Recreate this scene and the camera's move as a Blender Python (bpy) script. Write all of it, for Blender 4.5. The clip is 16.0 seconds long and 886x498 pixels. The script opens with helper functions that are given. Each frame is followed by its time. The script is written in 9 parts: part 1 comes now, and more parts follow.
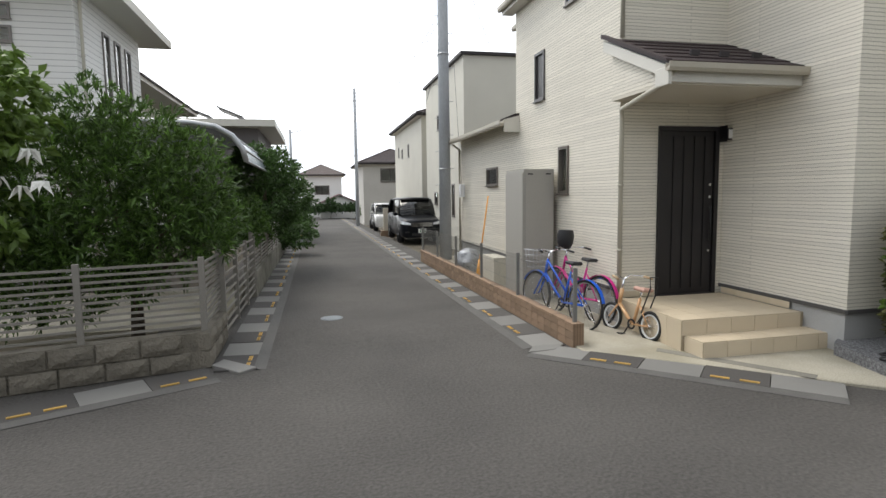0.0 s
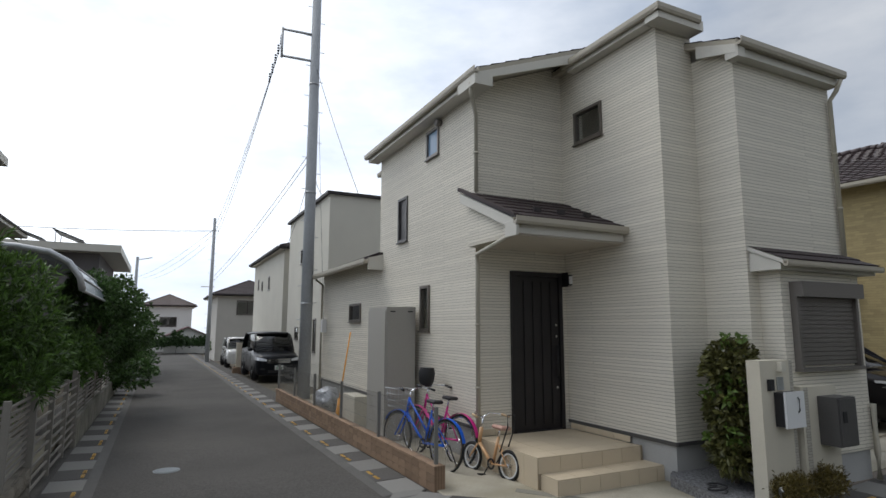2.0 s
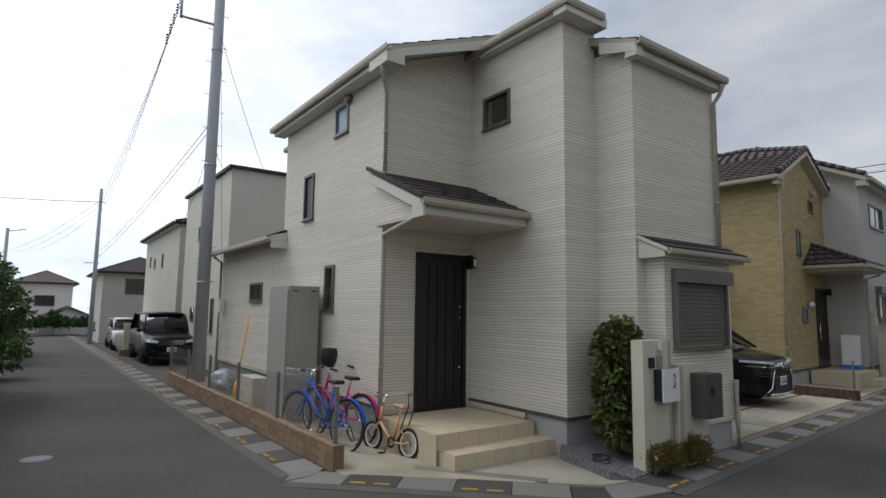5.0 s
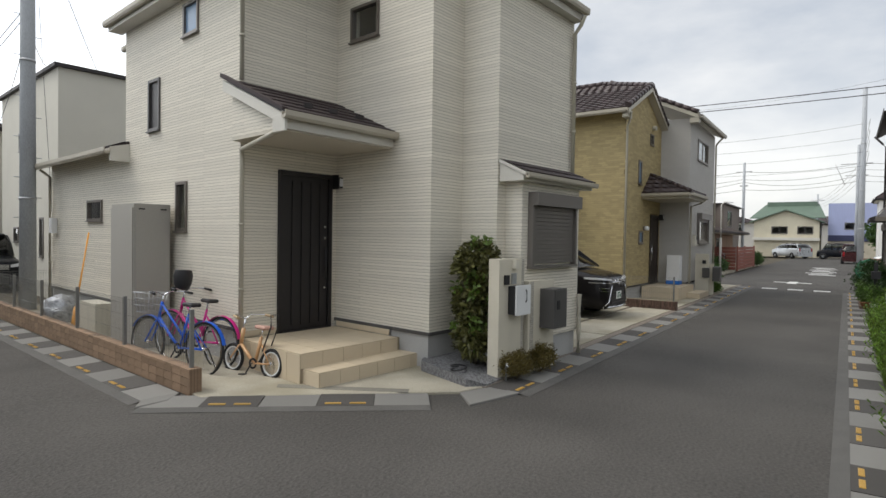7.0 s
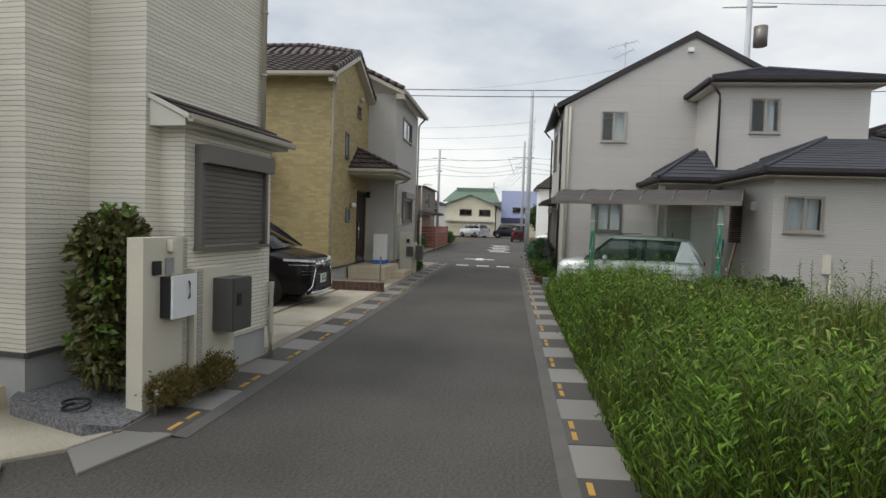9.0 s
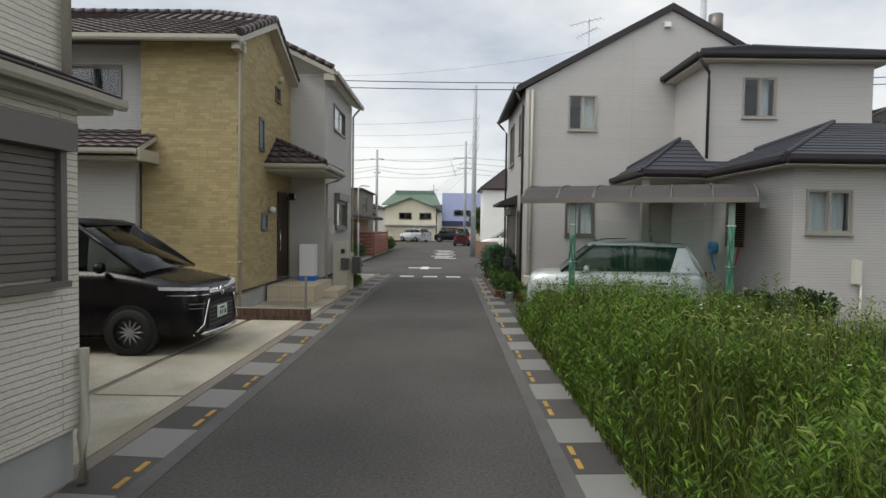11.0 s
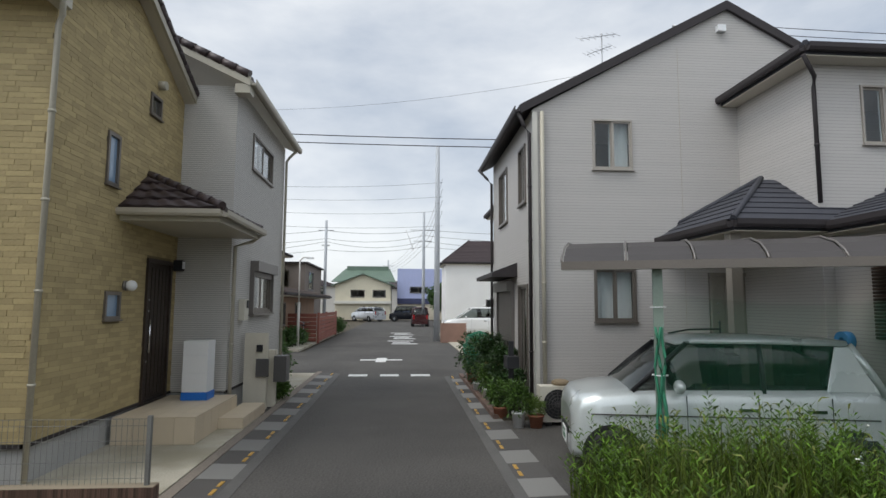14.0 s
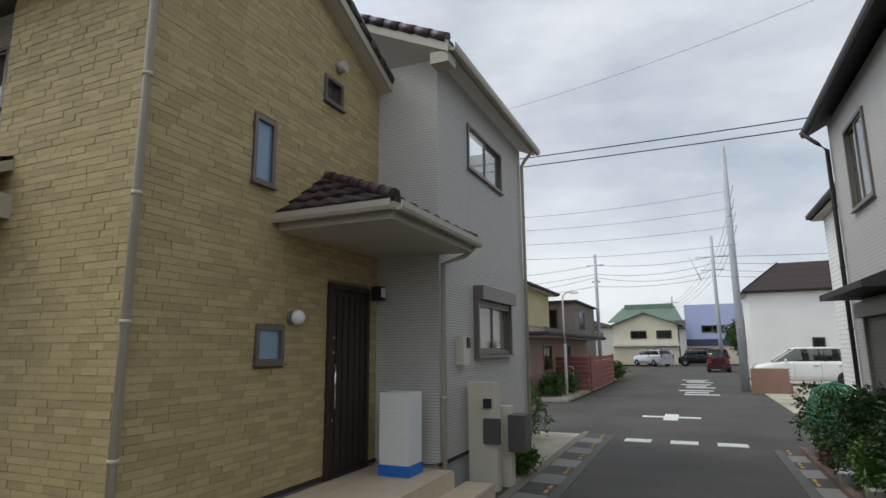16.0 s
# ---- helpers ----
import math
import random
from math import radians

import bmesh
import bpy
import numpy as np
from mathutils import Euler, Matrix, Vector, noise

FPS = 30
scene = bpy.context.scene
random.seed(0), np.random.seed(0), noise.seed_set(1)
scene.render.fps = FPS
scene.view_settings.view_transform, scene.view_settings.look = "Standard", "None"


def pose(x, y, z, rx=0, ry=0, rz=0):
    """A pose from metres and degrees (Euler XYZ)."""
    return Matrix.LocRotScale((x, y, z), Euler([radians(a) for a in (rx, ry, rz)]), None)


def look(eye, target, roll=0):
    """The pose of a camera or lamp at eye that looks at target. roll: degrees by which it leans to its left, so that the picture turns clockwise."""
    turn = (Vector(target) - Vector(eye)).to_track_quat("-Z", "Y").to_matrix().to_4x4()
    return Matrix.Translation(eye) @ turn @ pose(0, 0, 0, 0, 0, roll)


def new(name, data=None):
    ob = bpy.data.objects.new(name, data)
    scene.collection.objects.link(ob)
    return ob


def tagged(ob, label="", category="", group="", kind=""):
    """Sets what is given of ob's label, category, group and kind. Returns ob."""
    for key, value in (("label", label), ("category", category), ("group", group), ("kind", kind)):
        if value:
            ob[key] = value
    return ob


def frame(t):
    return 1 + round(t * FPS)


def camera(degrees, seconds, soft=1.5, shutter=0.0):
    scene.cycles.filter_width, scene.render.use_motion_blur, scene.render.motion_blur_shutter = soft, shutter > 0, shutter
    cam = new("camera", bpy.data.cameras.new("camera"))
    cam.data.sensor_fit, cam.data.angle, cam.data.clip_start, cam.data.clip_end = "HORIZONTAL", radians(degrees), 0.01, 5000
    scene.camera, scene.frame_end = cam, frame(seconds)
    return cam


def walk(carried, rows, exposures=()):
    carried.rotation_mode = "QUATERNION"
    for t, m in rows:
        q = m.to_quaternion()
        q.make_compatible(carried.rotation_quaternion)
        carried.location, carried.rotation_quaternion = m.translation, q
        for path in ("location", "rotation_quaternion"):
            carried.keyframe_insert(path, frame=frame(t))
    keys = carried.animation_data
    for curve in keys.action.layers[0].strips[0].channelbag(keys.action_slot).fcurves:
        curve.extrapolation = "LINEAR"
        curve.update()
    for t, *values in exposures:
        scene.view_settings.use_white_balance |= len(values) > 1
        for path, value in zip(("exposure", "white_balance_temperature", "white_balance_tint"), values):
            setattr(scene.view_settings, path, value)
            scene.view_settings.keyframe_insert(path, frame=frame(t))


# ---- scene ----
cam = camera(76.3, 16.0)
METRES, EYE, TILT, LEAN, TURN = 12.5, 1.96, 0.0, 0.0, -13.8
PATH = [
    (0, (0.099, 0.883, 1.862), (0.719, 2.774, 1.665), -0.8),
    (0.5, (0.035, 0.846, 1.856), (0.763, 2.708, 1.804), 0.1),
    (1, (0.041, 0.849, 1.876), (0.892, 2.656, 1.98), 0.1),
    (1.5, (0.059, 0.834, 1.89), (1.014, 2.58, 2.09), 0.3),
    (2, (0.064, 0.808, 1.895), (1.114, 2.488, 2.17), 0.1),
    (2.5, (0.04, 0.784, 1.886), (1.156, 2.412, 2.206), 0.2),
    (3, (0.087, 0.786, 1.878), (1.25, 2.38, 2.207), 0.2),
    (3.5, (0.185, 0.781, 1.862), (1.381, 2.351, 2.185), 0.5),
    (5.8, (0.08, 0.808, 1.843), (1.484, 2.229, 1.941), 0.7),
    (6, (0.088, 0.802, 1.838), (1.521, 2.196, 1.902), 0.7),
    (6.5, (0.117, 0.791, 1.82), (1.637, 2.091, 1.825), 0.6),
    (7, (0.168, 0.771, 1.813), (1.795, 1.934, 1.769), 0.9),
    (7.5, (0.349, 0.802, 1.785), (2.147, 1.676, 1.72), 1.4),
    (8, (0.763, 0.928, 1.781), (2.681, 1.491, 1.699), 1.7),
    (8.5, (1.308, 1.081, 1.773), (3.269, 1.465, 1.677), 2.0),
    (9, (1.88, 1.224, 1.754), (3.864, 1.458, 1.66), 1.9),
    (9.5, (2.455, 1.374, 1.762), (4.447, 1.539, 1.681), 1.7),
    (9.7, (2.734, 1.405, 1.745), (4.729, 1.526, 1.673), 1.8),
    (11.8, (6.061, 1.789, 1.872), (8.06, 1.768, 1.824), 0.6),
    (12, (6.403, 1.817, 1.882), (8.403, 1.783, 1.861), 0.6),
    (12.5, (7.245, 1.885, 1.886), (9.243, 1.82, 1.916), 0.4),
    (13, (8.051, 1.901, 1.912), (10.048, 1.803, 1.975), 0.5),
    (13.5, (8.865, 1.976, 1.934), (10.856, 1.842, 2.077), 0.5),
    (14, (9.655, 1.986, 1.918), (11.64, 1.843, 2.115), 0.3),
    (14.5, (10.459, 2.001, 1.899), (12.44, 1.87, 2.144), 0.3),
    (15, (11.3, 1.998, 1.901), (13.282, 1.961, 2.169), -0.2),
    (15.5, (12.12, 1.991, 1.845), (14.087, 2.165, 2.162), 0.3),
    (16, (12.995, 2.007, 1.821), (14.801, 2.792, 2.172), -0.5),
]
EXPOSURES = ((0.0, 0.78, 6900, 10), (1.0, 0.42, 6800, 10), (2.0, 0.0, 6550, 10), (2.5, -0.17, 6500, 10), (3.5, -0.3, 6450, 10), (6.0, 0.28, 6800, 10), (7.0, 0.46, 6950, 10), (9.0, 0.43, 6950, 9), (12.5, 0.42, 6800, 9), (14.5, 0.36, 6600, 9), (16.0, 0.26, 6600, 9))
walk(cam, [(t, look(eye, target, roll)) for t, eye, target, roll in PATH], EXPOSURES)

# ---- world and light ----
world = bpy.data.worlds.new("overcast_sky")
scene.world = world
world.use_nodes = True
wn, wl = world.node_tree.nodes, world.node_tree.links
wn.clear()
w_out = wn.new("ShaderNodeOutputWorld")
w_bg = wn.new("ShaderNodeBackground")
w_sky = wn.new("ShaderNodeTexSky")
w_sky.sky_type = "NISHITA"
w_sky.sun_disc = False
SUN_EL, SUN_AZ = 58.0, -28.0      # degrees: height, and bearing from +y towards +x
w_sky.sun_elevation, w_sky.sun_rotation = radians(SUN_EL), radians(SUN_AZ)
w_tc = wn.new("ShaderNodeTexCoord")
w_map = wn.new("ShaderNodeMapping")
w_map.inputs["Scale"].default_value = (1.0, 1.0, 2.6)
w_n1 = wn.new("ShaderNodeTexNoise")
w_n1.inputs["Scale"].default_value, w_n1.inputs["Detail"].default_value, w_n1.inputs["Roughness"].default_value = 1.9, 7.0, 0.55
w_ramp = wn.new("ShaderNodeValToRGB")
w_ramp.color_ramp.elements[0].position, w_ramp.color_ramp.elements[0].color = 0.34, (4.6, 5.3, 6.4, 1)
w_ramp.color_ramp.elements[1].position, w_ramp.color_ramp.elements[1].color = 0.66, (9.2, 9.5, 9.9, 1)
# brighter cloud round the hidden sun
w_dot = wn.new("ShaderNodeVectorMath")
w_dot.operation = "DOT_PRODUCT"
se, sa = radians(30), radians(SUN_AZ)
w_dot.inputs[1].default_value = (math.sin(sa) * math.cos(se), math.cos(sa) * math.cos(se), math.sin(se))
w_glow = wn.new("ShaderNodeMapRange")
w_glow.inputs[1].default_value, w_glow.inputs[2].default_value = 0.2, 1.0
w_glow.inputs[3].default_value, w_glow.inputs[4].default_value = 1.0, 2.6
w_mul = wn.new("ShaderNodeVectorMath")
w_mul.operation = "SCALE"
w_mix = wn.new("ShaderNodeMixRGB")
w_mix.inputs[0].default_value = 0.82
wl.new(w_tc.outputs["Generated"], w_map.inputs["Vector"])
wl.new(w_map.outputs["Vector"], w_n1.inputs["Vector"])
wl.new(w_n1.outputs["Fac"], w_ramp.inputs["Fac"])
wl.new(w_tc.outputs["Generated"], w_dot.inputs[0])
wl.new(w_dot.outputs["Value"], w_glow.inputs[0])
wl.new(w_ramp.outputs["Color"], w_mul.inputs[0])
wl.new(w_glow.outputs[0], w_mul.inputs["Scale"])
wl.new(w_sky.outputs["Color"], w_mix.inputs[1])
wl.new(w_mul.outputs["Vector"], w_mix.inputs[2])
wl.new(w_mix.outputs["Color"], w_bg.inputs["Color"])
w_bg.inputs["Strength"].default_value = 0.085
wl.new(w_bg.outputs["Background"], w_out.inputs["Surface"])

sun_data = bpy.data.lights.new("sun", "SUN")
sun_data.energy, sun_data.angle, sun_data.color = 0.9, radians(25), (1.0, 0.96, 0.9)
sun = new("sun", sun_data)
sun_dir = Vector((math.sin(radians(SUN_AZ)) * math.cos(radians(SUN_EL)), math.cos(radians(SUN_AZ)) * math.cos(radians(SUN_EL)), math.sin(radians(SUN_EL))))
sun.matrix_world = look(sun_dir * 40, (0, 0, 0))

# ---- materials ----
def node_material(name):
    m = bpy.data.materials.new(name)
    m.use_nodes = True
    return m, m.node_tree.nodes, m.node_tree.links, m.node_tree.nodes["Principled BSDF"]


def scaled(c, k):
    return tuple(min(1.0, max(0.0, v * k)) for v in c) + (1.0,)


def surface(name, base, rough=0.6, metal=0.0, var=0.12, scale=1.2, fine=70.0, bump=0.15, depth=0.01, spec=0.4, coat=0.0, island=0.0, piece=0.0, stain=None, stain_at=0.62, stretch=(1, 1, 1), rough_var=0.1):
    """Paint, stone or plastic with variation at two scales, fine relief and, where given, stains."""
    m, n, l, bsdf = node_material(name)
    tc, mp = n.new("ShaderNodeTexCoord"), n.new("ShaderNodeMapping")
    mp.inputs["Scale"].default_value = stretch
    l.new(tc.outputs["Object"], mp.inputs["Vector"])
    big, small = n.new("ShaderNodeTexNoise"), n.new("ShaderNodeTexNoise")
    big.inputs["Scale"].default_value, big.inputs["Detail"].default_value = scale, 5.0
    small.inputs["Scale"].default_value, small.inputs["Detail"].default_value = fine, 3.0
    for t in (big, small):
        l.new(mp.outputs["Vector"], t.inputs["Vector"])
    add = n.new("ShaderNodeMath")
    add.operation = "MULTIPLY_ADD"
    add.inputs[1].default_value = 0.5
    half = n.new("ShaderNodeMath")
    half.operation = "MULTIPLY"
    half.inputs[1].default_value = 0.5
    l.new(small.outputs["Fac"], half.inputs[0])
    l.new(big.outputs["Fac"], add.inputs[0])
    l.new(half.outputs[0], add.inputs[2])
    fac = add.outputs[0]
    if island or piece:
        src = n.new("ShaderNodeNewGeometry").outputs["Random Per Island"] if island else n.new("ShaderNodeObjectInfo").outputs["Random"]
        k = island or piece
        mixv = n.new("ShaderNodeMix")
        mixv.inputs[0].default_value = k
        l.new(fac, mixv.inputs[2])
        l.new(src, mixv.inputs[3])
        fac = mixv.outputs[0]
    ramp = n.new("ShaderNodeValToRGB")
    lo, hi = (0.37, 0.63) if not (island or piece) else (0.12, 0.88)
    ramp.color_ramp.elements[0].position, ramp.color_ramp.elements[0].color = lo, scaled(base, 1 - var)
    ramp.color_ramp.elements[1].position, ramp.color_ramp.elements[1].color = hi, scaled(base, 1 + var)
    l.new(fac, ramp.inputs["Fac"])
    col = ramp.outputs["Color"]
    if stain:
        sn = n.new("ShaderNodeTexNoise")
        sn.inputs["Scale"].default_value, sn.inputs["Detail"].default_value = scale * 0.7, 6.0
        l.new(mp.outputs["Vector"], sn.inputs["Vector"])
        sr = n.new("ShaderNodeMapRange")
        sr.inputs[1].default_value, sr.inputs[2].default_value, sr.inputs[4].default_value = stain_at - 0.1, stain_at + 0.1, 0.8
        l.new(sn.outputs["Fac"], sr.inputs[0])
        sm = n.new("ShaderNodeMixRGB")
        sm.inputs[2].default_value = (*stain, 1)
        l.new(sr.outputs[0], sm.inputs[0])
        l.new(col, sm.inputs[1])
        col = sm.outputs["Color"]
    l.new(col, bsdf.inputs["Base Color"])
    rr = n.new("ShaderNodeMapRange")
    rr.inputs[3].default_value, rr.inputs[4].default_value = max(0.02, rough - rough_var), min(1.0, rough + rough_var)
    l.new(big.outputs["Fac"], rr.inputs[0])
    l.new(rr.outputs[0], bsdf.inputs["Roughness"])
    bsdf.inputs["Metallic"].default_value = metal
    bsdf.inputs["Specular IOR Level"].default_value = spec
    bsdf.inputs["Coat Weight"].default_value = coat
    bsdf.inputs["Coat Roughness"].default_value = 0.04
    if bump:
        b = n.new("ShaderNodeBump")
        b.inputs["Strength"].default_value, b.inputs["Distance"].default_value = bump, depth
        l.new(small.outputs["Fac"], b.inputs["Height"])
        l.new(b.outputs["Normal"], bsdf.inputs["Normal"])
    return m


def siding(name, c1, c2, joint, width, row, mortar=0.004, rough=0.65, bump=0.8, depth=0.006, wobble=0.0, var=0.06, squash=0.0):
    """Fibre-cement boards with a pressed course pattern; runs along x on one pair of walls and along y on the other."""
    m, n, l, bsdf = node_material(name)
    tc = n.new("ShaderNodeTexCoord")
    sep, com = n.new("ShaderNodeSeparateXYZ"), n.new("ShaderNodeCombineXYZ")
    add = n.new("ShaderNodeMath")
    add.operation = "ADD"
    l.new(tc.outputs["Object"], sep.inputs[0])
    l.new(sep.outputs["X"], add.inputs[0])
    l.new(sep.outputs["Y"], add.inputs[1])
    l.new(add.outputs[0], com.inputs["X"])
    l.new(sep.outputs["Z"], com.inputs["Y"])
    br = n.new("ShaderNodeTexBrick")
    br.offset, br.squash, br.offset_frequency = 0.37, 1.0, 2
    for k, v in (("Scale", 1.0), ("Mortar Size", mortar), ("Mortar Smooth", 0.3), ("Bias", 0.0), ("Brick Width", width), ("Row Height", row)):
        br.inputs[k].default_value = v
    if wobble:
        wn_ = n.new("ShaderNodeTexNoise")
        wn_.inputs["Scale"].default_value, wn_.inputs["Detail"].default_value = 9.0, 2.0
        wm = n.new("ShaderNodeMath")
        wm.operation = "MULTIPLY_ADD"
        wm.inputs[1].default_value = row * wobble
        l.new(tc.outputs["Object"], wn_.inputs["Vector"])
        l.new(wn_.outputs["Fac"], wm.inputs[0])
        l.new(sep.outputs["Z"], wm.inputs[2])
        l.new(wm.outputs[0], com.inputs["Y"])
    br.inputs["Color1"].default_value, br.inputs["Color2"].default_value, br.inputs["Mortar"].default_value = (*c1, 1), (*c2, 1), (*joint, 1)
    l.new(com.outputs[0], br.inputs["Vector"])
    grain, soft = n.new("ShaderNodeTexNoise"), n.new("ShaderNodeTexNoise")
    grain.inputs["Scale"].default_value, grain.inputs["Detail"].default_value = 32, 5
    soft.inputs["Scale"].default_value, soft.inputs["Detail"].default_value = 0.8, 5
    for t in (grain, soft):
        l.new(tc.outputs["Object"], t.inputs["Vector"])
    tone = n.new("ShaderNodeMapRange")
    tone.inputs[3].default_value, tone.inputs[4].default_value = 1 - var, 1 + var
    l.new(soft.outputs["Fac"], tone.inputs[0])
    mul = n.new("ShaderNodeVectorMath")
    mul.operation = "SCALE"
    l.new(br.outputs["Color"], mul.inputs[0])
    l.new(tone.outputs[0], mul.inputs["Scale"])
    l.new(mul.outputs["Vector"], bsdf.inputs["Base Color"])
    inv = n.new("ShaderNodeMath")
    inv.operation = "MULTIPLY_ADD"
    inv.inputs[1].default_value = -1.0
    l.new(br.outputs["Fac"], inv.inputs[0])
    g2 = n.new("ShaderNodeMath")
    g2.operation = "MULTIPLY"
    g2.inputs[1].default_value = 0.9
    l.new(grain.outputs["Fac"], g2.inputs[0])
    l.new(g2.outputs[0], inv.inputs[2])
    b = n.new("ShaderNodeBump")
    b.inputs["Strength"].default_value, b.inputs["Distance"].default_value = bump, depth
    l.new(inv.outputs[0], b.inputs["Height"])
    l.new(b.outputs["Normal"], bsdf.inputs["Normal"])
    bsdf.inputs["Roughness"].default_value = rough
    bsdf.inputs["Specular IOR Level"].default_value = 0.3
    return m


def glass(name, tint=(0.85, 0.9, 0.9), rough=0.02, mirror=0.0):
    m, n, l, bsdf = node_material(name)
    bsdf.inputs["Base Color"].default_value = (*tint, 1)
    bsdf.inputs["Roughness"].default_value = rough
    bsdf.inputs["IOR"].default_value = 1.45
    bsdf.inputs["Transmission Weight"].default_value = 1.0
    return m


def leaf(name, base, var=0.5, gloss=0.45, through_light=0.25):
    m, n, l, bsdf = node_material(name)
    geo = n.new("ShaderNodeNewGeometry")
    ramp = n.new("ShaderNodeValToRGB")
    ramp.color_ramp.elements[0].color = scaled(base, 1 - var)
    ramp.color_ramp.elements[1].color = scaled(base, 1 + var)
    mid = ramp.color_ramp.elements.new(0.7)
    mid.color = scaled(base, 1.0)
    l.new(geo.outputs["Random Per Island"], ramp.inputs["Fac"])
    l.new(ramp.outputs["Color"], bsdf.inputs["Base Color"])
    bsdf.inputs["Roughness"].default_value = gloss
    tr = n.new("ShaderNodeBsdfTranslucent")
    l.new(ramp.outputs["Color"], tr.inputs["Color"])
    mix = n.new("ShaderNodeMixShader")
    mix.inputs[0].default_value = through_light
    l.new(bsdf.outputs[0], mix.inputs[1])
    l.new(tr.outputs[0], mix.inputs[2])
    l.new(mix.outputs[0], n["Material Output"].inputs["Surface"])
    return m


ASPHALT = surface("asphalt", (0.073, 0.068, 0.062), rough=0.9, var=0.34, scale=0.5, fine=34, bump=1.0, depth=0.02, stain=(0.05, 0.047, 0.043), stain_at=0.66, rough_var=0.08)
ASPHALT_EDGE = surface("gutter_mortar", (0.1, 0.096, 0.09), rough=0.85, var=0.18, scale=3, fine=120, bump=0.3)
CONCRETE = surface("driveway_concrete", (0.39, 0.36, 0.29), rough=0.85, var=0.22, scale=1.3, fine=60, bump=0.3, stain=(0.26, 0.235, 0.165), stain_at=0.55)
CONCRETE_GREY = surface("kerb_concrete", (0.2, 0.195, 0.182), rough=0.85, var=0.2, scale=4, fine=150, bump=0.2, piece=0.45)
CONCRETE_DARK = surface("dark_kerb_block", (0.075, 0.07, 0.065), rough=0.85, var=0.26, scale=4, fine=150, bump=0.3, piece=0.4)
YELLOW = surface("yellow_reflector", (0.5, 0.31, 0.08), rough=0.5, var=0.3, scale=20, fine=200, piece=0.4)
ROAD_WHITE = surface("road_paint", (0.62, 0.62, 0.6), rough=0.8, var=0.2, scale=6, fine=120, bump=0.2, stain=(0.2, 0.2, 0.2), stain_at=0.68)
SIDING_A = siding("white_course_siding", (0.79, 0.745, 0.645), (0.7, 0.66, 0.57), (0.36, 0.335, 0.275), 2.3, 0.043, mortar=0.0034, bump=0.9, depth=0.012, var=0.07, wobble=0.4)
SIDING_B = siding("grey_ribbed_siding", (0.56, 0.545, 0.515), (0.54, 0.525, 0.495), (0.34, 0.33, 0.31), 2.2, 0.036, mortar=0.005)
SIDING_C = siding("pale_grey_siding", (0.49, 0.47, 0.447), (0.47, 0.452, 0.43), (0.32, 0.305, 0.288), 30.0, 0.05, mortar=0.0035)
SIDING_D = siding("white_board_siding", (0.72, 0.71, 0.68), (0.7, 0.69, 0.66), (0.36, 0.35, 0.34), 30.0, 0.11, mortar=0.006)
BRICK_Y = surface("tile_mortar", (0.22, 0.175, 0.095), rough=0.9, var=0.15, scale=2, fine=60, bump=0.3)
TILE_Y = surface("yellow_course_tile", (0.42, 0.335, 0.172), rough=0.8, var=0.2, scale=0.9, fine=30, bump=0.6, depth=0.01, island=0.5)
TILE_YO = surface("yellow_course_tile_piece", (0.42, 0.335, 0.172), rough=0.8, var=0.2, scale=0.9, fine=30, bump=0.6, depth=0.01, piece=0.5)
STUCCO = surface("cream_stucco", (0.6, 0.58, 0.51), rough=0.9, var=0.06, scale=0.8, fine=90, bump=0.35)
STUCCO_GREY = surface("grey_stucco", (0.5, 0.48, 0.44), rough=0.9, var=0.07, scale=0.8, fine=90, bump=0.3)
STUCCO_WHITE = surface("white_stucco", (0.75, 0.74, 0.71), rough=0.9, var=0.05, scale=0.6, fine=80, bump=0.25)
GATEPOST = surface("gatepost_render", (0.6, 0.56, 0.46), rough=0.85, var=0.07, scale=2, fine=110, bump=0.25)
FOUNDATION = surface("foundation_concrete", (0.4, 0.4, 0.39), rough=0.9, var=0.1, scale=2, fine=90)
TRIM_CREAM = surface("cream_fascia", (0.46, 0.43, 0.35), rough=0.45, var=0.06, scale=1.5, fine=40, bump=0.03)
TRIM = surface("beige_metal_trim", (0.4, 0.365, 0.295), rough=0.45, var=0.05, scale=1.5, fine=40, bump=0.03)
TRIM_WHITE = surface("white_fascia", (0.6, 0.58, 0.52), rough=0.5, var=0.05, bump=0.03)
TRIM_BROWN = surface("dark_brown_trim", (0.03, 0.025, 0.026), rough=0.6, var=0.2, bump=0.03)
SOFFIT = surface("soffit_board", (0.58, 0.54, 0.46), rough=0.8, var=0.05)
ROOF_DARK = surface("dark_slate_roof", (0.042, 0.029, 0.03), rough=0.7, var=0.25, scale=4, fine=90, island=0.4)
ROOF_TILE = surface("brown_glazed_tile", (0.058, 0.042, 0.042), rough=0.42, var=0.4, scale=4, fine=60, island=0.5)
ROOF_BLUE = surface("blue_grey_slate_roof", (0.045, 0.047, 0.058), rough=0.7, var=0.25, scale=3, fine=80, island=0.4)
ROOF_GREEN = surface("green_sheet_roof", (0.11, 0.16, 0.12), rough=0.5, var=0.15)
DOOR_BLACK = surface("black_door_panel", (0.018, 0.016, 0.017), rough=0.42, var=0.2, scale=2, fine=90, bump=0.05)
DOOR_BROWN = surface("dark_brown_door", (0.04, 0.028, 0.022), rough=0.45, var=0.3, scale=2, fine=60, stretch=(12, 12, 0.6))
TILE_BEIGE = surface("beige_porch_tile", (0.57, 0.48, 0.35), rough=0.55, var=0.08, scale=5, fine=90, bump=0.1, piece=0.35)
GROUT = surface("grout", (0.3, 0.25, 0.18), rough=0.9)
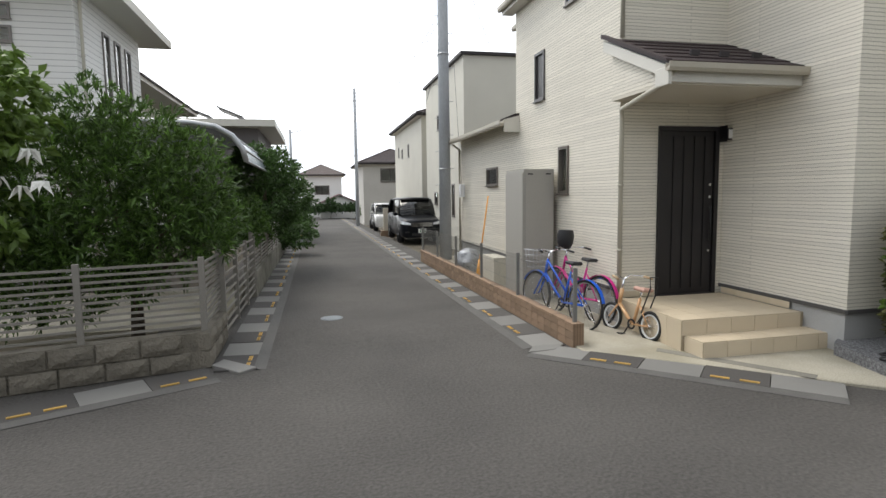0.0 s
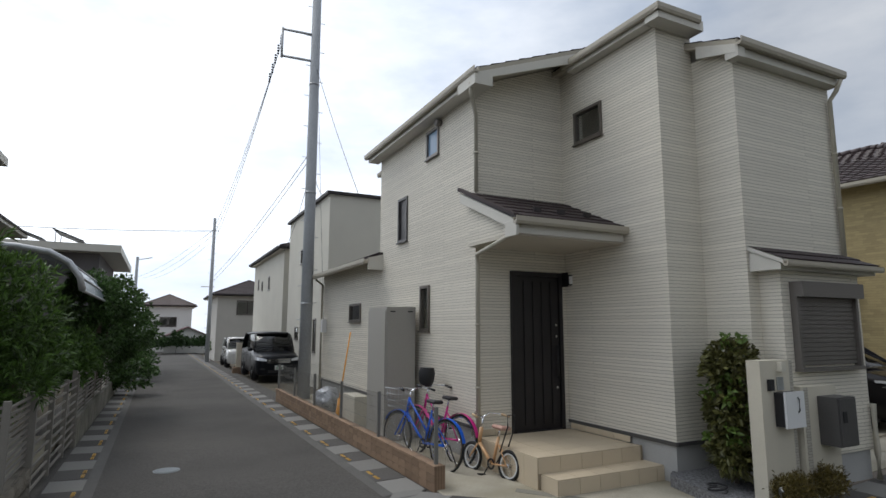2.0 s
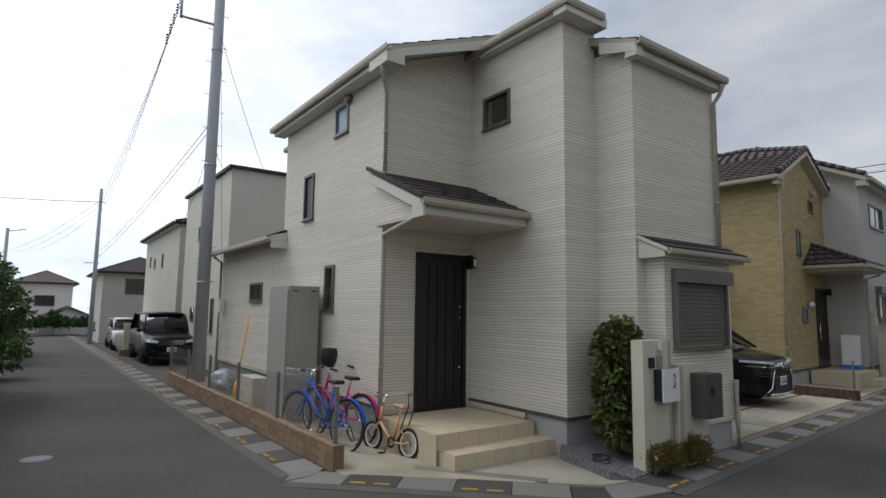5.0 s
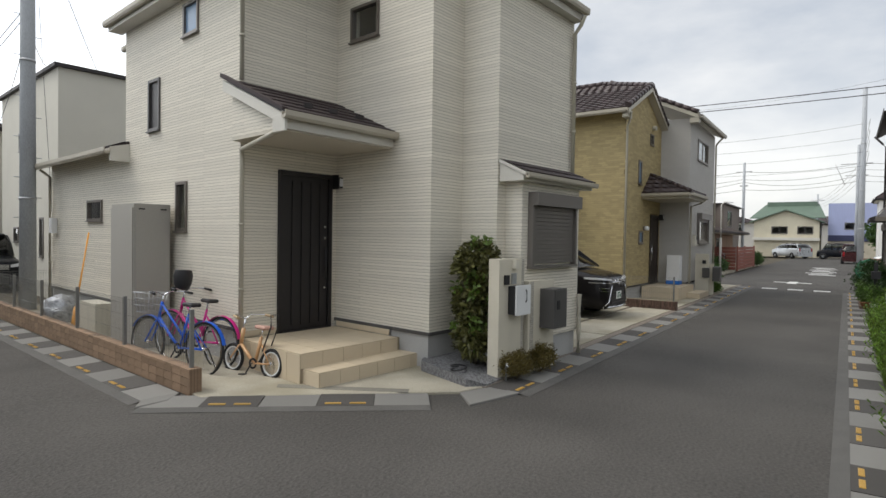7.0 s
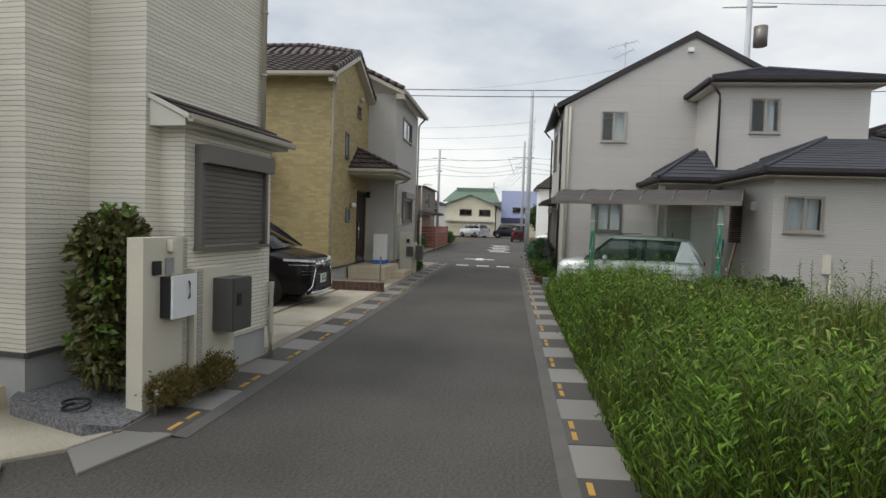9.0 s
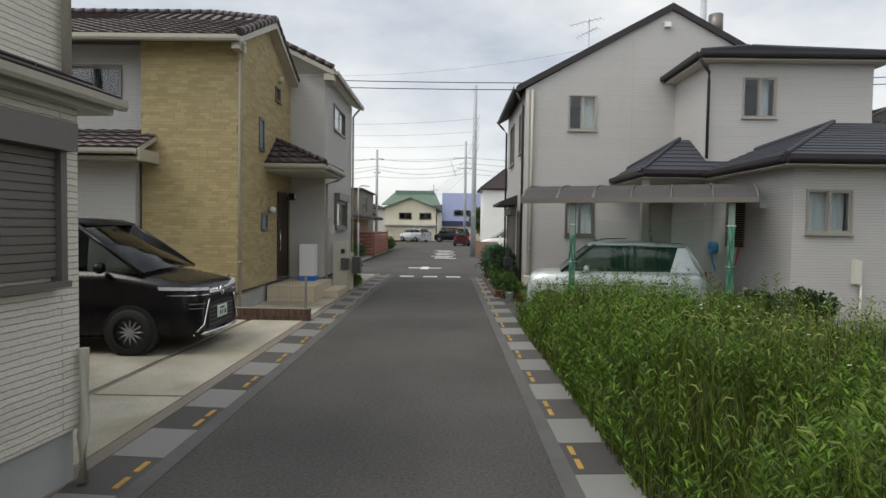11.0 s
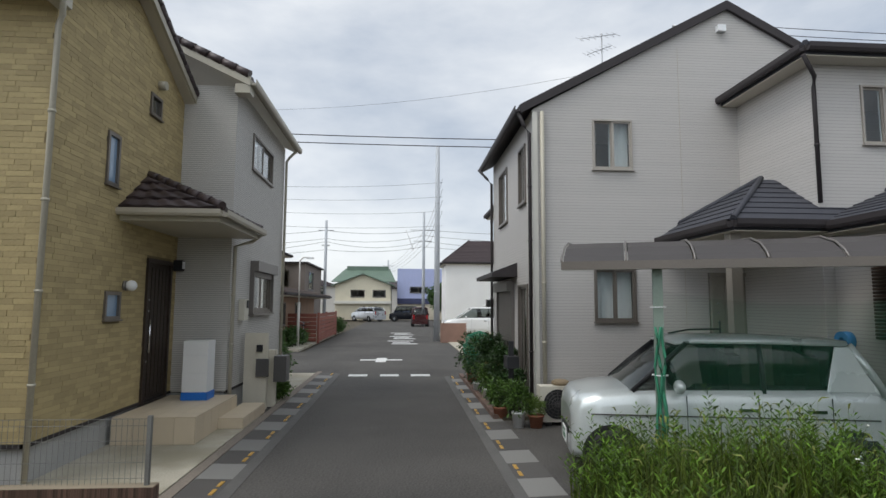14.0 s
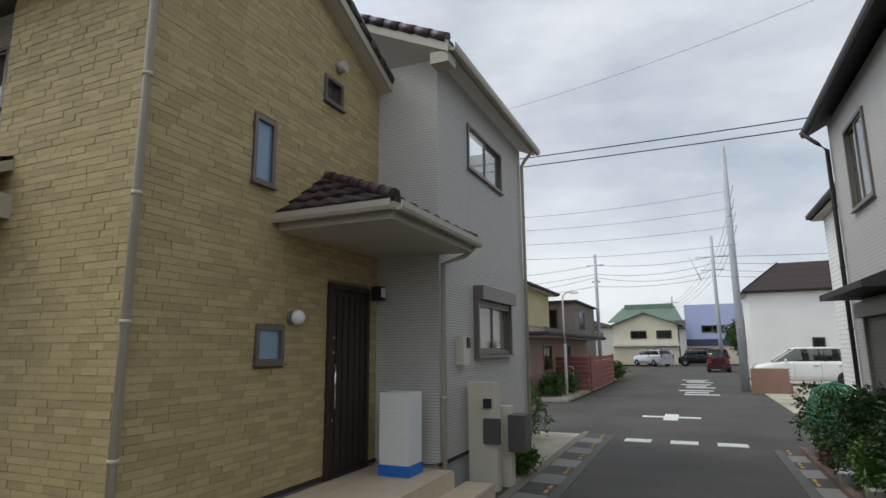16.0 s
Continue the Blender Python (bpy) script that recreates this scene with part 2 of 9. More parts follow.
STEEL = surface("galvanised_steel", (0.45, 0.46, 0.47), rough=0.45, metal=0.7, var=0.1, scale=8, bump=0.03)
CHROME = surface("chrome", (0.75, 0.76, 0.78), rough=0.12, metal=1.0, var=0.03, bump=0)
BRONZE = surface("bronze_aluminium", (0.17, 0.15, 0.13), rough=0.4, metal=0.5, var=0.08, bump=0.02)
GREY_ALU = surface("grey_aluminium", (0.19, 0.174, 0.16), rough=0.42, metal=0.4, var=0.06, bump=0.02)
BEIGE_ALU = surface("beige_grey_aluminium", (0.36, 0.33, 0.29), rough=0.45, metal=0.3, var=0.06, bump=0.02)
BLACK_PLASTIC = surface("black_plastic", (0.02, 0.02, 0.022), rough=0.5, var=0.15)
DARK_GREY = surface("dark_grey_steel", (0.085, 0.082, 0.08), rough=0.45, var=0.1)
LOCKER_GREY = surface("grey_locker_steel", (0.36, 0.345, 0.31), rough=0.5, var=0.04, scale=0.6, bump=0.02)
WHITE_PLASTIC = surface("white_plastic", (0.75, 0.76, 0.76), rough=0.45, var=0.04)
CREAM_PLASTIC = surface("cream_plastic", (0.62, 0.59, 0.5), rough=0.5, var=0.05)
POLE_CONCRETE = surface("pole_concrete", (0.4, 0.42, 0.44), rough=0.85, var=0.15, scale=2.5, fine=60, bump=0.25, stretch=(1, 1, 0.3))
GLASS = glass("window_glass")
GLASS_DARK = glass("dark_car_glass", (0.19, 0.22, 0.21))
# opaque pane; its blue stands for the sky mirrored in the glass
SKY_PANE = surface("painted_sky_pane", (0.2, 0.3, 0.42), rough=0.16, var=0.1, spec=0.6, bump=0)
# dark grey stands for the lack of light inside the rooms
INTERIOR = surface("room_wall_painted_dim", (0.12, 0.115, 0.11), rough=0.9)
CURTAIN = surface("white_curtain", (0.75, 0.77, 0.78), rough=0.95, var=0.1, scale=6, stretch=(14, 14, 0.5))
RUBBER = surface("rubber", (0.018, 0.018, 0.018), rough=0.75, var=0.2)
STONE_BLOCK = surface("split_face_block", (0.175, 0.158, 0.128), rough=0.95, var=0.35, scale=5, fine=40, bump=0.9, depth=0.02, piece=0.35, stain=(0.07, 0.065, 0.05), stain_at=0.6)
BROWN_TILE = surface("brown_ribbed_tile", (0.26, 0.175, 0.115), rough=0.75, var=0.4, scale=5, fine=70, bump=0.4, piece=0.35, island=0, stain=(0.1, 0.07, 0.045), stain_at=0.6)
BARK = surface("bark", (0.1, 0.08, 0.06), rough=0.95, var=0.4, scale=8, fine=50, bump=0.8, stretch=(1, 1, 0.3))
SOIL = surface("soil", (0.1, 0.085, 0.06), rough=0.95, var=0.4, scale=2, fine=60, bump=0.8, depth=0.03)
GRAVEL = surface("gravel", (0.2, 0.2, 0.205), rough=0.95, var=0.6, scale=30, fine=90, bump=1.0, depth=0.02)

# ---- mesh helpers ----
def box(bm, x0, x1, y0, y1, z0, z1):
    vs = [bm.verts.new(p) for p in ((x0, y0, z0), (x1, y0, z0), (x1, y1, z0), (x0, y1, z0), (x0, y0, z1), (x1, y0, z1), (x1, y1, z1), (x0, y1, z1))]
    flip = (x1 - x0) * (y1 - y0) * (z1 - z0) < 0
    for f in ((3, 2, 1, 0), (4, 5, 6, 7), (0, 1, 5, 4), (1, 2, 6, 5), (2, 3, 7, 6), (3, 0, 4, 7)):
        bm.faces.new([vs[i] for i in (reversed(f) if flip else f)])
    return vs


def prism(bm, pts, push):
    """A closed solid: the polygon pts, pushed along the vector push."""
    a = [bm.verts.new(p) for p in pts]
    b = [bm.verts.new(Vector(p) + Vector(push)) for p in pts]
    bm.faces.new(list(reversed(a)))
    bm.faces.new(b)
    k = len(a)
    for i in range(k):
        bm.faces.new((a[i], a[(i + 1) % k], b[(i + 1) % k], b[i]))
    bmesh.ops.recalc_face_normals(bm, faces=list({f for v in a + b for f in v.link_faces}))


def tube(bm, pts, radius, sides=8, end_radius=None, cap=True):
    """A round bar along the points."""
    pts = [Vector(p) for p in pts]
    rings = []
    n = len(pts)
    for i, p in enumerate(pts):
        d = (pts[min(i + 1, n - 1)] - pts[max(i - 1, 0)]).normalized()
        side = d.cross(Vector((0, 0, 1)))
        if side.length < 0.05:
            side = d.cross(Vector((0, 1, 0)))
        side.normalize()
        up = side.cross(d).normalized()
        r = radius if end_radius is None else radius + (end_radius - radius) * i / max(1, n - 1)
        rings.append([bm.verts.new(p + r * (math.cos(a) * side + math.sin(a) * up)) for a in (2 * math.pi * j / sides for j in range(sides))])
    for r0, r1 in zip(rings, rings[1:]):
        for j in range(sides):
            f = bm.faces.new((r0[j], r0[(j + 1) % sides], r1[(j + 1) % sides], r1[j]))
            f.smooth = True
    if cap:
        bm.faces.new(list(reversed(rings[0])))
        bm.faces.new(rings[-1])


def disc(bm, centre, axis, radius, depth, sides=20, hole=0.0):
    """A round plate or ring along axis."""
    c, ax = Vector(centre), Vector(axis).normalized()
    side = ax.orthogonal().normalized()
    up = ax.cross(side)
    ring = lambda r, h: [bm.verts.new(c + ax * h + r * (math.cos(2 * math.pi * j / sides) * side + math.sin(2 * math.pi * j / sides) * up)) for j in range(sides)]
    o0, o1 = ring(radius, 0), ring(radius, depth)
    if hole:
        i0, i1 = ring(hole, 0), ring(hole, depth)
    for j in range(sides):
        k = (j + 1) % sides
        bm.faces.new((o0[j], o0[k], o1[k], o1[j])).smooth = True
        if hole:
            bm.faces.new((i0[k], i0[j], i1[j], i1[k])).smooth = True
            bm.faces.new((o0[k], o0[j], i0[j], i0[k]))
            bm.faces.new((o1[j], o1[k], i1[k], i1[j]))
    if not hole:
        bm.faces.new(list(reversed(o0)))
        bm.faces.new(o1)


def soften(bm, width=0.01, segments=1):
    edges = [e for e in bm.edges if len(e.link_faces) == 2 and e.calc_face_angle(0) > 0.6]
    bmesh.ops.bevel(bm, geom=edges, offset=width, segments=segments, affect="EDGES", clamp_overlap=True)


def thing(name, label="", category="", group="", kind="", at=(0, 0, 0), turn=0.0):
    ob = new(name)
    ob.empty_display_size = 0.1
    ob.matrix_world = pose(*at, 0, 0, turn)
    return tagged(ob, label, category, group, kind)


def part(name, bm, material, parent=None, label="", smooth=False, bevel=0.0):
    if bevel:
        soften(bm, bevel)
    if smooth:
        for f in bm.faces:
            f.smooth = True
    me = bpy.data.meshes.new(name)
    bm.to_mesh(me)
    bm.free()
    for m in (material if isinstance(material, (list, tuple)) else [material]):
        me.materials.append(m)
    ob = new(name, me)
    ob.parent = parent
    if label:
        ob["label"] = label
    return ob


def bar(name, material, parent, x0, x1, y0, y1, z0, z1, bevel=0.0, label=""):
    bm = bmesh.new()
    box(bm, x0, x1, y0, y1, z0, z1)
    return part(name, bm, material, parent, label, bevel=bevel)


def structure(ob, label, category):
    return tagged(ob, label, category, kind="structure")


# walls lie in the plane axis = c, from a0 to a1 along the other axis; out is +1 or -1, the way the outer face looks
def spot(axis, c, a, z):
    return (c, a, z) if axis == "x" else (a, c, z)


def wall_mesh(bm, axis, c, out, a0, a1, z0, z1, holes=(), thick=0.16, top=None):
    """A wall with real openings. top: points (a, z) over z1 that close a gable."""
    us = sorted({a0, a1, *[h[0] for h in holes], *[h[1] for h in holes]})
    vs = sorted({z0, z1, *[h[2] for h in holes], *[h[3] for h in holes]})
    us, vs = [u for u in us if a0 <= u <= a1], [v for v in vs if z0 <= v <= z1]
    inner = c - out * thick
    solid = lambda u, v: not any(h[0] < u < h[1] and h[2] < v < h[3] for h in holes)
    cells = {(i, j): solid((us[i] + us[i + 1]) / 2, (vs[j] + vs[j + 1]) / 2) for i in range(len(us) - 1) for j in range(len(vs) - 1)}
    vert = {}

    def v(side, i, j):
        key = (side, i, j)
        if key not in vert:
            vert[key] = bm.verts.new(spot(axis, c if side == 0 else inner, us[i], vs[j]))
        return vert[key]
    made = []
    for (i, j), full in cells.items():
        if not full:
            continue
        for side in (0, 1):
            made.append(bm.faces.new((v(side, i, j), v(side, i + 1, j), v(side, i + 1, j + 1), v(side, i, j + 1))))
        for (di, dj), (p, q) in (((-1, 0), ((i, j), (i, j + 1))), ((1, 0), ((i + 1, j), (i + 1, j + 1))), ((0, -1), ((i, j), (i + 1, j))), ((0, 1), ((i, j + 1), (i + 1, j + 1)))):
            at_end = (di == -1 and i == 0) or (di == 1 and i == len(us) - 2)
            if not at_end and not cells.get((i + di, j + dj), False):
                made.append(bm.faces.new((v(0, *p), v(0, *q), v(1, *q), v(1, *p))))
    if top:
        pts = [spot(axis, c, a, z) for a, z in ((a0, z1), *top, (a1, z1))]
        push = Vector(spot(axis, inner, 0, 0)) - Vector(spot(axis, c, 0, 0))
        prism(bm, pts, push)
    bmesh.ops.recalc_face_normals(bm, faces=bm.faces)


def slab_box(bm, axis, c, out, a0, a1, z0, z1, d0, d1):
    """A box on a wall: from d0 to d1 outwards of the plane."""
    p, q = c + out * d0, c + out * d1
    if axis == "x":
        box(bm, min(p, q), max(p, q), a0, a1, z0, z1)
    else:
        box(bm, a0, a1, min(p, q), max(p, q), z0, z1)


def window(parent, axis, c, out, a0, a1, z0, z1, frame_mat=None, rail=0.045, panes=1, proud=0.03, curtain=None, name="window", label="", pane_mat=None):
    """A framed window in an opening: frame, glazing bars, panes, sill; curtain: (from, to) as shares of its width."""
    frame_mat = frame_mat or BRONZE
    bm = bmesh.new()
    d0, d1 = -0.06, proud
    slab_box(bm, axis, c, out, a0, a1, z0, z0 + rail, d0, d1)
    slab_box(bm, axis, c, out, a0, a1, z1 - rail, z1, d0, d1)
    slab_box(bm, axis, c, out, a0, a0 + rail, z0 + rail, z1 - rail, d0, d1)
    slab_box(bm, axis, c, out, a1 - rail, a1, z0 + rail, z1 - rail, d0, d1)
    win = part(name, bm, frame_mat, parent, label)
    w = (a1 - a0 - 2 * rail) / panes
    for k in range(panes):
        u0, u1 = a0 + rail + k * w, a0 + rail + (k + 1) * w
        if panes > 1:
            bm = bmesh.new()
            s = 0.03
            dd = (-0.045, -0.02) if k % 2 else (-0.018, 0.008)
            slab_box(bm, axis, c, out, u0 - 0.012, u0 + s, z0 + rail, z1 - rail, *dd)
            slab_box(bm, axis, c, out, u1 - s, u1 + 0.012, z0 + rail, z1 - rail, *dd)
            slab_box(bm, axis, c, out, u0 + s, u1 - s, z0 + rail, z0 + rail + s, *dd)
            slab_box(bm, axis, c, out, u0 + s, u1 - s, z1 - rail - s, z1 - rail, *dd)
            part("sash", bm, frame_mat, win)
        bm = bmesh.new()
        off = -0.032 if k % 2 else -0.008
        slab_box(bm, axis, c, out, u0, u1, z0 + rail, z1 - rail, off - 0.003, off + 0.003)
        g = part("pane", bm, pane_mat or GLASS, win)
        g.visible_shadow = False
    bm = bmesh.new()
    slab_box(bm, axis, c, out, a0 - 0.02, a1 + 0.02, z0 - 0.022, z0 - 0.002, 0.002, proud + 0.025)
    part("sill", bm, frame_mat, win)
    if curtain:
        bm = bmesh.new()
        u0, u1 = a0 + (a1 - a0) * curtain[0], a0 + (a1 - a0) * curtain[1]
        n = max(4, int((u1 - u0) / 0.03))
        rows = []
        for i in range(n + 1):
            a = u0 + (u1 - u0) * i / n
            d = -0.16 - 0.012 * math.sin(i * 2.1)
            rows.append([bm.verts.new(spot(axis, c + out * d, a, z)) for z in (z0 + 0.01, z1 - 0.01)])
        for r0, r1 in zip(rows, rows[1:]):
            bm.faces.new((r0[0], r1[0], r1[1], r0[1])).smooth = True
        part("curtain", bm, CURTAIN, win, "pale hanging curtain")
    return win


def pipe(parent, pts, material=None, radius=0.032, name="downpipe", clips=True):
    bm = bmesh.new()
    tube(bm, pts, radius, 10)
    ob = part(name, bm, material or TRIM_CREAM, parent)
    if clips:
        p, q = Vector(pts[-2]), Vector(pts[-1])
        n = int((p - q).length / 1.1)
        for i in range(1, n + 1):
            c = p.lerp(q, i / (n + 1))
            bm = bmesh.new()
            disc(bm, c - Vector((0, 0, 0.015)), (0, 0, 1), radius + 0.008, 0.03, 10)
            part("clip", bm, material or TRIM_CREAM, ob)
    return ob


def gutter(parent, a, b, material=None, size=0.1, outward=(0, -1)):
    """A half-open eaves gutter from a to b."""
    a, b = Vector(a), Vector(b)
    o = Vector((*outward, 0))
    bm = bmesh.new()
    prof = [(0, 0.0), (0.0, -size * 0.8), (size * 0.25, -size), (size * 0.8, -size), (size, -size * 0.6), (size, 0.01), (size - 0.012, 0.01), (size - 0.012, -size * 0.55), (0.012, -size * 0.6), (0.012, 0)]
    prism(bm, [a + o * u + Vector((0, 0, v)) for u, v in prof], b - a)
    return part("gutter", bm, material or TRIM, parent)


def slope_roof(parent, corners, material, thick=0.14, course=0.0, edge=None, soffit=None, name="roof"):
    """A roof plane: corners eave-left, eave-right, top-right, top-left of its upper side; overlapping courses of slate where course is given."""
    e0, e1, t1, t0 = [Vector(p) for p in corners]
    bm = bmesh.new()
    down = Vector((0, 0, -thick))
    prism(bm, [e0, e1, t1, t0], down)
    ob = part(name, bm, edge or material, parent)
    nrm = (e1 - e0).cross(t0 - e0).normalized()
    if nrm.z < 0:
        nrm = -nrm
    if course:
        n = max(1, int((t0 - e0).length / course))
        bm = bmesh.new()
        for i in range(n):
            f0, f1 = i / n, (i + 1.12) / n
            a0, a1 = e0.lerp(t0, f0), e1.lerp(t1, f0)
            b0, b1 = e0.lerp(t0, min(1, f1)), e1.lerp(t1, min(1, f1))
            m = max(1, int((a1 - a0).length / 0.9))
            for j in range(m):
                s0, s1 = max(0.0, (j + 0.003 + (0.5 if i % 2 else 0) - 0.5 * (i % 2) * (j == 0)) / m), min(1.0, (j + 0.995 + (0.5 if i % 2 else 0)) / m)
                if s1 - s0 < 0.01:
                    continue
                q = [a0.lerp(a1, s0) + nrm * 0.022, a0.lerp(a1, s1) + nrm * 0.022, b0.lerp(b1, s1) + nrm * 0.006, b0.lerp(b1, s0) + nrm * 0.006]
                vs = [bm.verts.new(p) for p in q] + [bm.verts.new(p - nrm * 0.016) for p in q[:2]]
                bm.faces.new(vs[:4])
                bm.faces.new((vs[0], vs[4], vs[5], vs[1]))
        tagged(part("slate_covering", bm, material, ob), kind="stuff")
    if soffit:
        bm = bmesh.new()
        prism(bm, [p + down - Vector((0, 0, 0.003)) for p in (e0, e1, t1, t0)], Vector((0, 0, -0.015)))
        part("soffit", bm, soffit, ob)
    return ob


def tile_field(parent, corners, material, width=0.27, course=0.24, name="tile_covering", roll=0.035):
    """Interlocking wave tiles on a roof plane, each course stepped over the one below; triangles and quads alike."""
    e0, e1, t1, t0 = [Vector(p) for p in corners]
    nrm = (e1 - e0).cross(t0 - e0).normalized()
    if nrm.z < 0:
        nrm = -nrm
    bm = bmesh.new()
    n = max(1, round((t0 - e0).length / course))
    for i in range(n):
        f0, f1 = i / n, (i + 1) / n
        a0, a1, b0, b1 = e0.lerp(t0, f0), e1.lerp(t1, f0), e0.lerp(t0, f1), e1.lerp(t1, f1)
        m = max(1, round((a1 - a0).length / width))
        for j in range(m):
            rows = []
            for k in range(6):
                s = (j + k / 5) / m
                h = roll * (0.35 + 0.65 * math.sin(math.pi * min(1, (k / 5) * 1.15)) ** 2)
                p, q = a0.lerp(a1, s), b0.lerp(b1, s)
                rows.append((bm.verts.new(p + nrm * (h + 0.03)), bm.verts.new(q + nrm * (h + 0.002)), bm.verts.new(p + nrm * 0.002)))
            for r0, r1 in zip(rows, rows[1:]):
                bm.faces.new((r0[0], r1[0], r1[1], r0[1])).smooth = True
                bm.faces.new((r0[2], r1[2], r1[0], r0[0]))
    return tagged(part(name, bm, material, parent), kind="stuff")

# ---- ground, roads, gutters ----
# north street frame: its axes are turned clockwise by TURN1 degrees; it falls gently away from the crossing
TURN1 = -5.5
S1 = pose(0, 0, 0, 0, 0, TURN1)


def fall(y):
    return -0.011 * max(0.0, y - 6.5)


def ground_z(x, y):
    q = S1.inverted() @ Vector((x, y, 0))
    return fall(q.y)


def sheet(bm, x0, x1, y0, y1, z, nx=1, ny=1, local=False):
    vs = []
    for j in range(ny + 1):
        for i in range(nx + 1):
            x, y = x0 + (x1 - x0) * i / nx, y0 + (y1 - y0) * j / ny
            if local:
                p = S1 @ Vector((x, y, 0))
                vs.append(bm.verts.new((p.x, p.y, z + fall(y))))
            else:
                vs.append(bm.verts.new((x, y, z + ground_z(x, y))))
    for j in range(ny):
        for i in range(nx):
            a = j * (nx + 1) + i
            bm.faces.new((vs[a], vs[a + 1], vs[a + nx + 2], vs[a + nx + 1]))


bm = bmesh.new()
sheet(bm, -320, 420, -320, 6.3, -0.06, 8, 8)
sheet(bm, -320, 420, 6.3, 330, -0.06, 8, 40)
ground = structure(part("ground", bm, SOIL), "bare earth under the whole neighbourhood", "ground")
bm = bmesh.new()
sheet(bm, -14, 95, -1.6, 6.0, 0.0, 40, 4)
n_before = len(bm.verts)
sheet(bm, -2.2, 3.4, 5.6, 90, 0.004, 2, 60, local=True)
bm.verts.ensure_lookup_table()
for v in bm.verts[n_before:n_before + 3]:
    v.co.z -= 0.01      # the lane starts under the crossing, with no step
sheet(bm, 26.5, 33.5, -30, 50, 0.003, 2, 20)
sheet(bm, -14, 2.5, -14, 7.5, 0.002, 4, 6)
road = structure(part("road", bm, ASPHALT), "worn dark grey asphalt road with fine aggregate", "road")

# gutter blocks, 0.6 m long, pale and dark in turn; dark ones carry two yellow reflector studs
BL = 0.6


def block_mesh(name, mat, width=0.4, length=BL, top=0.03, chips=False):
    bm = bmesh.new()
    vs = box(bm, 0.004, length - 0.004, 0.0, width, -0.06, top)
    for i in (4, 5):
        vs[i].co.z -= 0.012
    soften(bm, 0.006)
    me = bpy.data.meshes.new(name)
    bm.to_mesh(me)
    bm.free()
    me.materials.append(mat)
    return me


def stud_mesh():
    bm = bmesh.new()
    box(bm, -0.085, 0.085, -0.021, 0.021, 0, 0.008)
    soften(bm, 0.004)
    for k in range(-3, 4):
        box(bm, k * 0.023 - 0.006, k * 0.023 + 0.006, -0.017, 0.017, 0.0078, 0.0105)
    me = bpy.data.meshes.new("stud")
    bm.to_mesh(me)
    bm.free()
    me.materials.append(YELLOW)
    return me


PALE_ME, DARK_ME, STUD_ME = block_mesh("gutter_block", CONCRETE_GREY), block_mesh("gutter_block", CONCRETE_DARK), stud_mesh()


def gutter_run(name, label, start, direction, count, first_dark=True, strip=0.13, width=0.4):
    """A run of gutter blocks from start along direction; the road side is at the right hand."""
    d = Vector((*direction, 0)).normalized()
    side = Vector((-d.y, d.x, 0))
    ang = math.degrees(math.atan2(d.y, d.x))
    top = thing(name, label, "kerb", kind="structure")
    p0 = Vector((*start, 0))
    bm = bmesh.new()
    n = count
    rows = []
    for i in range(n + 1):
        p = p0 + d * (BL * i)
        z = ground_z(p.x, p.y)
        rows.append([bm.verts.new(q) for q in (p - side * strip + Vector((0, 0, z + 0.005)), p + Vector((0, 0, z + 0.018)), p + side * 0.0 + Vector((0, 0, z - 0.05)), p - side * strip + Vector((0, 0, z - 0.05)))])
    for a, b in zip(rows, rows[1:]):
        for k in range(4):
            bm.faces.new((a[k], b[k], b[(k + 1) % 4], a[(k + 1) % 4]))
    bmesh.ops.recalc_face_normals(bm, faces=bm.faces)
    part("gutter_channel", bm, ASPHALT_EDGE, top)
    for i in range(n):
        p = p0 + d * (BL * i)
        q = p0 + d * (BL * (i + 1))
        tilt = math.degrees(math.atan2(ground_z(q.x, q.y) - ground_z(p.x, p.y), BL))
        dark = (i % 2 == 0) == first_dark
        ob = new("gutter_block", DARK_ME if dark else PALE_ME)
        ob.parent = top
        ob.matrix_local = pose(p.x, p.y, ground_z(p.x, p.y) + random.uniform(-0.003, 0.003), 0, -tilt, ang + random.uniform(-0.2, 0.2))
        if dark:
            for u in (0.17, 0.43):
                s = new("stud", STUD_ME)
                s.parent = ob
                s.matrix_local = pose(u, 0.07, 0.0195, -1.5, 0, 0)
    return top


def to_world(x, y):
    p = S1 @ Vector((x, y, 0))
    return (p.x, p.y)


ALONG1 = tuple((S1.to_3x3() @ Vector((0, 1, 0)))[:2])
BACK1 = (-ALONG1[0], -ALONG1[1])
gutter_run("kerb_north_side", "concrete gutter of pale and dark blocks along the street", (5.95, 3.80), (1, 0), 33, True)
gutter_run("kerb_south_side", "concrete gutter of pale and dark blocks beside the weeds", (25.0, 0.70), (-1, 0), 47, True)
gutter_run("kerb_house_side", "concrete gutter of pale and dark blocks below the low tiled wall", to_world(2.5, 60.5), BACK1, 89, False)
gutter_run("kerb_fence_side", "concrete gutter of pale and dark blocks below the slatted fence", to_world(-0.70, 7.1), ALONG1, 88, True)
# the cut corners
c0, c1 = Vector((3.02, 6.62, 0)), Vector((5.22, 4.02, 0))
gutter_run("kerb_corner", "gutter blocks across the cut street corner", c0[:2], (c1 - c0)[:2], 5, False)
e0, e1 = Vector((-2.6, 6.08, 0)), Vector((-0.12, 7.05, 0))
gutter_run("kerb_west_corner", "gutter blocks across the corner by the stone wall", (e0 - (e1 - e0).normalized() * 3.0)[:2], (e1 - e0)[:2], 9, True)
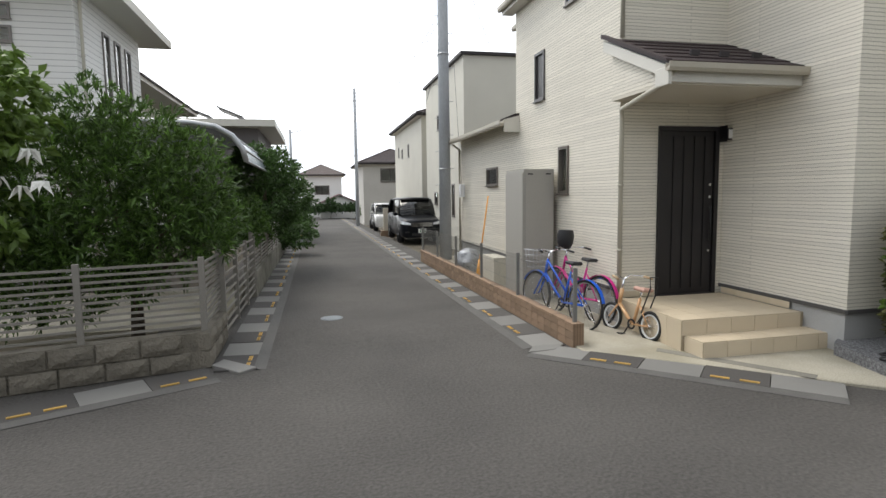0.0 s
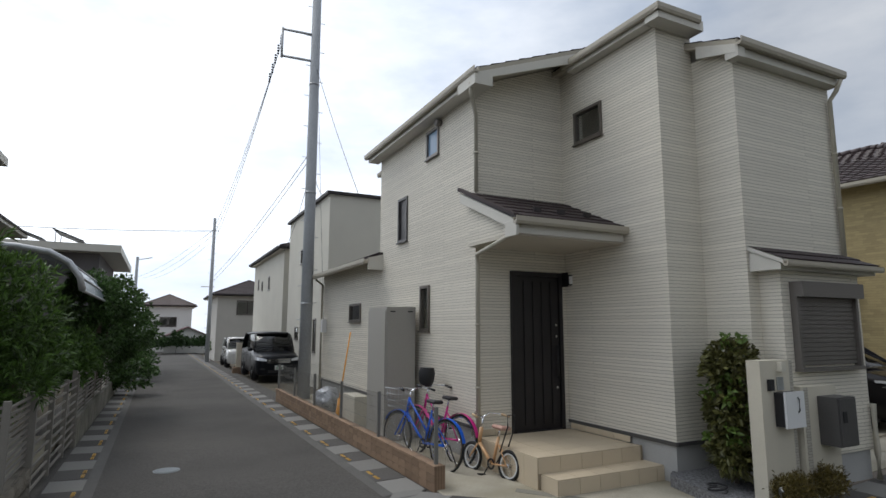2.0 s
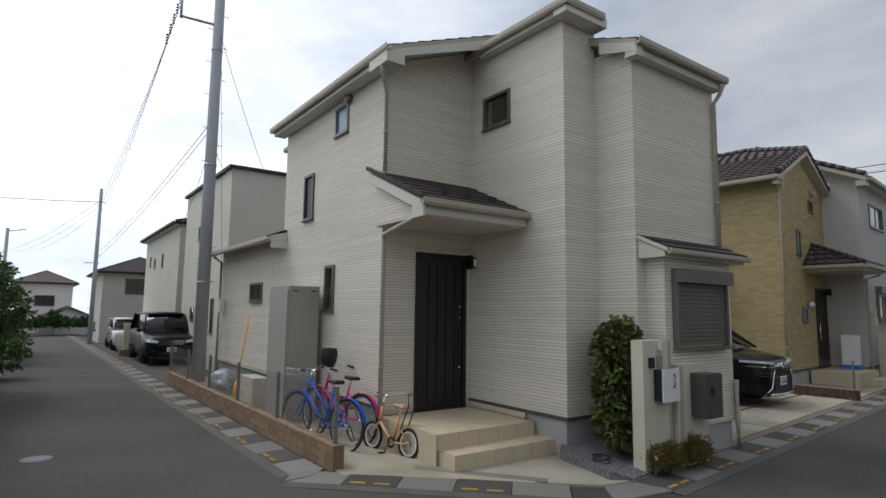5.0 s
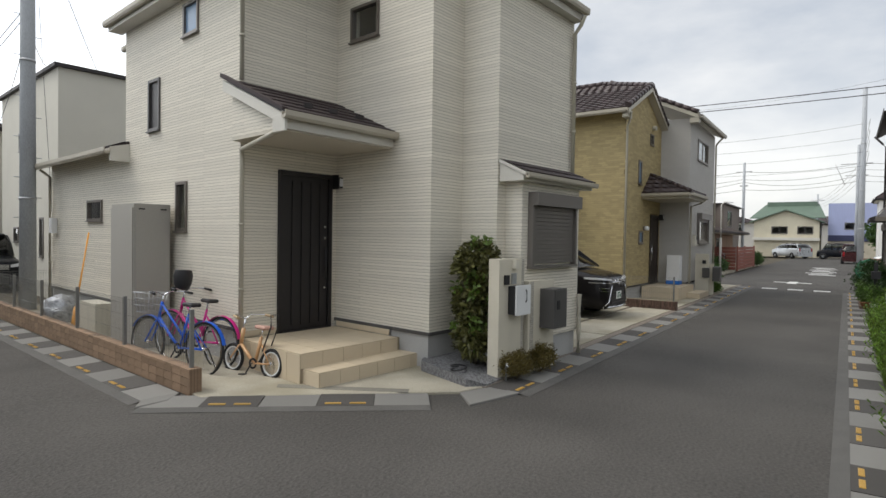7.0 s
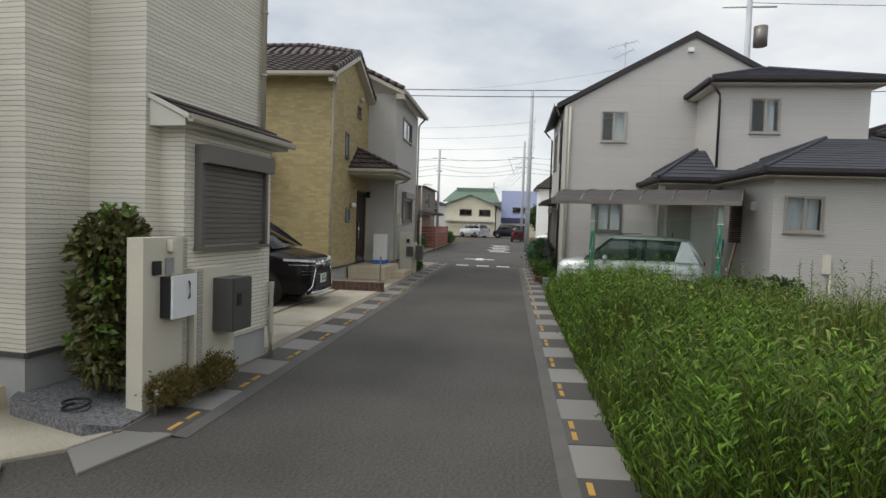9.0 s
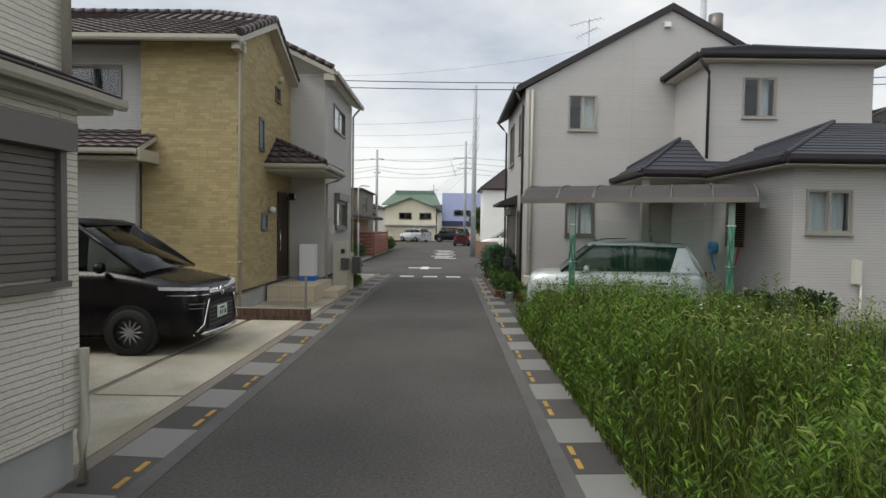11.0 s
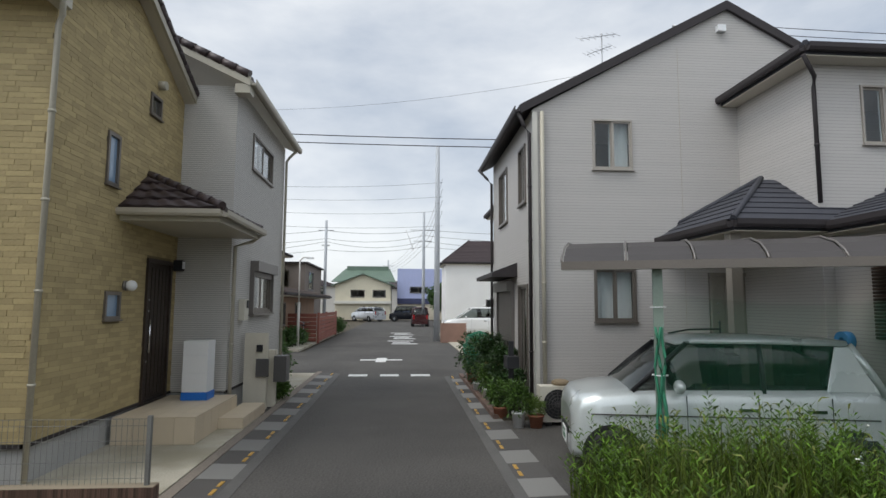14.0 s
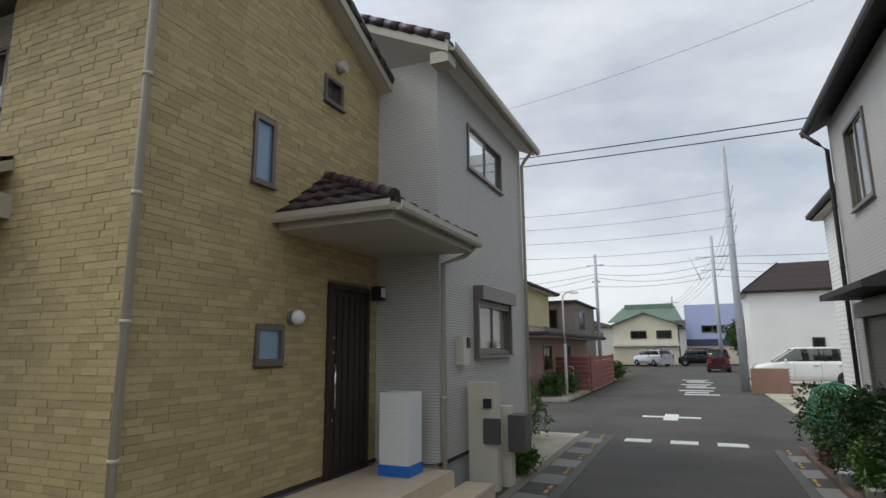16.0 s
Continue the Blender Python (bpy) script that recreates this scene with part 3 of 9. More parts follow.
# pale wedge pieces that close the bends
for nm, pts in (("kerb_bend", ((3.0, 6.63), (3.17, 6.84), (3.58, 6.8), (3.34, 6.62))), ("kerb_bend", ((5.22, 4.0), (5.55, 4.35), (5.98, 4.2), (5.98, 3.8))), ("kerb_bend", ((-0.15, 7.02), (0.02, 7.16), (-0.33, 7.6), (-0.45, 7.4)))):
    bm = bmesh.new()
    prism(bm, [(x, y, -0.05) for x, y in pts], (0, 0, 0.075))
    structure(part(nm, bm, CONCRETE_GREY, bevel=0.006), "pale concrete corner piece of the gutter", "kerb")

# entrance and drive concrete north of the street
RX = 2.94                     # street face of the low tiled wall
bm = bmesh.new()
prism(bm, [(*to_world(RX + 0.03, 6.93), -0.05), (3.6, 6.45, -0.05), (4.06, 5.95, -0.05), (5.55, 4.36, -0.05), (6.1, 4.2, -0.05), (7.6, 5.9, -0.05), (6.0, 9.5, -0.05), (*to_world(4.2, 16.9), -0.05), (*to_world(RX + 0.06, 16.9), -0.05)], (0, 0, 0.085))
structure(part("pavement", bm, CONCRETE, bevel=0.01), "stained pale concrete apron before the entrance", "pavement")
driveway = thing("driveway", "pale stained concrete driveway laid in slabs", "driveway", kind="structure")
slabs = [(x0, x1, y0, y1, 0.045) for x0, x1 in ((7.95, 10.4), (10.44, 15.1)) for y0, y1 in ((4.34, 5.28), (5.38, 7.9), (7.94, 10.8))]
for x0, x1, y0, y1, z1 in slabs + [(15.25, 19.6, 4.34, 5.9, 0.05), (20.9, 25.6, 4.34, 6.2, 0.04)]:
    bm = bmesh.new()
    box(bm, x0, x1, y0, y1, -0.05, z1)
    part("slab", bm, CONCRETE, driveway, bevel=0.008)
bm = bmesh.new()
box(bm, 5.9, 26.0, 4.205, 4.335, -0.05, 0.036)
box(bm, 7.9, 15.2, 4.34, 10.8, -0.05, 0.02)
structure(part("drive_joint", bm, surface("brick_joint", (0.2, 0.17, 0.14), rough=0.9, var=0.35, scale=14, fine=80, stretch=(6, 6, 1))), "dark brick edging strip along the driveway", "pavement")
# cut line in the apron
bm = bmesh.new()
prism(bm, [(4.35, 6.1, 0.03), (4.45, 6.2, 0.03), (5.25, 4.85, 0.03), (5.13, 4.78, 0.03)], (0, 0, 0.0085))
structure(part("apron_joint", bm, surface("apron_joint", (0.2, 0.19, 0.16), rough=0.9, var=0.2)), "grey joint strip across the concrete apron", "pavement")
# gravel bed by the gatepost
bm = bmesh.new()
prism(bm, [(5.75, 4.4, -0.05), (5.95, 4.22, -0.05), (7.9, 4.3, -0.05), (7.8, 4.9, -0.05), (6.6, 5.6, -0.05), (6.05, 5.3, -0.05)], (0, 0, 0.1))
for v in bm.verts:
    if v.co.z > 0.0:
        v.co.z = 0.045 + 0.13 * max(0.0, min(1.0, (v.co.y - 4.2) / 0.3))
structure(part("gravel_bed", bm, GRAVEL), "bed of small grey gravel round the gatepost", "gravel")

# road marking
bm = bmesh.new()
for y0, y1 in ((2.9, 3.4), (2.05, 2.55), (1.2, 1.72)):
    box(bm, 25.1, 25.5, y0, y1, 0.0, 0.009)
box(bm, 29.45, 29.75, 1.95, 3.4, 0.0, 0.009)
box(bm, 28.9, 30.3, 2.5, 2.85, 0.0, 0.0092)
# worn letters further along, as plain bars
for k in range(3):
    for j, w in enumerate((0.9, 0.55, 0.75)):
        box(bm, 37.5 + k * 4.2 + j * 1.1, 37.9 + k * 4.2 + j * 1.1, 2.1 - w, 2.1 + w * (0.4 + 0.2 * j), 0.0, 0.009)
structure(part("road_marking", bm, ROAD_WHITE), "worn white paint lines on the road", "road marking")
# manholes
for (x, y), r, mat_ in ((to_world(0.2, 9.6), 0.14, surface("blue_grey_cover", (0.16, 0.18, 0.19), rough=0.6, var=0.2)), ((8.2, 4.95), 0.16, CONCRETE)):
    bm = bmesh.new()
    disc(bm, (x, y, ground_z(x, y) + (0.0 if r < 0.15 else 0.04)), (0, 0, 1), r, 0.012, 24)
    disc(bm, (x, y, ground_z(x, y) + (0.0 if r < 0.15 else 0.04)), (0, 0, 1), r + 0.03, 0.008, 24, hole=r + 0.006)
    structure(part("manhole_cover", bm, mat_), "small round manhole cover set in the ground", "manhole cover")

# ---- the white corner house ----
def hinge_door(parent, axis, c, out, a0, a1, z0, z1, mat, grooves=4, handle_at=None):
    """An entrance door: frame, grooved leaf, bar handle, lock roses."""
    bm = bmesh.new()
    t = 0.06
    slab_box(bm, axis, c, out, a0, a0 + t, z0, z1, -0.08, 0.04)
    slab_box(bm, axis, c, out, a1 - t, a1, z0, z1, -0.08, 0.04)
    slab_box(bm, axis, c, out, a0 + t, a1 - t, z1 - t, z1, -0.08, 0.04)
    slab_box(bm, axis, c, out, a0 + t, a1 - t, z0, z0 + 0.02, -0.08, 0.05)
    door = part("door", bm, mat, parent)
    bm = bmesh.new()
    slab_box(bm, axis, c, out, a0 + t, a1 - t, z0 + 0.02, z1 - t, -0.06, -0.005)
    w = (a1 - a0 - 2 * t) / (grooves + 1)
    for k in range(grooves + 1):
        u = a0 + t + k * w
        slab_box(bm, axis, c, out, u + 0.014, u + w - 0.014, z0 + 0.1, z1 - t - 0.08, -0.006, 0.012)
    part("door_leaf", bm, mat, door, bevel=0.004)
    h = handle_at
    bm = bmesh.new()
    pts = [spot(axis, c + out * 0.05, h, z0 + 0.75), spot(axis, c + out * 0.05, h, z0 + 1.25)]
    tube(bm, pts, 0.013, 8)
    for z in (z0 + 0.78, z0 + 1.22):
        tube(bm, [spot(axis, c, h, z), spot(axis, c + out * 0.05, h, z)], 0.009, 6)
    part("handle", bm, CHROME if mat is DOOR_BROWN else BLACK_PLASTIC, door, "upright bar handle")
    for z in (z0 + 0.62, z0 + 1.38, z0 + 1.55):
        bm = bmesh.new()
        disc(bm, spot(axis, c + out * 0.01, h, z), spot(axis, out, 0, 0), 0.018, 0.012, 12)
        part("lock", bm, CHROME, door)
    return door


house = thing("white_house", "white two-storey house with stacked-course siding and dark slate roof", "house", turn=TURN1)
ZB = 0.5                      # top of the foundation
XW, YD, XR, YS1, X2, YS2 = 4.04, 7.87, 5.66, 5.86, 6.32, 5.25
XE, YN = 8.36, 18.0
w1, w2, w3, uw = (10.42, 10.86, 3.5, 4.35), (9.43, 9.8, 1.83, 2.6), (13.06, 13.9, 2.02, 2.43), (9.08, 9.57, 4.8, 5.3)
rw = (6.92, 7.54, 4.72, 5.24)
bm = bmesh.new()
wall_mesh(bm, "x", XW, -1, YD, 11.9, ZB, 5.5, [w1, w2, uw])
part("wall", bm, SIDING_A, house)
bm = bmesh.new()
wall_mesh(bm, "x", XW, -1, 11.9, 16.4, ZB, 3.35, [w3])
part("wall", bm, SIDING_A, house)
bm = bmesh.new()
wall_mesh(bm, "x", 4.85, -1, 11.9, 13.3, 3.35, 5.58)
part("wall", bm, SIDING_A, house)
bm = bmesh.new()
wall_mesh(bm, "y", 11.9, 1, XW + 0.16, 4.85, 3.3, 5.5)
part("wall", bm, SIDING_A, house)
bm = bmesh.new()
wall_mesh(bm, "y", 16.4, 1, XW, XE, ZB, 3.35)
part("wall", bm, SIDING_A, house)
bm = bmesh.new()
wall_mesh(bm, "y", 13.3, 1, 4.85, XE, 3.0, 5.58)
part("wall", bm, SIDING_A, house)
door_a = (4.62, 5.56, 0.38, 2.73)
bm = bmesh.new()
wall_mesh(bm, "y", YD, -1, XW, XR + 0.16, 0.38, 5.53, [door_a], top=[(XR + 0.16, 6.215)])
part("wall", bm, SIDING_A, house)
bm = bmesh.new()
wall_mesh(bm, "x", XR, -1, YS1, YD, 0.52, 6.04, [rw])
part("wall", bm, SIDING_A, house)
bm = bmesh.new()
wall_mesh(bm, "y", YS1, -1, XR, X2, 0.52, 6.02)
part("wall", bm, SIDING_A, house)
bm = bmesh.new()
wall_mesh(bm, "x", X2, -1, YS2, YS1, 0.52, 5.5)
part("wall", bm, SIDING_A, house)
bm = bmesh.new()
wall_mesh(bm, "y", YS2, -1, X2, XE, 0.52, 5.4)
part("wall", bm, SIDING_A, house)
bm = bmesh.new()
wall_mesh(bm, "x", XE, 1, YS2, 13.3, 0.52, 5.3)
wall_mesh(bm, "x", XE, 1, 13.3, 16.4, 0.52, 3.3)
part("wall", bm, SIDING_A, house)
# rear wing seen past the east corner
bm = bmesh.new()
wall_mesh(bm, "y", 6.4, -1, XE, 9.25, 2.75, 5.1)
part("wall", bm, SIDING_A, house)
bm = bmesh.new()
wall_mesh(bm, "x", 9.25, 1, 6.4, 12.0, 2.75, 5.1)
part("wall", bm, SIDING_A, house)
bm = bmesh.new()
box(bm, XE, 9.25, 6.4, 12.0, 2.68, 2.75)
part("wall", bm, SIDING_A, house)
bm = bmesh.new()
box(bm, XE - 0.02, 9.35, 6.3, 6.42, 5.1, 5.18)
part("trim", bm, TRIM, house)
bm = bmesh.new()
box(bm, XE, 9.35, 6.3, 6.4, 3.5, 3.56)
part("trim", bm, TRIM, house)
# foundation and the dark drip rail above it
bm = bmesh.new()
for x0, x1, y0, y1 in ((XW + 0.03, 4.3, YD + 0.03, 16.4), (XR + 0.02, 6.6, YS1 + 0.03, YD), (X2 + 0.03, XE - 0.03, YS2 + 0.03, 6.4), (XW + 0.1, XR + 0.1, YD + 0.04, 8.4)):
    box(bm, x0, x1, y0, y1, -0.4, ZB - 0.02)
    part("foundation", bm, FOUNDATION, house)
    bm = bmesh.new()
box(bm, 6.55, 8.09, 5.01, 5.4, -0.1, 0.385)
part("foundation", bm, FOUNDATION, house)
bm = bmesh.new()
for x0, x1, y0, y1 in ((XW - 0.015, XW + 0.03, YD, 16.4), (XR - 0.015, XR + 0.03, YS1, YD), (XR, X2, YS1 - 0.015, YS1 + 0.03), (X2, XE, YS2 - 0.015, YS2 + 0.03), (X2 - 0.015, X2 + 0.03, YS2, YS1)):
    bm = bmesh.new()
    box(bm, x0, x1, y0, y1, ZB - 0.025, ZB + 0.022)
    part("drip_rail", bm, DARK_GREY, house)
# room floors and walls, their dimness put into the dark colour
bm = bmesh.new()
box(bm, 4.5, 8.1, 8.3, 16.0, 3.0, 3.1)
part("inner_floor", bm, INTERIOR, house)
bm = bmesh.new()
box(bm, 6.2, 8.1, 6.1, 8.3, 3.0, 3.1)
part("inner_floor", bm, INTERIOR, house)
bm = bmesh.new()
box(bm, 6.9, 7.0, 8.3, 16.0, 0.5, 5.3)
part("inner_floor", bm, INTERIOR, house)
window(house, "x", XW, -1, *w1, DARK_GREY, pane_mat=DOOR_BLACK)
window(house, "x", XW, -1, *w2, BRONZE)
window(house, "x", XW, -1, *w3, BRONZE)
window(house, "x", XW, -1, *uw, GREY_ALU, pane_mat=SKY_PANE)
window(house, "x", XR, -1, *rw, BRONZE)
hinge_door(house, "y", YD, -1, *door_a, DOOR_BLACK, 4, handle_at=5.44)
# roofs: west slope, front block, south slope
K = 0.38
EW, EF, ES = (3.8, 5.55), (5.5, 5.66, 6.03), (5.08, 5.46)     # eave lines: west, front block, south bay


def eave_box(x0, x1, y0, y1, z0, z1):
    bm = bmesh.new()
    box(bm, x0, x1, y0, y1, z0, z1)
    part("eave_box", bm, TRIM_WHITE, house, bevel=0.008)


slope_roof(house, [(EW[0], 7.38, EW[1]), (EW[0], 12.1, EW[1]), (7.0, 12.1, EW[1] + 3.2 * K), (7.0, 7.38, EW[1] + 3.2 * K)], ROOF_DARK, 0.07, 0.25, TRIM, SOFFIT)
slope_roof(house, [(4.6, 12.1, 5.6), (4.6, 13.5, 5.6), (7.0, 13.5, 5.6 + 2.4 * K), (7.0, 12.1, 5.6 + 2.4 * K)], ROOF_DARK, 0.07, 0.25, TRIM, SOFFIT)
x0, y0, z0 = EF
slope_roof(house, [(x0, y0, z0), (x0, 8.6, z0), (6.45, 8.6, z0 + (6.45 - x0) * K), (6.45, y0 + 6.45 - x0, z0 + (6.45 - x0) * K)], ROOF_DARK, 0.07, 0.25, TRIM, SOFFIT)
slope_roof(house, [(6.22, y0, z0), (x0, y0, z0), (6.45, y0 + 6.45 - x0, z0 + (6.45 - x0) * K), (6.6, y0 + 6.45 - x0, z0 + (6.45 - x0) * K)], ROOF_DARK, 0.07, 0.25, TRIM, SOFFIT)
gutter(house, (x0 - 0.08, y0, z0 - 0.01), (6.22, y0, z0 - 0.01), size=0.085)
gutter(house, (x0, y0 - 0.08, z0 - 0.01), (x0, 7.55, z0 - 0.01), size=0.085, outward=(-1, 0))
slope_roof(house, [(6.2, ES[0], ES[1]), (8.36, ES[0], ES[1]), (8.36, 7.4, ES[1] + (7.4 - ES[0]) * K), (6.2, 7.4, ES[1] + (7.4 - ES[0]) * K)], ROOF_DARK, 0.07, 0.25, TRIM, SOFFIT)
slope_roof(house, [(8.46, 13.5, 5.42), (8.46, 7.4, 5.42), (7.0, 7.4, 6.3), (7.0, 13.5, 6.3)], ROOF_DARK, 0.07, 0.25, TRIM, SOFFIT)
gutter(house, (EW[0], 7.32, EW[1] - 0.01), (EW[0], 12.1, EW[1] - 0.01), size=0.085, outward=(-1, 0))
gutter(house, (4.6, 12.1, 5.59), (4.6, 13.5, 5.59), size=0.085, outward=(-1, 0))
gutter(house, (6.16, ES[0], ES[1] - 0.01), (8.4, ES[0], ES[1] - 0.01), size=0.085)
# sloping boards under the verges
for pts, push in (([(3.8, 7.385, 5.37), (3.8, 7.385, 5.48), (5.6, 7.385, 5.48 + 1.8 * K), (5.6, 7.385, 5.33 + 1.8 * K)], (0, -0.03, 0)), ([(6.195, 5.08, 5.28), (6.195, 5.08, 5.39), (6.195, 5.66, 5.61), (6.195, 5.66, 5.44)], (-0.03, 0, 0))):
    bm = bmesh.new()
    prism(bm, pts, push)
    part("barge_board", bm, TRIM_WHITE, house)
# boxed eaves and their returns
eave_box(3.8, 4.03, 7.4, 12.05, 5.39, 5.45)
eave_box(3.74, 4.03, 7.34, 7.86, 5.3, 5.47)
eave_box(5.5, 5.65, 5.9, 7.5, 5.88, 5.99)
eave_box(5.46, 6.3, 5.62, 5.85, 5.85, 5.99)
eave_box(6.17, 6.31, 5.06, 5.24, 5.23, 5.38)
eave_box(6.32, 8.36, 5.1, 5.24, 5.27, 5.37)
# low slate roof over the single-storey part
slope_roof(house, [(3.72, 11.72, 3.3), (3.72, 16.6, 3.3), (4.95, 16.6, 3.79), (4.95, 11.72, 3.79)], ROOF_DARK, 0.07, 0.22, ROOF_DARK, SOFFIT)
slope_roof(house, [(4.95, 13.3, 3.79), (4.95, 16.6, 3.79), (8.4, 16.6, 3.95), (8.4, 13.3, 3.95)], ROOF_DARK, 0.07, 0.22, ROOF_DARK, SOFFIT)
gutter(house, (3.72, 11.7, 3.28), (3.72, 16.6, 3.28), outward=(-1, 0))
bm = bmesh.new()
prism(bm, [(3.72, 11.7, 3.06), (4.3, 11.7, 3.06), (4.3, 11.7, 3.45), (3.72, 11.7, 3.3)], (0, 0.06, 0))
part("eave_box", bm, TRIM_WHITE, house)
# porch canopy
can = slope_roof(house, [(3.86, 6.56, 3.27), (5.655, 6.56, 3.27), (5.655, 7.9, 3.86), (3.86, 7.9, 3.86)], ROOF_DARK, 0.04, 0.22, TRIM_BROWN, name="canopy_roof")
bm = bmesh.new()
box(bm, 3.9, 5.65, 6.62, 7.85, 3.04, 3.08)
part("canopy_soffit", bm, SOFFIT, house)
bm = bmesh.new()
box(bm, 3.9, 5.65, 6.58, 6.64, 3.06, 3.22)
part("canopy_fascia", bm, TRIM_WHITE, house)
bm = bmesh.new()
prism(bm, [(3.92, 6.66, 3.06), (3.92, 7.87, 3.06), (3.92, 7.87, 3.78), (3.92, 6.66, 3.24)], (0.04, 0, 0))
part("canopy_side", bm, SIDING_A, house)
bm = bmesh.new()
prism(bm, [(3.88, 6.6, 3.1), (3.88, 6.6, 3.245), (3.88, 8.0, 3.86), (3.88, 8.0, 3.71)], (-0.035, 0, 0))
prism(bm, [(3.88, 6.52, 3.02), (3.88, 6.52, 3.22), (3.88, 6.78, 3.22), (3.88, 6.78, 3.02)], (-0.04, 0, 0))
part("canopy_verge", bm, TRIM_WHITE, house, bevel=0.006)
bm = bmesh.new()
prism(bm, [(3.89, 6.54, 3.265), (3.89, 6.54, 3.3), (3.89, 8.02, 3.945), (3.89, 8.02, 3.89)], (-0.07, 0, 0))
part("verge_cap", bm, ROOF_DARK, house)
gutter(house, (3.82, 6.56, 3.25), (5.655, 6.56, 3.25), size=0.085)
bm = bmesh.new()
for x in (4.35, 4.75, 5.2):
    bm = bmesh.new()
    box(bm, x, x + 0.12, 6.85, 6.88, 3.43, 3.49)
    part("snow_stop", bm, TRIM_BROWN, house)
pipe(house, [(3.92, 6.55, 3.18), (3.9, 6.75, 3.05), (3.96, 7.7, 2.92), (3.99, 7.74, 2.8), (3.99, 7.74, 0.2)])
pipe(house, [(3.76, 7.5, 5.38), (3.8, 7.55, 5.2), (3.99, 7.76, 5.02), (3.99, 7.76, 3.85)])
pipe(house, [(8.3, 5.03, 5.34), (8.3, 5.1, 5.2), (8.3, 5.2, 5.08), (8.3, 5.2, 2.75)])
pipe(house, [(3.78, 16.3, 3.2), (3.98, 16.3, 3.05), (3.98, 16.3, 0.1)])
pipe(house, [(4.6, 13.1, 5.5), (4.8, 13.1, 5.3), (4.8, 13.1, 3.8)])
# porch lamp, outdoor vent, meter
bm = bmesh.new()
box(bm, 5.58, 5.6, YD - 0.14, YD, 2.52, 2.74)
box(bm, 5.58, 5.72, YD - 0.16, YD - 0.02, 2.54, 2.7)
lamp_ob = part("porch_lamp", bm, BLACK_PLASTIC, house, bevel=0.01)
bm = bmesh.new()
box(bm, 5.6, 5.7, YD - 0.166, YD - 0.158, 2.56, 2.68)
part("lamp_glass", bm, WHITE_PLASTIC, lamp_ob)
bm = bmesh.new()
disc(bm, (XW, 9.03, 5.32), (-1, 0, 0), 0.06, 0.1, 14)
part("vent", bm, GREY_ALU, house)
bm = bmesh.new()
box(bm, 3.92, 4.03, 15.95, 16.15, 1.75, 2.1)
part("meter_box", bm, WHITE_PLASTIC, house, "grey-white electricity meter box", bevel=0.02)
bm = bmesh.new()
box(bm, 8.37, 8.45, 5.6, 5.8, 3.65, 3.85)
part("meter_box", bm, GREY_ALU, house, bevel=0.01)
# bay with its slate roof and shutter
bay_w = (6.72, 7.88, 1.46, 2.26)
bm = bmesh.new()
wall_mesh(bm, "y", 4.98, -1, 6.52, 8.12, 0.4, 2.58, [bay_w], thick=0.1)
part("bay_wall", bm, SIDING_A, house)
for x, o in ((6.52, -1), (8.12, 1)):
    bm = bmesh.new()
    wall_mesh(bm, "x", x, o, 4.98, 5.25, 0.4, 2.58, thick=0.1)
    part("bay_side", bm, SIDING_A, house)
bm = bmesh.new()
box(bm, 6.53, 8.11, 4.99, 5.25, 0.39, 0.43)
part("bay_floor", bm, SIDING_A, house)
slope_roof(house, [(6.34, 4.82, 2.68), (8.34, 4.82, 2.68), (8.34, 5.25, 2.88), (6.34, 5.25, 2.88)], ROOF_DARK, 0.05, 0.2, TRIM_WHITE, name="bay_roof")
bm = bmesh.new()
prism(bm, [(6.36, 4.86, 2.57), (6.36, 5.245, 2.57), (6.36, 5.245, 2.82), (6.36, 4.86, 2.64)], (1.96, 0, 0))
part("bay_roof_box", bm, TRIM_WHITE, house)
gutter(house, (6.34, 4.82, 2.66), (8.34, 4.82, 2.66), size=0.06)


def shutter(parent, axis, c, out, a0, a1, z0, z1, box_h=0.2, open_share=0.0):
    """A roller shutter: box, side rails, curtain of slats."""
    bm = bmesh.new()
    slab_box(bm, axis, c, out, a0 - 0.05, a1 + 0.05, z1, z1 + box_h, 0.0, 0.16)
    sh = part("shutter", bm, GREY_ALU, parent, bevel=0.012)
    for a in (a0 - 0.05, a1):
        bm = bmesh.new()
        slab_box(bm, axis, c, out, a, a + 0.05, z0 - 0.04, z1, 0.0, 0.08)
        part("rail", bm, GREY_ALU, sh)
    bm = bmesh.new()
    slab_box(bm, axis, c, out, a0 - 0.06, a1 + 0.06, z0 - 0.07, z0 - 0.03, 0.0, 0.1)
    part("sill", bm, GREY_ALU, sh)
    n = max(2, int((z1 - z0) * (1 - open_share) / 0.05))
    zb = z0 + (z1 - z0) * open_share
    bm = bmesh.new()
    slab_box(bm, axis, c, out, a0, a1, zb, z1, 0.015, 0.022)
    part("shutter_back", bm, GREY_ALU, sh)
    bm = bmesh.new()
    slab_box(bm, axis, c, out, a0 + 0.002, a1 - 0.002, 0, (z1 - zb) / n * 0.86, 0.024, 0.042)
    soften(bm, 0.008)
    me = bpy.data.meshes.new("slat")
    bm.to_mesh(me)
    bm.free()
    me.materials.append(GREY_ALU)
    for i in range(n):
        s = new("slat", me)
        s.parent = sh
        s.matrix_local = pose(0, 0, zb + (z1 - zb) * i / n)
    return sh


shutter(house, "y", 4.98, -1, *bay_w, box_h=0.18)

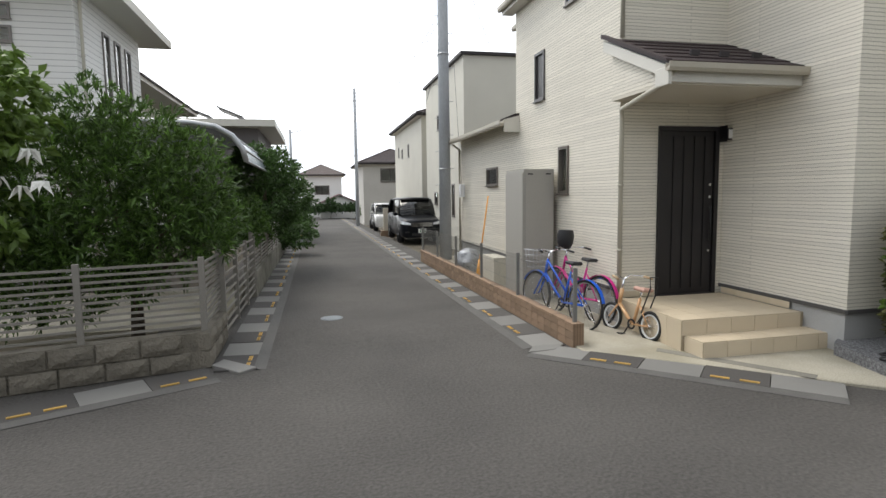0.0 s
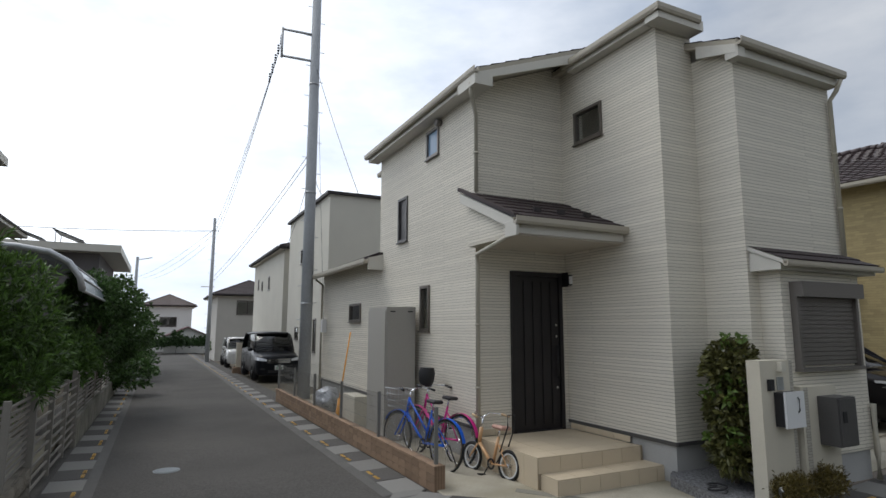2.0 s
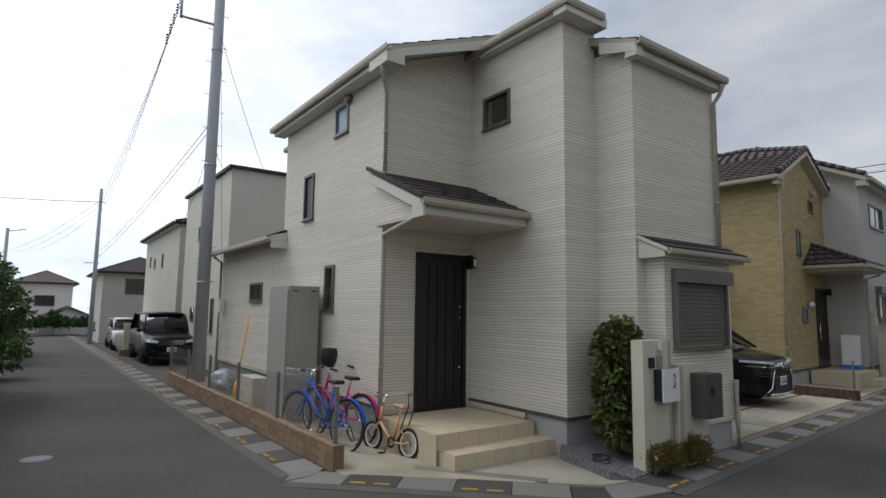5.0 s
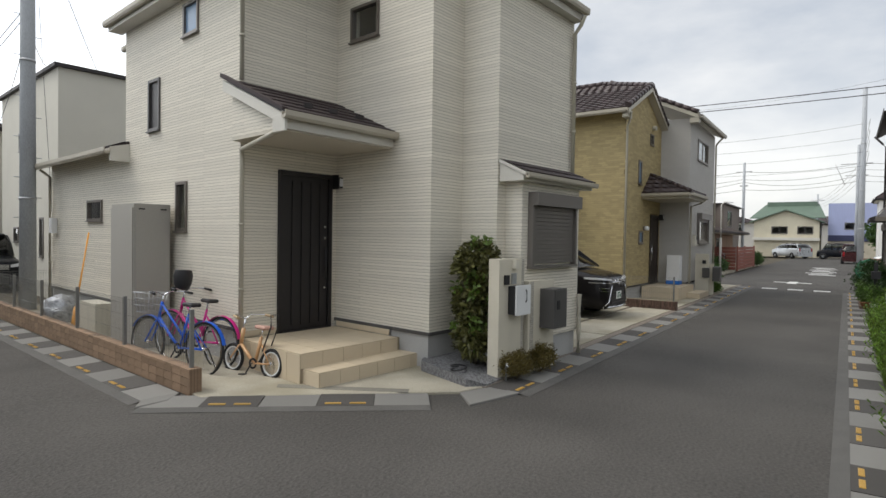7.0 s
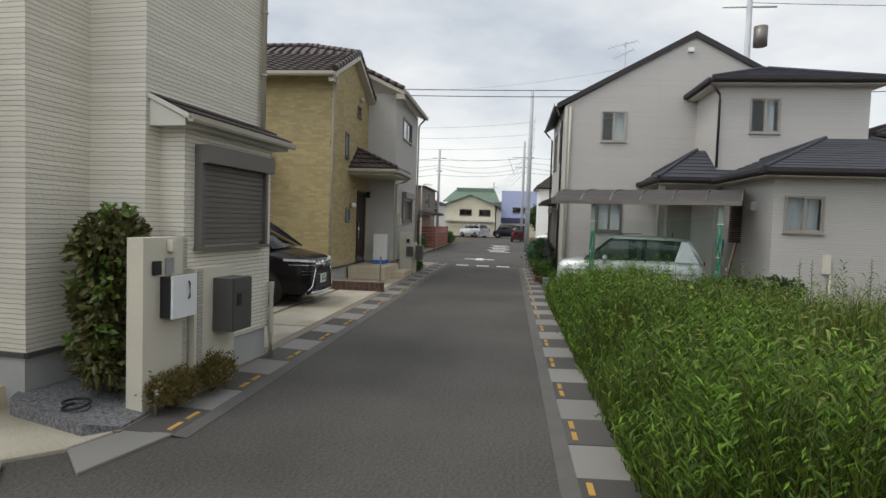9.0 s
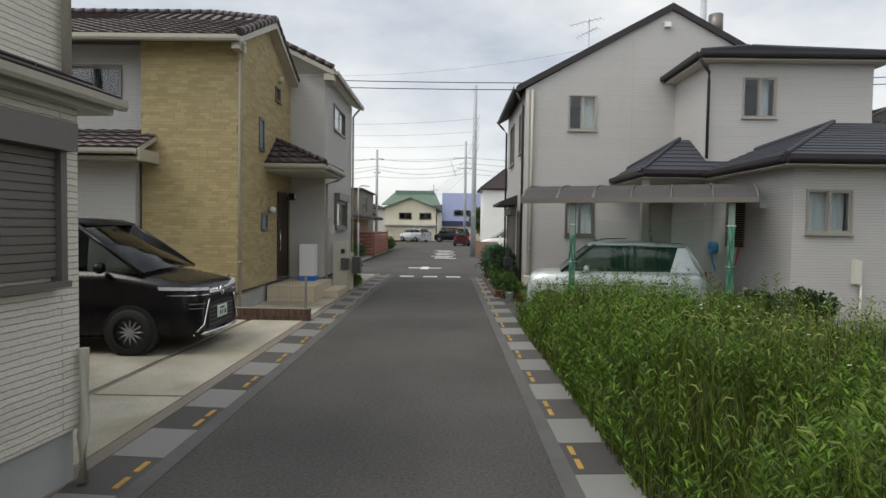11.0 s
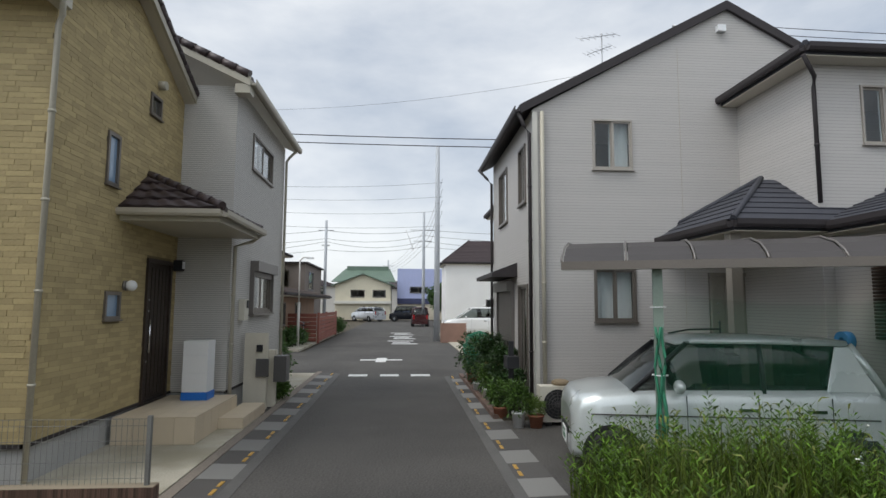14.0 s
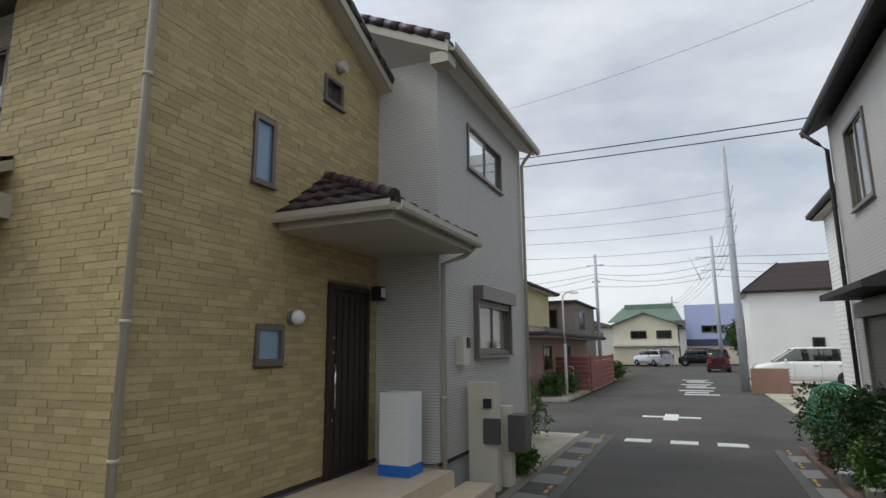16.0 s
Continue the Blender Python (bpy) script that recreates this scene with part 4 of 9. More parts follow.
# porch: tiled platform and step
porch = thing("porch", "beige tiled entrance platform with one lower step", "porch", kind="structure", turn=TURN1)
bm = bmesh.new()
box(bm, 4.02, 5.62, 6.42, 7.8, -0.05, 0.385)
box(bm, 4.06, 6.15, 6.1, 6.44, -0.05, 0.205)
box(bm, 5.62, 6.15, 6.44, 6.6, -0.05, 0.385)
part("porch_core", bm, GROUT, porch)


def lay_tiles(parent, axis, c, out, a0, a1, z0, z1, size, mat, gap=0.006, proud=0.008, rows=1, name="tile"):
    """Flat tiles on a face; axis 'z' lays them on a floor with z0..z1 along y."""
    n = max(1, round((a1 - a0) / size))
    w, h = (a1 - a0) / n, (z1 - z0) / rows
    bm = bmesh.new()
    if axis == "z":
        box(bm, gap / 2, w - gap / 2, gap / 2, h - gap / 2, -0.004, proud)
    elif axis == "x":
        box(bm, min(0, out * proud), max(0, out * proud), gap / 2, w - gap / 2, gap / 2, h - gap / 2)
    else:
        box(bm, gap / 2, w - gap / 2, min(0, out * proud), max(0, out * proud), gap / 2, h - gap / 2)
    me = bpy.data.meshes.new(name)
    bm.to_mesh(me)
    bm.free()
    me.materials.append(mat)
    for i in range(n):
        for j in range(rows):
            o = new(name, me)
            o.parent = parent
            a, z = a0 + i * w, z0 + j * h
            o.matrix_local = pose(a, z, c) if axis == "z" else pose(*((c, a, z) if axis == "x" else (a, c, z)))


lay_tiles(porch, "z", 0.385, 1, 4.02, 5.62, 6.42, 7.8, 0.3, TILE_BEIGE, rows=5)
lay_tiles(porch, "y", 6.42, -1, 4.02, 5.62, 0.21, 0.385, 0.3, TILE_BEIGE)
lay_tiles(porch, "x", 4.02, -1, 6.42, 7.8, 0.03, 0.385, 0.3, TILE_BEIGE)
lay_tiles(porch, "z", 0.205, 1, 4.06, 6.15, 6.1, 6.42, 0.3, TILE_BEIGE)
lay_tiles(porch, "y", 6.1, -1, 4.06, 6.15, 0.03, 0.205, 0.3, TILE_BEIGE)
lay_tiles(porch, "x", 4.06, -1, 6.1, 6.42, 0.03, 0.205, 0.32, TILE_BEIGE)

# tiled skirting behind the platform
lay_tiles(porch, "x", XR - 0.02, -1, 6.6, 7.8, 0.395, 0.48, 0.3, TILE_BEIGE)
lay_tiles(porch, "y", YD - 0.02, -1, 4.05, 4.6, 0.395, 0.48, 0.28, TILE_BEIGE)

# ---- the yellow-tiled house ----
yh = thing("yellow_house", "two-storey house in yellow course tile and grey ribbed siding", "house")
BX, BY, BX2, BY2, BXE = 15.9, 5.83, 19.55, 4.92, 23.6
bw1, bw2, bw3 = (17.1, 17.42, 3.46, 4.16), (18.24, 18.63, 4.78, 5.12), (17.26, 17.67, 1.7, 2.07)
bd = (18.42, 19.32, 0.42, 2.6)
bm = bmesh.new()
wall_mesh(bm, "y", BY, -1, BX, BX2 + 0.1, 0.45, 5.5, [bw1, bw2, bw3, bd], top=[(17.7, 6.35)])
part("wall", bm, BRICK_Y, yh)
bm = bmesh.new()
wall_mesh(bm, "x", BX, -1, BY, 7.75, 0.45, 5.5)
part("wall", bm, BRICK_Y, yh)
upw, shw = (20.64, 22.3, 4.52, 5.24), (20.85, 22.45, 1.76, 2.55)
bm = bmesh.new()
wall_mesh(bm, "y", BY2, -1, BX2, BXE, 0.45, 5.75, [upw, shw])
part("wall", bm, SIDING_B, yh)
bm = bmesh.new()
wall_mesh(bm, "x", BX2, -1, BY2, BY + 0.1, 0.45, 5.75)
part("wall", bm, SIDING_B, yh)
bm = bmesh.new()
wall_mesh(bm, "x", BXE, 1, BY2, 12.5, 0.45, 5.75)
part("wall", bm, SIDING_B, yh)
bm = bmesh.new()
wall_mesh(bm, "x", BX + 0.3, -1, 7.75, 12.5, 0.45, 5.4, [(8.3, 9.6, 4.3, 5.0)])
part("wall", bm, SIDING_B, yh)
bm = bmesh.new()
wall_mesh(bm, "y", 12.5, 1, BX + 0.3, BXE, 0.45, 5.7)
part("wall", bm, SIDING_B, yh)
bm = bmesh.new()
wall_mesh(bm, "x", 15.75, -1, 7.8, 12.5, 0.45, 3.3)
part("wall", bm, SIDING_B, yh)
bm = bmesh.new()
wall_mesh(bm, "y", 7.8, -1, 15.75, BX + 0.3, 0.45, 3.3)
part("wall", bm, SIDING_B, yh)
bm = bmesh.new()
box(bm, BX + 0.03, BX2, BY + 0.03, 12.4, -0.1, 0.43)
part("foundation", bm, FOUNDATION, yh)
bm = bmesh.new()
box(bm, BX2 + 0.03, BXE - 0.03, BY2 + 0.03, 8.0, -0.1, 0.43)
part("foundation", bm, FOUNDATION, yh)
bm = bmesh.new()
box(bm, BX - 0.015, BX2, BY - 0.015, BY + 0.03, 0.43, 0.47)
part("drip_rail", bm, TRIM_BROWN, yh)
bm = bmesh.new()
box(bm, BX - 0.015, BX + 0.03, BY, 7.75, 0.43, 0.47)
part("drip_rail", bm, TRIM_BROWN, yh)
bm = bmesh.new()
box(bm, BX2, BXE, BY2 - 0.015, BY2 + 0.03, 0.43, 0.47)
part("drip_rail", bm, TRIM_BROWN, yh)
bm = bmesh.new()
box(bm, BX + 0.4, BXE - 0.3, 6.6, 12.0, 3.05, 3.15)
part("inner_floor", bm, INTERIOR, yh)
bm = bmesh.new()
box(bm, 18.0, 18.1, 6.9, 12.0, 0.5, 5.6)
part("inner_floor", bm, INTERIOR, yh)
window(yh, "y", BY, -1, *bw1, BRONZE, pane_mat=SKY_PANE)
window(yh, "y", BY, -1, *bw2, BRONZE)
window(yh, "y", BY, -1, *bw3, BRONZE, pane_mat=SKY_PANE)
window(yh, "y", BY2, -1, *upw, BRONZE, panes=2)
window(yh, "y", BY2, -1, *shw, BRONZE, panes=2)
window(yh, "x", BX + 0.3, -1, 8.3, 9.6, 4.3, 5.0, GREY_ALU, panes=2)
shutter(yh, "y", BY2, -1, shw[0], shw[1], shw[2], shw[3], box_h=0.2, open_share=0.88)
hinge_door(yh, "y", BY, -1, *bd, DOOR_BROWN, 5, handle_at=18.55)
# tiled roofs
KB = 0.47


def tiled(parent, corners, thick=0.1):
    slope_roof(parent, corners, TRIM_CREAM, thick, 0.0, TRIM_CREAM, SOFFIT)
    tile_field(parent, corners, ROOF_TILE)


VY = 5.66
tiled(yh, [(15.5, 12.9, 5.38), (15.5, VY, 5.38), (17.7, VY, 5.38 + 2.2 * KB), (17.7, 12.9, 5.38 + 2.2 * KB)])
tiled(yh, [(19.7, VY, 5.44), (19.7, 12.9, 5.44), (17.7, 12.9, 5.38 + 2.2 * KB), (17.7, VY, 5.38 + 2.2 * KB)])
tiled(yh, [(19.3, 4.66, 5.8), (23.8, 4.66, 5.8), (23.8, 7.5, 5.8 + 2.84 * KB), (19.3, 7.5, 5.8 + 2.84 * KB)])
ZT, ZR = 5.38 + 2.2 * KB, 5.38 + 3.4 * KB
tiled(yh, [(17.7, 12.9, ZT), (17.7, VY + 0.05, ZT), (18.9, 7.6, ZR), (18.9, 12.9, ZR)])
tiled(yh, [(17.75, VY + 0.05, ZT), (19.3, 7.2, 5.8 + 2.54 * KB), (18.95, 7.6, ZR), (18.9, 7.6, ZR)])
gutter(yh, (15.48, VY, 5.36), (15.48, 12.9, 5.36), outward=(-1, 0))
gutter(yh, (19.3, 4.64, 5.78), (23.8, 4.64, 5.78))
bm = bmesh.new()
box(bm, 15.5, 15.88, VY, 5.81, 5.14, 5.28)
part("barge_board", bm, TRIM_CREAM, yh)
bm = bmesh.new()
box(bm, 19.28, 19.53, 4.64, 4.9, 5.54, 5.7)
part("barge_board", bm, TRIM_CREAM, yh)
bm = bmesh.new()
prism(bm, [(19.3, 4.64, 5.66), (19.3, 4.64, 5.82), (19.3, 6.2, 6.56), (19.3, 6.2, 6.4)], (-0.04, 0, 0))
part("barge_board", bm, TRIM_CREAM, yh)
bm = bmesh.new()
prism(bm, [(15.5, VY, 5.26), (15.5, VY, 5.36), (17.7, VY, 6.42), (17.7, VY, 6.28)], (0, -0.04, 0))
part("barge_board", bm, TRIM_CREAM, yh)
bm = bmesh.new()
prism(bm, [(17.7, VY, 6.28), (17.7, VY, 6.42), (19.7, VY, 5.48), (19.7, VY, 5.34)], (0, -0.04, 0))
part("barge_board", bm, TRIM_CREAM, yh)
# rows of cap tiles on verge and ridge
bm = bmesh.new()
for a, b in (((19.3, 4.66, 5.86), (19.3, 7.5, 5.86 + 2.84 * KB)), ((17.7, VY, 6.48), (18.9, 7.6, ZR + 0.08)), ((18.9, 7.6, ZR + 0.08), (18.9, 12.9, ZR + 0.08)), ((15.5, VY, 5.45), (17.7, VY, 6.48)), ((17.7, VY, 6.48), (19.7, VY, 5.52))):
    a, b = Vector(a), Vector(b)
    n = int((b - a).length / 0.26)
    for i in range(n):
        tube(bm, [a.lerp(b, i / n), a.lerp(b, (i + 0.96) / n)], 0.085, 8, 0.075)
    tagged(part("cap_tile_run", bm, ROOF_TILE, yh), kind="stuff")
    bm = bmesh.new()
# low tiled roof on the west side
tiled(yh, [(15.2, 12.9, 3.2), (15.2, 7.45, 3.2), (16.2, 7.45, 3.68), (16.2, 12.9, 3.68)], 0.08)
gutter(yh, (15.18, 7.45, 3.18), (15.18, 12.9, 3.18), outward=(-1, 0), size=0.09)
bm = bmesh.new()
box(bm, 15.2, 15.9, 7.4, 7.46, 2.98, 3.2)
part("eave_box", bm, TRIM_CREAM, yh)
bm = bmesh.new()
box(bm, 15.25, 15.75, 7.46, 12.8, 3.0, 3.06)
part("eave_box", bm, TRIM_CREAM, yh)
# hipped porch canopy
cx0, cx1, cy0, cy1, cz = 17.5, 19.72, 4.46, 5.83, 3.2
tile_field(yh, [(cx0, cy0, cz), (cx1, cy0, cz), (cx1 - 0.1, cy1, cz + 0.62), (cx0 + 0.85, cy1, cz + 0.62)], ROOF_TILE, name="canopy_covering")
tile_field(yh, [(cx0, cy1, cz), (cx0, cy0, cz), (cx0 + 0.8, cy1 - 0.02, cz + 0.6), (cx0 + 0.8, cy1, cz + 0.6)], ROOF_TILE, name="canopy_covering")
bm = bmesh.new()
box(bm, cx0 + 0.04, cx1 - 0.06, cy0 + 0.04, cy1, cz - 0.16, cz - 0.02)
can_b = part("canopy_box", bm, TRIM_CREAM, yh)
bm = bmesh.new()
n = 7
for i in range(n):
    a, b = Vector((cx0, cy0, cz + 0.05)), Vector((cx0 + 0.85, cy1, cz + 0.66))
    tube(bm, [a.lerp(b, i / n), a.lerp(b, (i + 0.95) / n)], 0.07, 8, 0.06)
tagged(part("cap_tile_run", bm, ROOF_TILE, yh), kind="stuff")
bm = bmesh.new()
for i in range(8):
    a, b = Vector((cx1, cy0, cz + 0.04)), Vector((cx1 - 0.1, cy1, cz + 0.66))
    tube(bm, [a.lerp(b, i / 8), a.lerp(b, (i + 0.95) / 8)], 0.05, 8, 0.045)
tagged(part("cap_tile_run", bm, ROOF_TILE, yh), kind="stuff")
gutter(yh, (cx0, cy0, cz - 0.01), (cx1, cy0, cz - 0.01), size=0.085)
gutter(yh, (cx0, cy1, cz - 0.01), (cx0, cy0, cz - 0.01), size=0.085, outward=(-1, 0))
pipe(yh, [(19.66, 4.44, cz - 0.08), (19.66, 4.6, cz - 0.2), (19.56, 4.86, cz - 0.3), (19.56, 4.86, 0.4)])
pipe(yh, [(15.6, 5.6, 5.28), (15.82, 5.72, 5.05), (15.86, 5.78, 4.95), (15.86, 5.78, 0.1)])
pipe(yh, [(23.5, 4.6, 5.7), (23.52, 4.8, 5.5), (23.52, 4.86, 5.4), (23.52, 4.86, 0.3)])
# wall lamp, porch lamp, vent hood, meter
bm = bmesh.new()
disc(bm, (17.78, BY, 2.16), (0, -1, 0), 0.07, 0.04, 16)
wl_ob = part("wall_lamp", bm, GREY_ALU, yh)
bm = bmesh.new()
bmesh.ops.create_uvsphere(bm, u_segments=14, v_segments=10, radius=0.075, matrix=pose(17.78, BY - 0.1, 2.16))
part("lamp_globe", bm, WHITE_PLASTIC, wl_ob, smooth=True)
bm = bmesh.new()
box(bm, 19.38, 19.5, BY - 0.16, BY - 0.02, 2.46, 2.64)
pl_ob = part("porch_lamp", bm, BLACK_PLASTIC, yh, bevel=0.01)
bm = bmesh.new()
box(bm, 19.39, 19.49, BY - 0.168, BY - 0.158, 2.5, 2.62)
part("lamp_glass", bm, WHITE_PLASTIC, pl_ob)
bm = bmesh.new()
disc(bm, (18.52, BY, 5.32), (0, -1, 0), 0.07, 0.12, 14)
part("vent", bm, TRIM_CREAM, yh)
bm = bmesh.new()
box(bm, 20.1, 20.35, BY2 - 0.11, BY2 - 0.003, 1.62, 2.0)
mb_ob = part("meter_box", bm, CREAM_PLASTIC, yh, bevel=0.015)
bm = bmesh.new()
box(bm, 20.22, 20.32, BY2 - 0.13, BY2 - 0.112, 1.84, 1.98)
part("meter_dial", bm, BLACK_PLASTIC, mb_ob)

porch2 = thing("porch", "beige tiled porch with a low side step", "porch", kind="structure")
bm = bmesh.new()
box(bm, 17.6, 19.5, 4.72, 5.8, 0.0, 0.4)
box(bm, 18.55, 19.9, 4.35, 4.74, 0.0, 0.2)
part("porch_core", bm, GROUT, porch2)
lay_tiles(porch2, "z", 0.4, 1, 17.6, 19.5, 4.72, 5.8, 0.3, TILE_BEIGE, rows=4)
lay_tiles(porch2, "x", 17.6, -1, 4.72, 5.8, 0.05, 0.4, 0.3, TILE_BEIGE)
lay_tiles(porch2, "y", 4.72, -1, 17.6, 19.5, 0.05, 0.4, 0.3, TILE_BEIGE)
lay_tiles(porch2, "z", 0.2, 1, 18.55, 19.9, 4.35, 4.72, 0.3, TILE_BEIGE)
lay_tiles(porch2, "x", 18.55, -1, 4.35, 4.72, 0.05, 0.2, 0.37, TILE_BEIGE)
lay_tiles(porch2, "y", 4.35, -1, 18.55, 19.9, 0.05, 0.2, 0.3, TILE_BEIGE)

# ---- the grey house behind the weeds ----
gh = thing("grey_gable_house", "pale grey sided two-storey house with dark gable roof", "house")
CX, CY0, CY1 = 19.16, -0.26, -7.5
cn = [(19.6, 20.4, 0.5, 2.3), (20.9, 22.5, 0.5, 2.3), (19.7, 20.3, 3.8, 4.9), (21.5, 22.5, 3.7, 4.9)]
cw1, cw4 = (-2.05, -1.33, 4.3, 5.2), (-2.05, -1.31, 1.64, 2.56)
bm = bmesh.new()
wall_mesh(bm, "x", CX, -1, CY1, CY0, 0.4, 5.35, [cw1, cw4, (-4.3, -3.35, 0.4, 2.5)], top=[((CY0 + CY1) / 2, 7.36)])
part("wall", bm, SIDING_C, gh)
bm = bmesh.new()
wall_mesh(bm, "y", CY0, 1, CX, 23.4, 0.4, 5.35, cn)
part("wall", bm, SIDING_C, gh)
bm = bmesh.new()
wall_mesh(bm, "x", 23.4, 1, CY1, CY0, 0.4, 5.35, top=[((CY0 + CY1) / 2, 7.36)])
part("wall", bm, SIDING_C, gh)
bm = bmesh.new()
wall_mesh(bm, "y", CY1, -1, CX, 23.4, 0.4, 5.35)
part("wall", bm, SIDING_C, gh)
bm = bmesh.new()
box(bm, CX + 0.03, 23.3, CY1 + 0.03, CY0 - 0.03, -0.1, 0.4)
part("foundation", bm, FOUNDATION, gh)
bm = bmesh.new()
box(bm, CX - 0.012, CX + 0.03, CY1, CY0, 0.38, 0.42)
part("foundation", bm, FOUNDATION, gh)
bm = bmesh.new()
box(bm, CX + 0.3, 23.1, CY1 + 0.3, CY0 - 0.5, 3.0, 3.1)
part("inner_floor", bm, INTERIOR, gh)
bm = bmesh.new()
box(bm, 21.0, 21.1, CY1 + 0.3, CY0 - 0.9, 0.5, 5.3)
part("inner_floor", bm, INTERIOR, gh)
window(gh, "x", CX, -1, *cw1, BEIGE_ALU, rail=0.03, panes=2, curtain=(0.03, 0.52))
window(gh, "x", CX, -1, *cw4, BRONZE, rail=0.035, panes=2, curtain=(0.03, 0.95))
for k, (a0, a1, z0, z1) in enumerate(cn):
    window(gh, "y", CY0, 1, a0, a1, z0, z1, BRONZE, panes=2)
# vertical board joint
bm = bmesh.new()
box(bm, CX - 0.004, CX + 0.002, -2.942, -2.934, 0.45, 6.6)
part("joint_trim", bm, TRIM, gh)
bm = bmesh.new()
box(bm, CX - 0.03, CX + 0.002, CY0 - 0.08, CY0 + 0.006, 0.45, 5.3)
part("joint_trim", bm, TRIM_WHITE, gh)
ridge_y, ry = (CY0 + CY1) / 2, 7.5
for s, ye in ((1, CY0 + 0.22), (-1, CY1 - 0.22)):
    slope_roof(gh, [(19.11, ye, 5.4), (23.75, ye, 5.4), (23.75, ridge_y, ry - 0.04), (19.11, ridge_y, ry - 0.04)], ROOF_BLUE, 0.08, 0.24, TRIM_BROWN, TRIM_BROWN)
    gutter(gh, (19.1, ye, 5.38), (23.75, ye, 5.38), TRIM_BROWN, outward=(0, s))
    bm = bmesh.new()
    prism(bm, [(19.13, ye, 5.26), (19.13, ye, 5.42), (19.13, ridge_y, ry), (19.13, ridge_y, ry - 0.17)], (-0.05, 0, 0))
    part("barge_board", bm, TRIM_BROWN, gh)
pipe(gh, [(19.15, 0.0, 5.3), (19.13, -0.1, 5.05), (19.1, -0.19, 4.9), (19.1, -0.19, 0.2)], TRIM_BROWN)
pipe(gh, [(CX - 0.05, -0.42, 5.3), (CX - 0.05, -0.42, 3.3), (CX - 0.05, -0.42, 0.3)], TRIM_CREAM, radius=0.036)
bm = bmesh.new()
box(bm, CX - 0.1, CX, -3.83, -3.68, 6.9, 7.02)
part("vent", bm, WHITE_PLASTIC, gh, bevel=0.03)
# balcony hood over the street side
bm = bmesh.new()
prism(bm, [(20.55, CY0, 2.75), (20.55, CY0 + 0.5, 2.55), (20.55, CY0 + 0.5, 2.47), (20.55, CY0, 2.47)], (2.3, 0, 0))
part("window_hood", bm, TRIM_BROWN, gh)
shutter(gh, "y", CY0, 1, 20.9, 22.5, 0.5, 2.2, open_share=0.4)
pipe(gh, [(23.5, 0.1, 5.3), (23.4, -0.1, 5.05), (23.32, -0.2, 4.9), (23.32, -0.2, 0.2)], TRIM_BROWN)
# projecting upper room with hip roof
c2w = (-5.5, -4.76, 4.3, 5.2)
bm = bmesh.new()
wall_mesh(bm, "x", 17.3, -1, -7.6, -4.02, 0.4, 5.5, [c2w])
part("wall", bm, SIDING_C, gh)
bm = bmesh.new()
wall_mesh(bm, "y", -4.02, 1, 17.3, CX, 0.4, 5.5)
part("wall", bm, SIDING_C, gh)
bm = bmesh.new()
wall_mesh(bm, "y", -7.6, -1, 17.3, CX, 0.4, 5.5)
part("wall", bm, SIDING_C, gh)
window(gh, "x", 17.3, -1, *c2w, BEIGE_ALU, rail=0.03, panes=2, curtain=(0.12, 0.42))


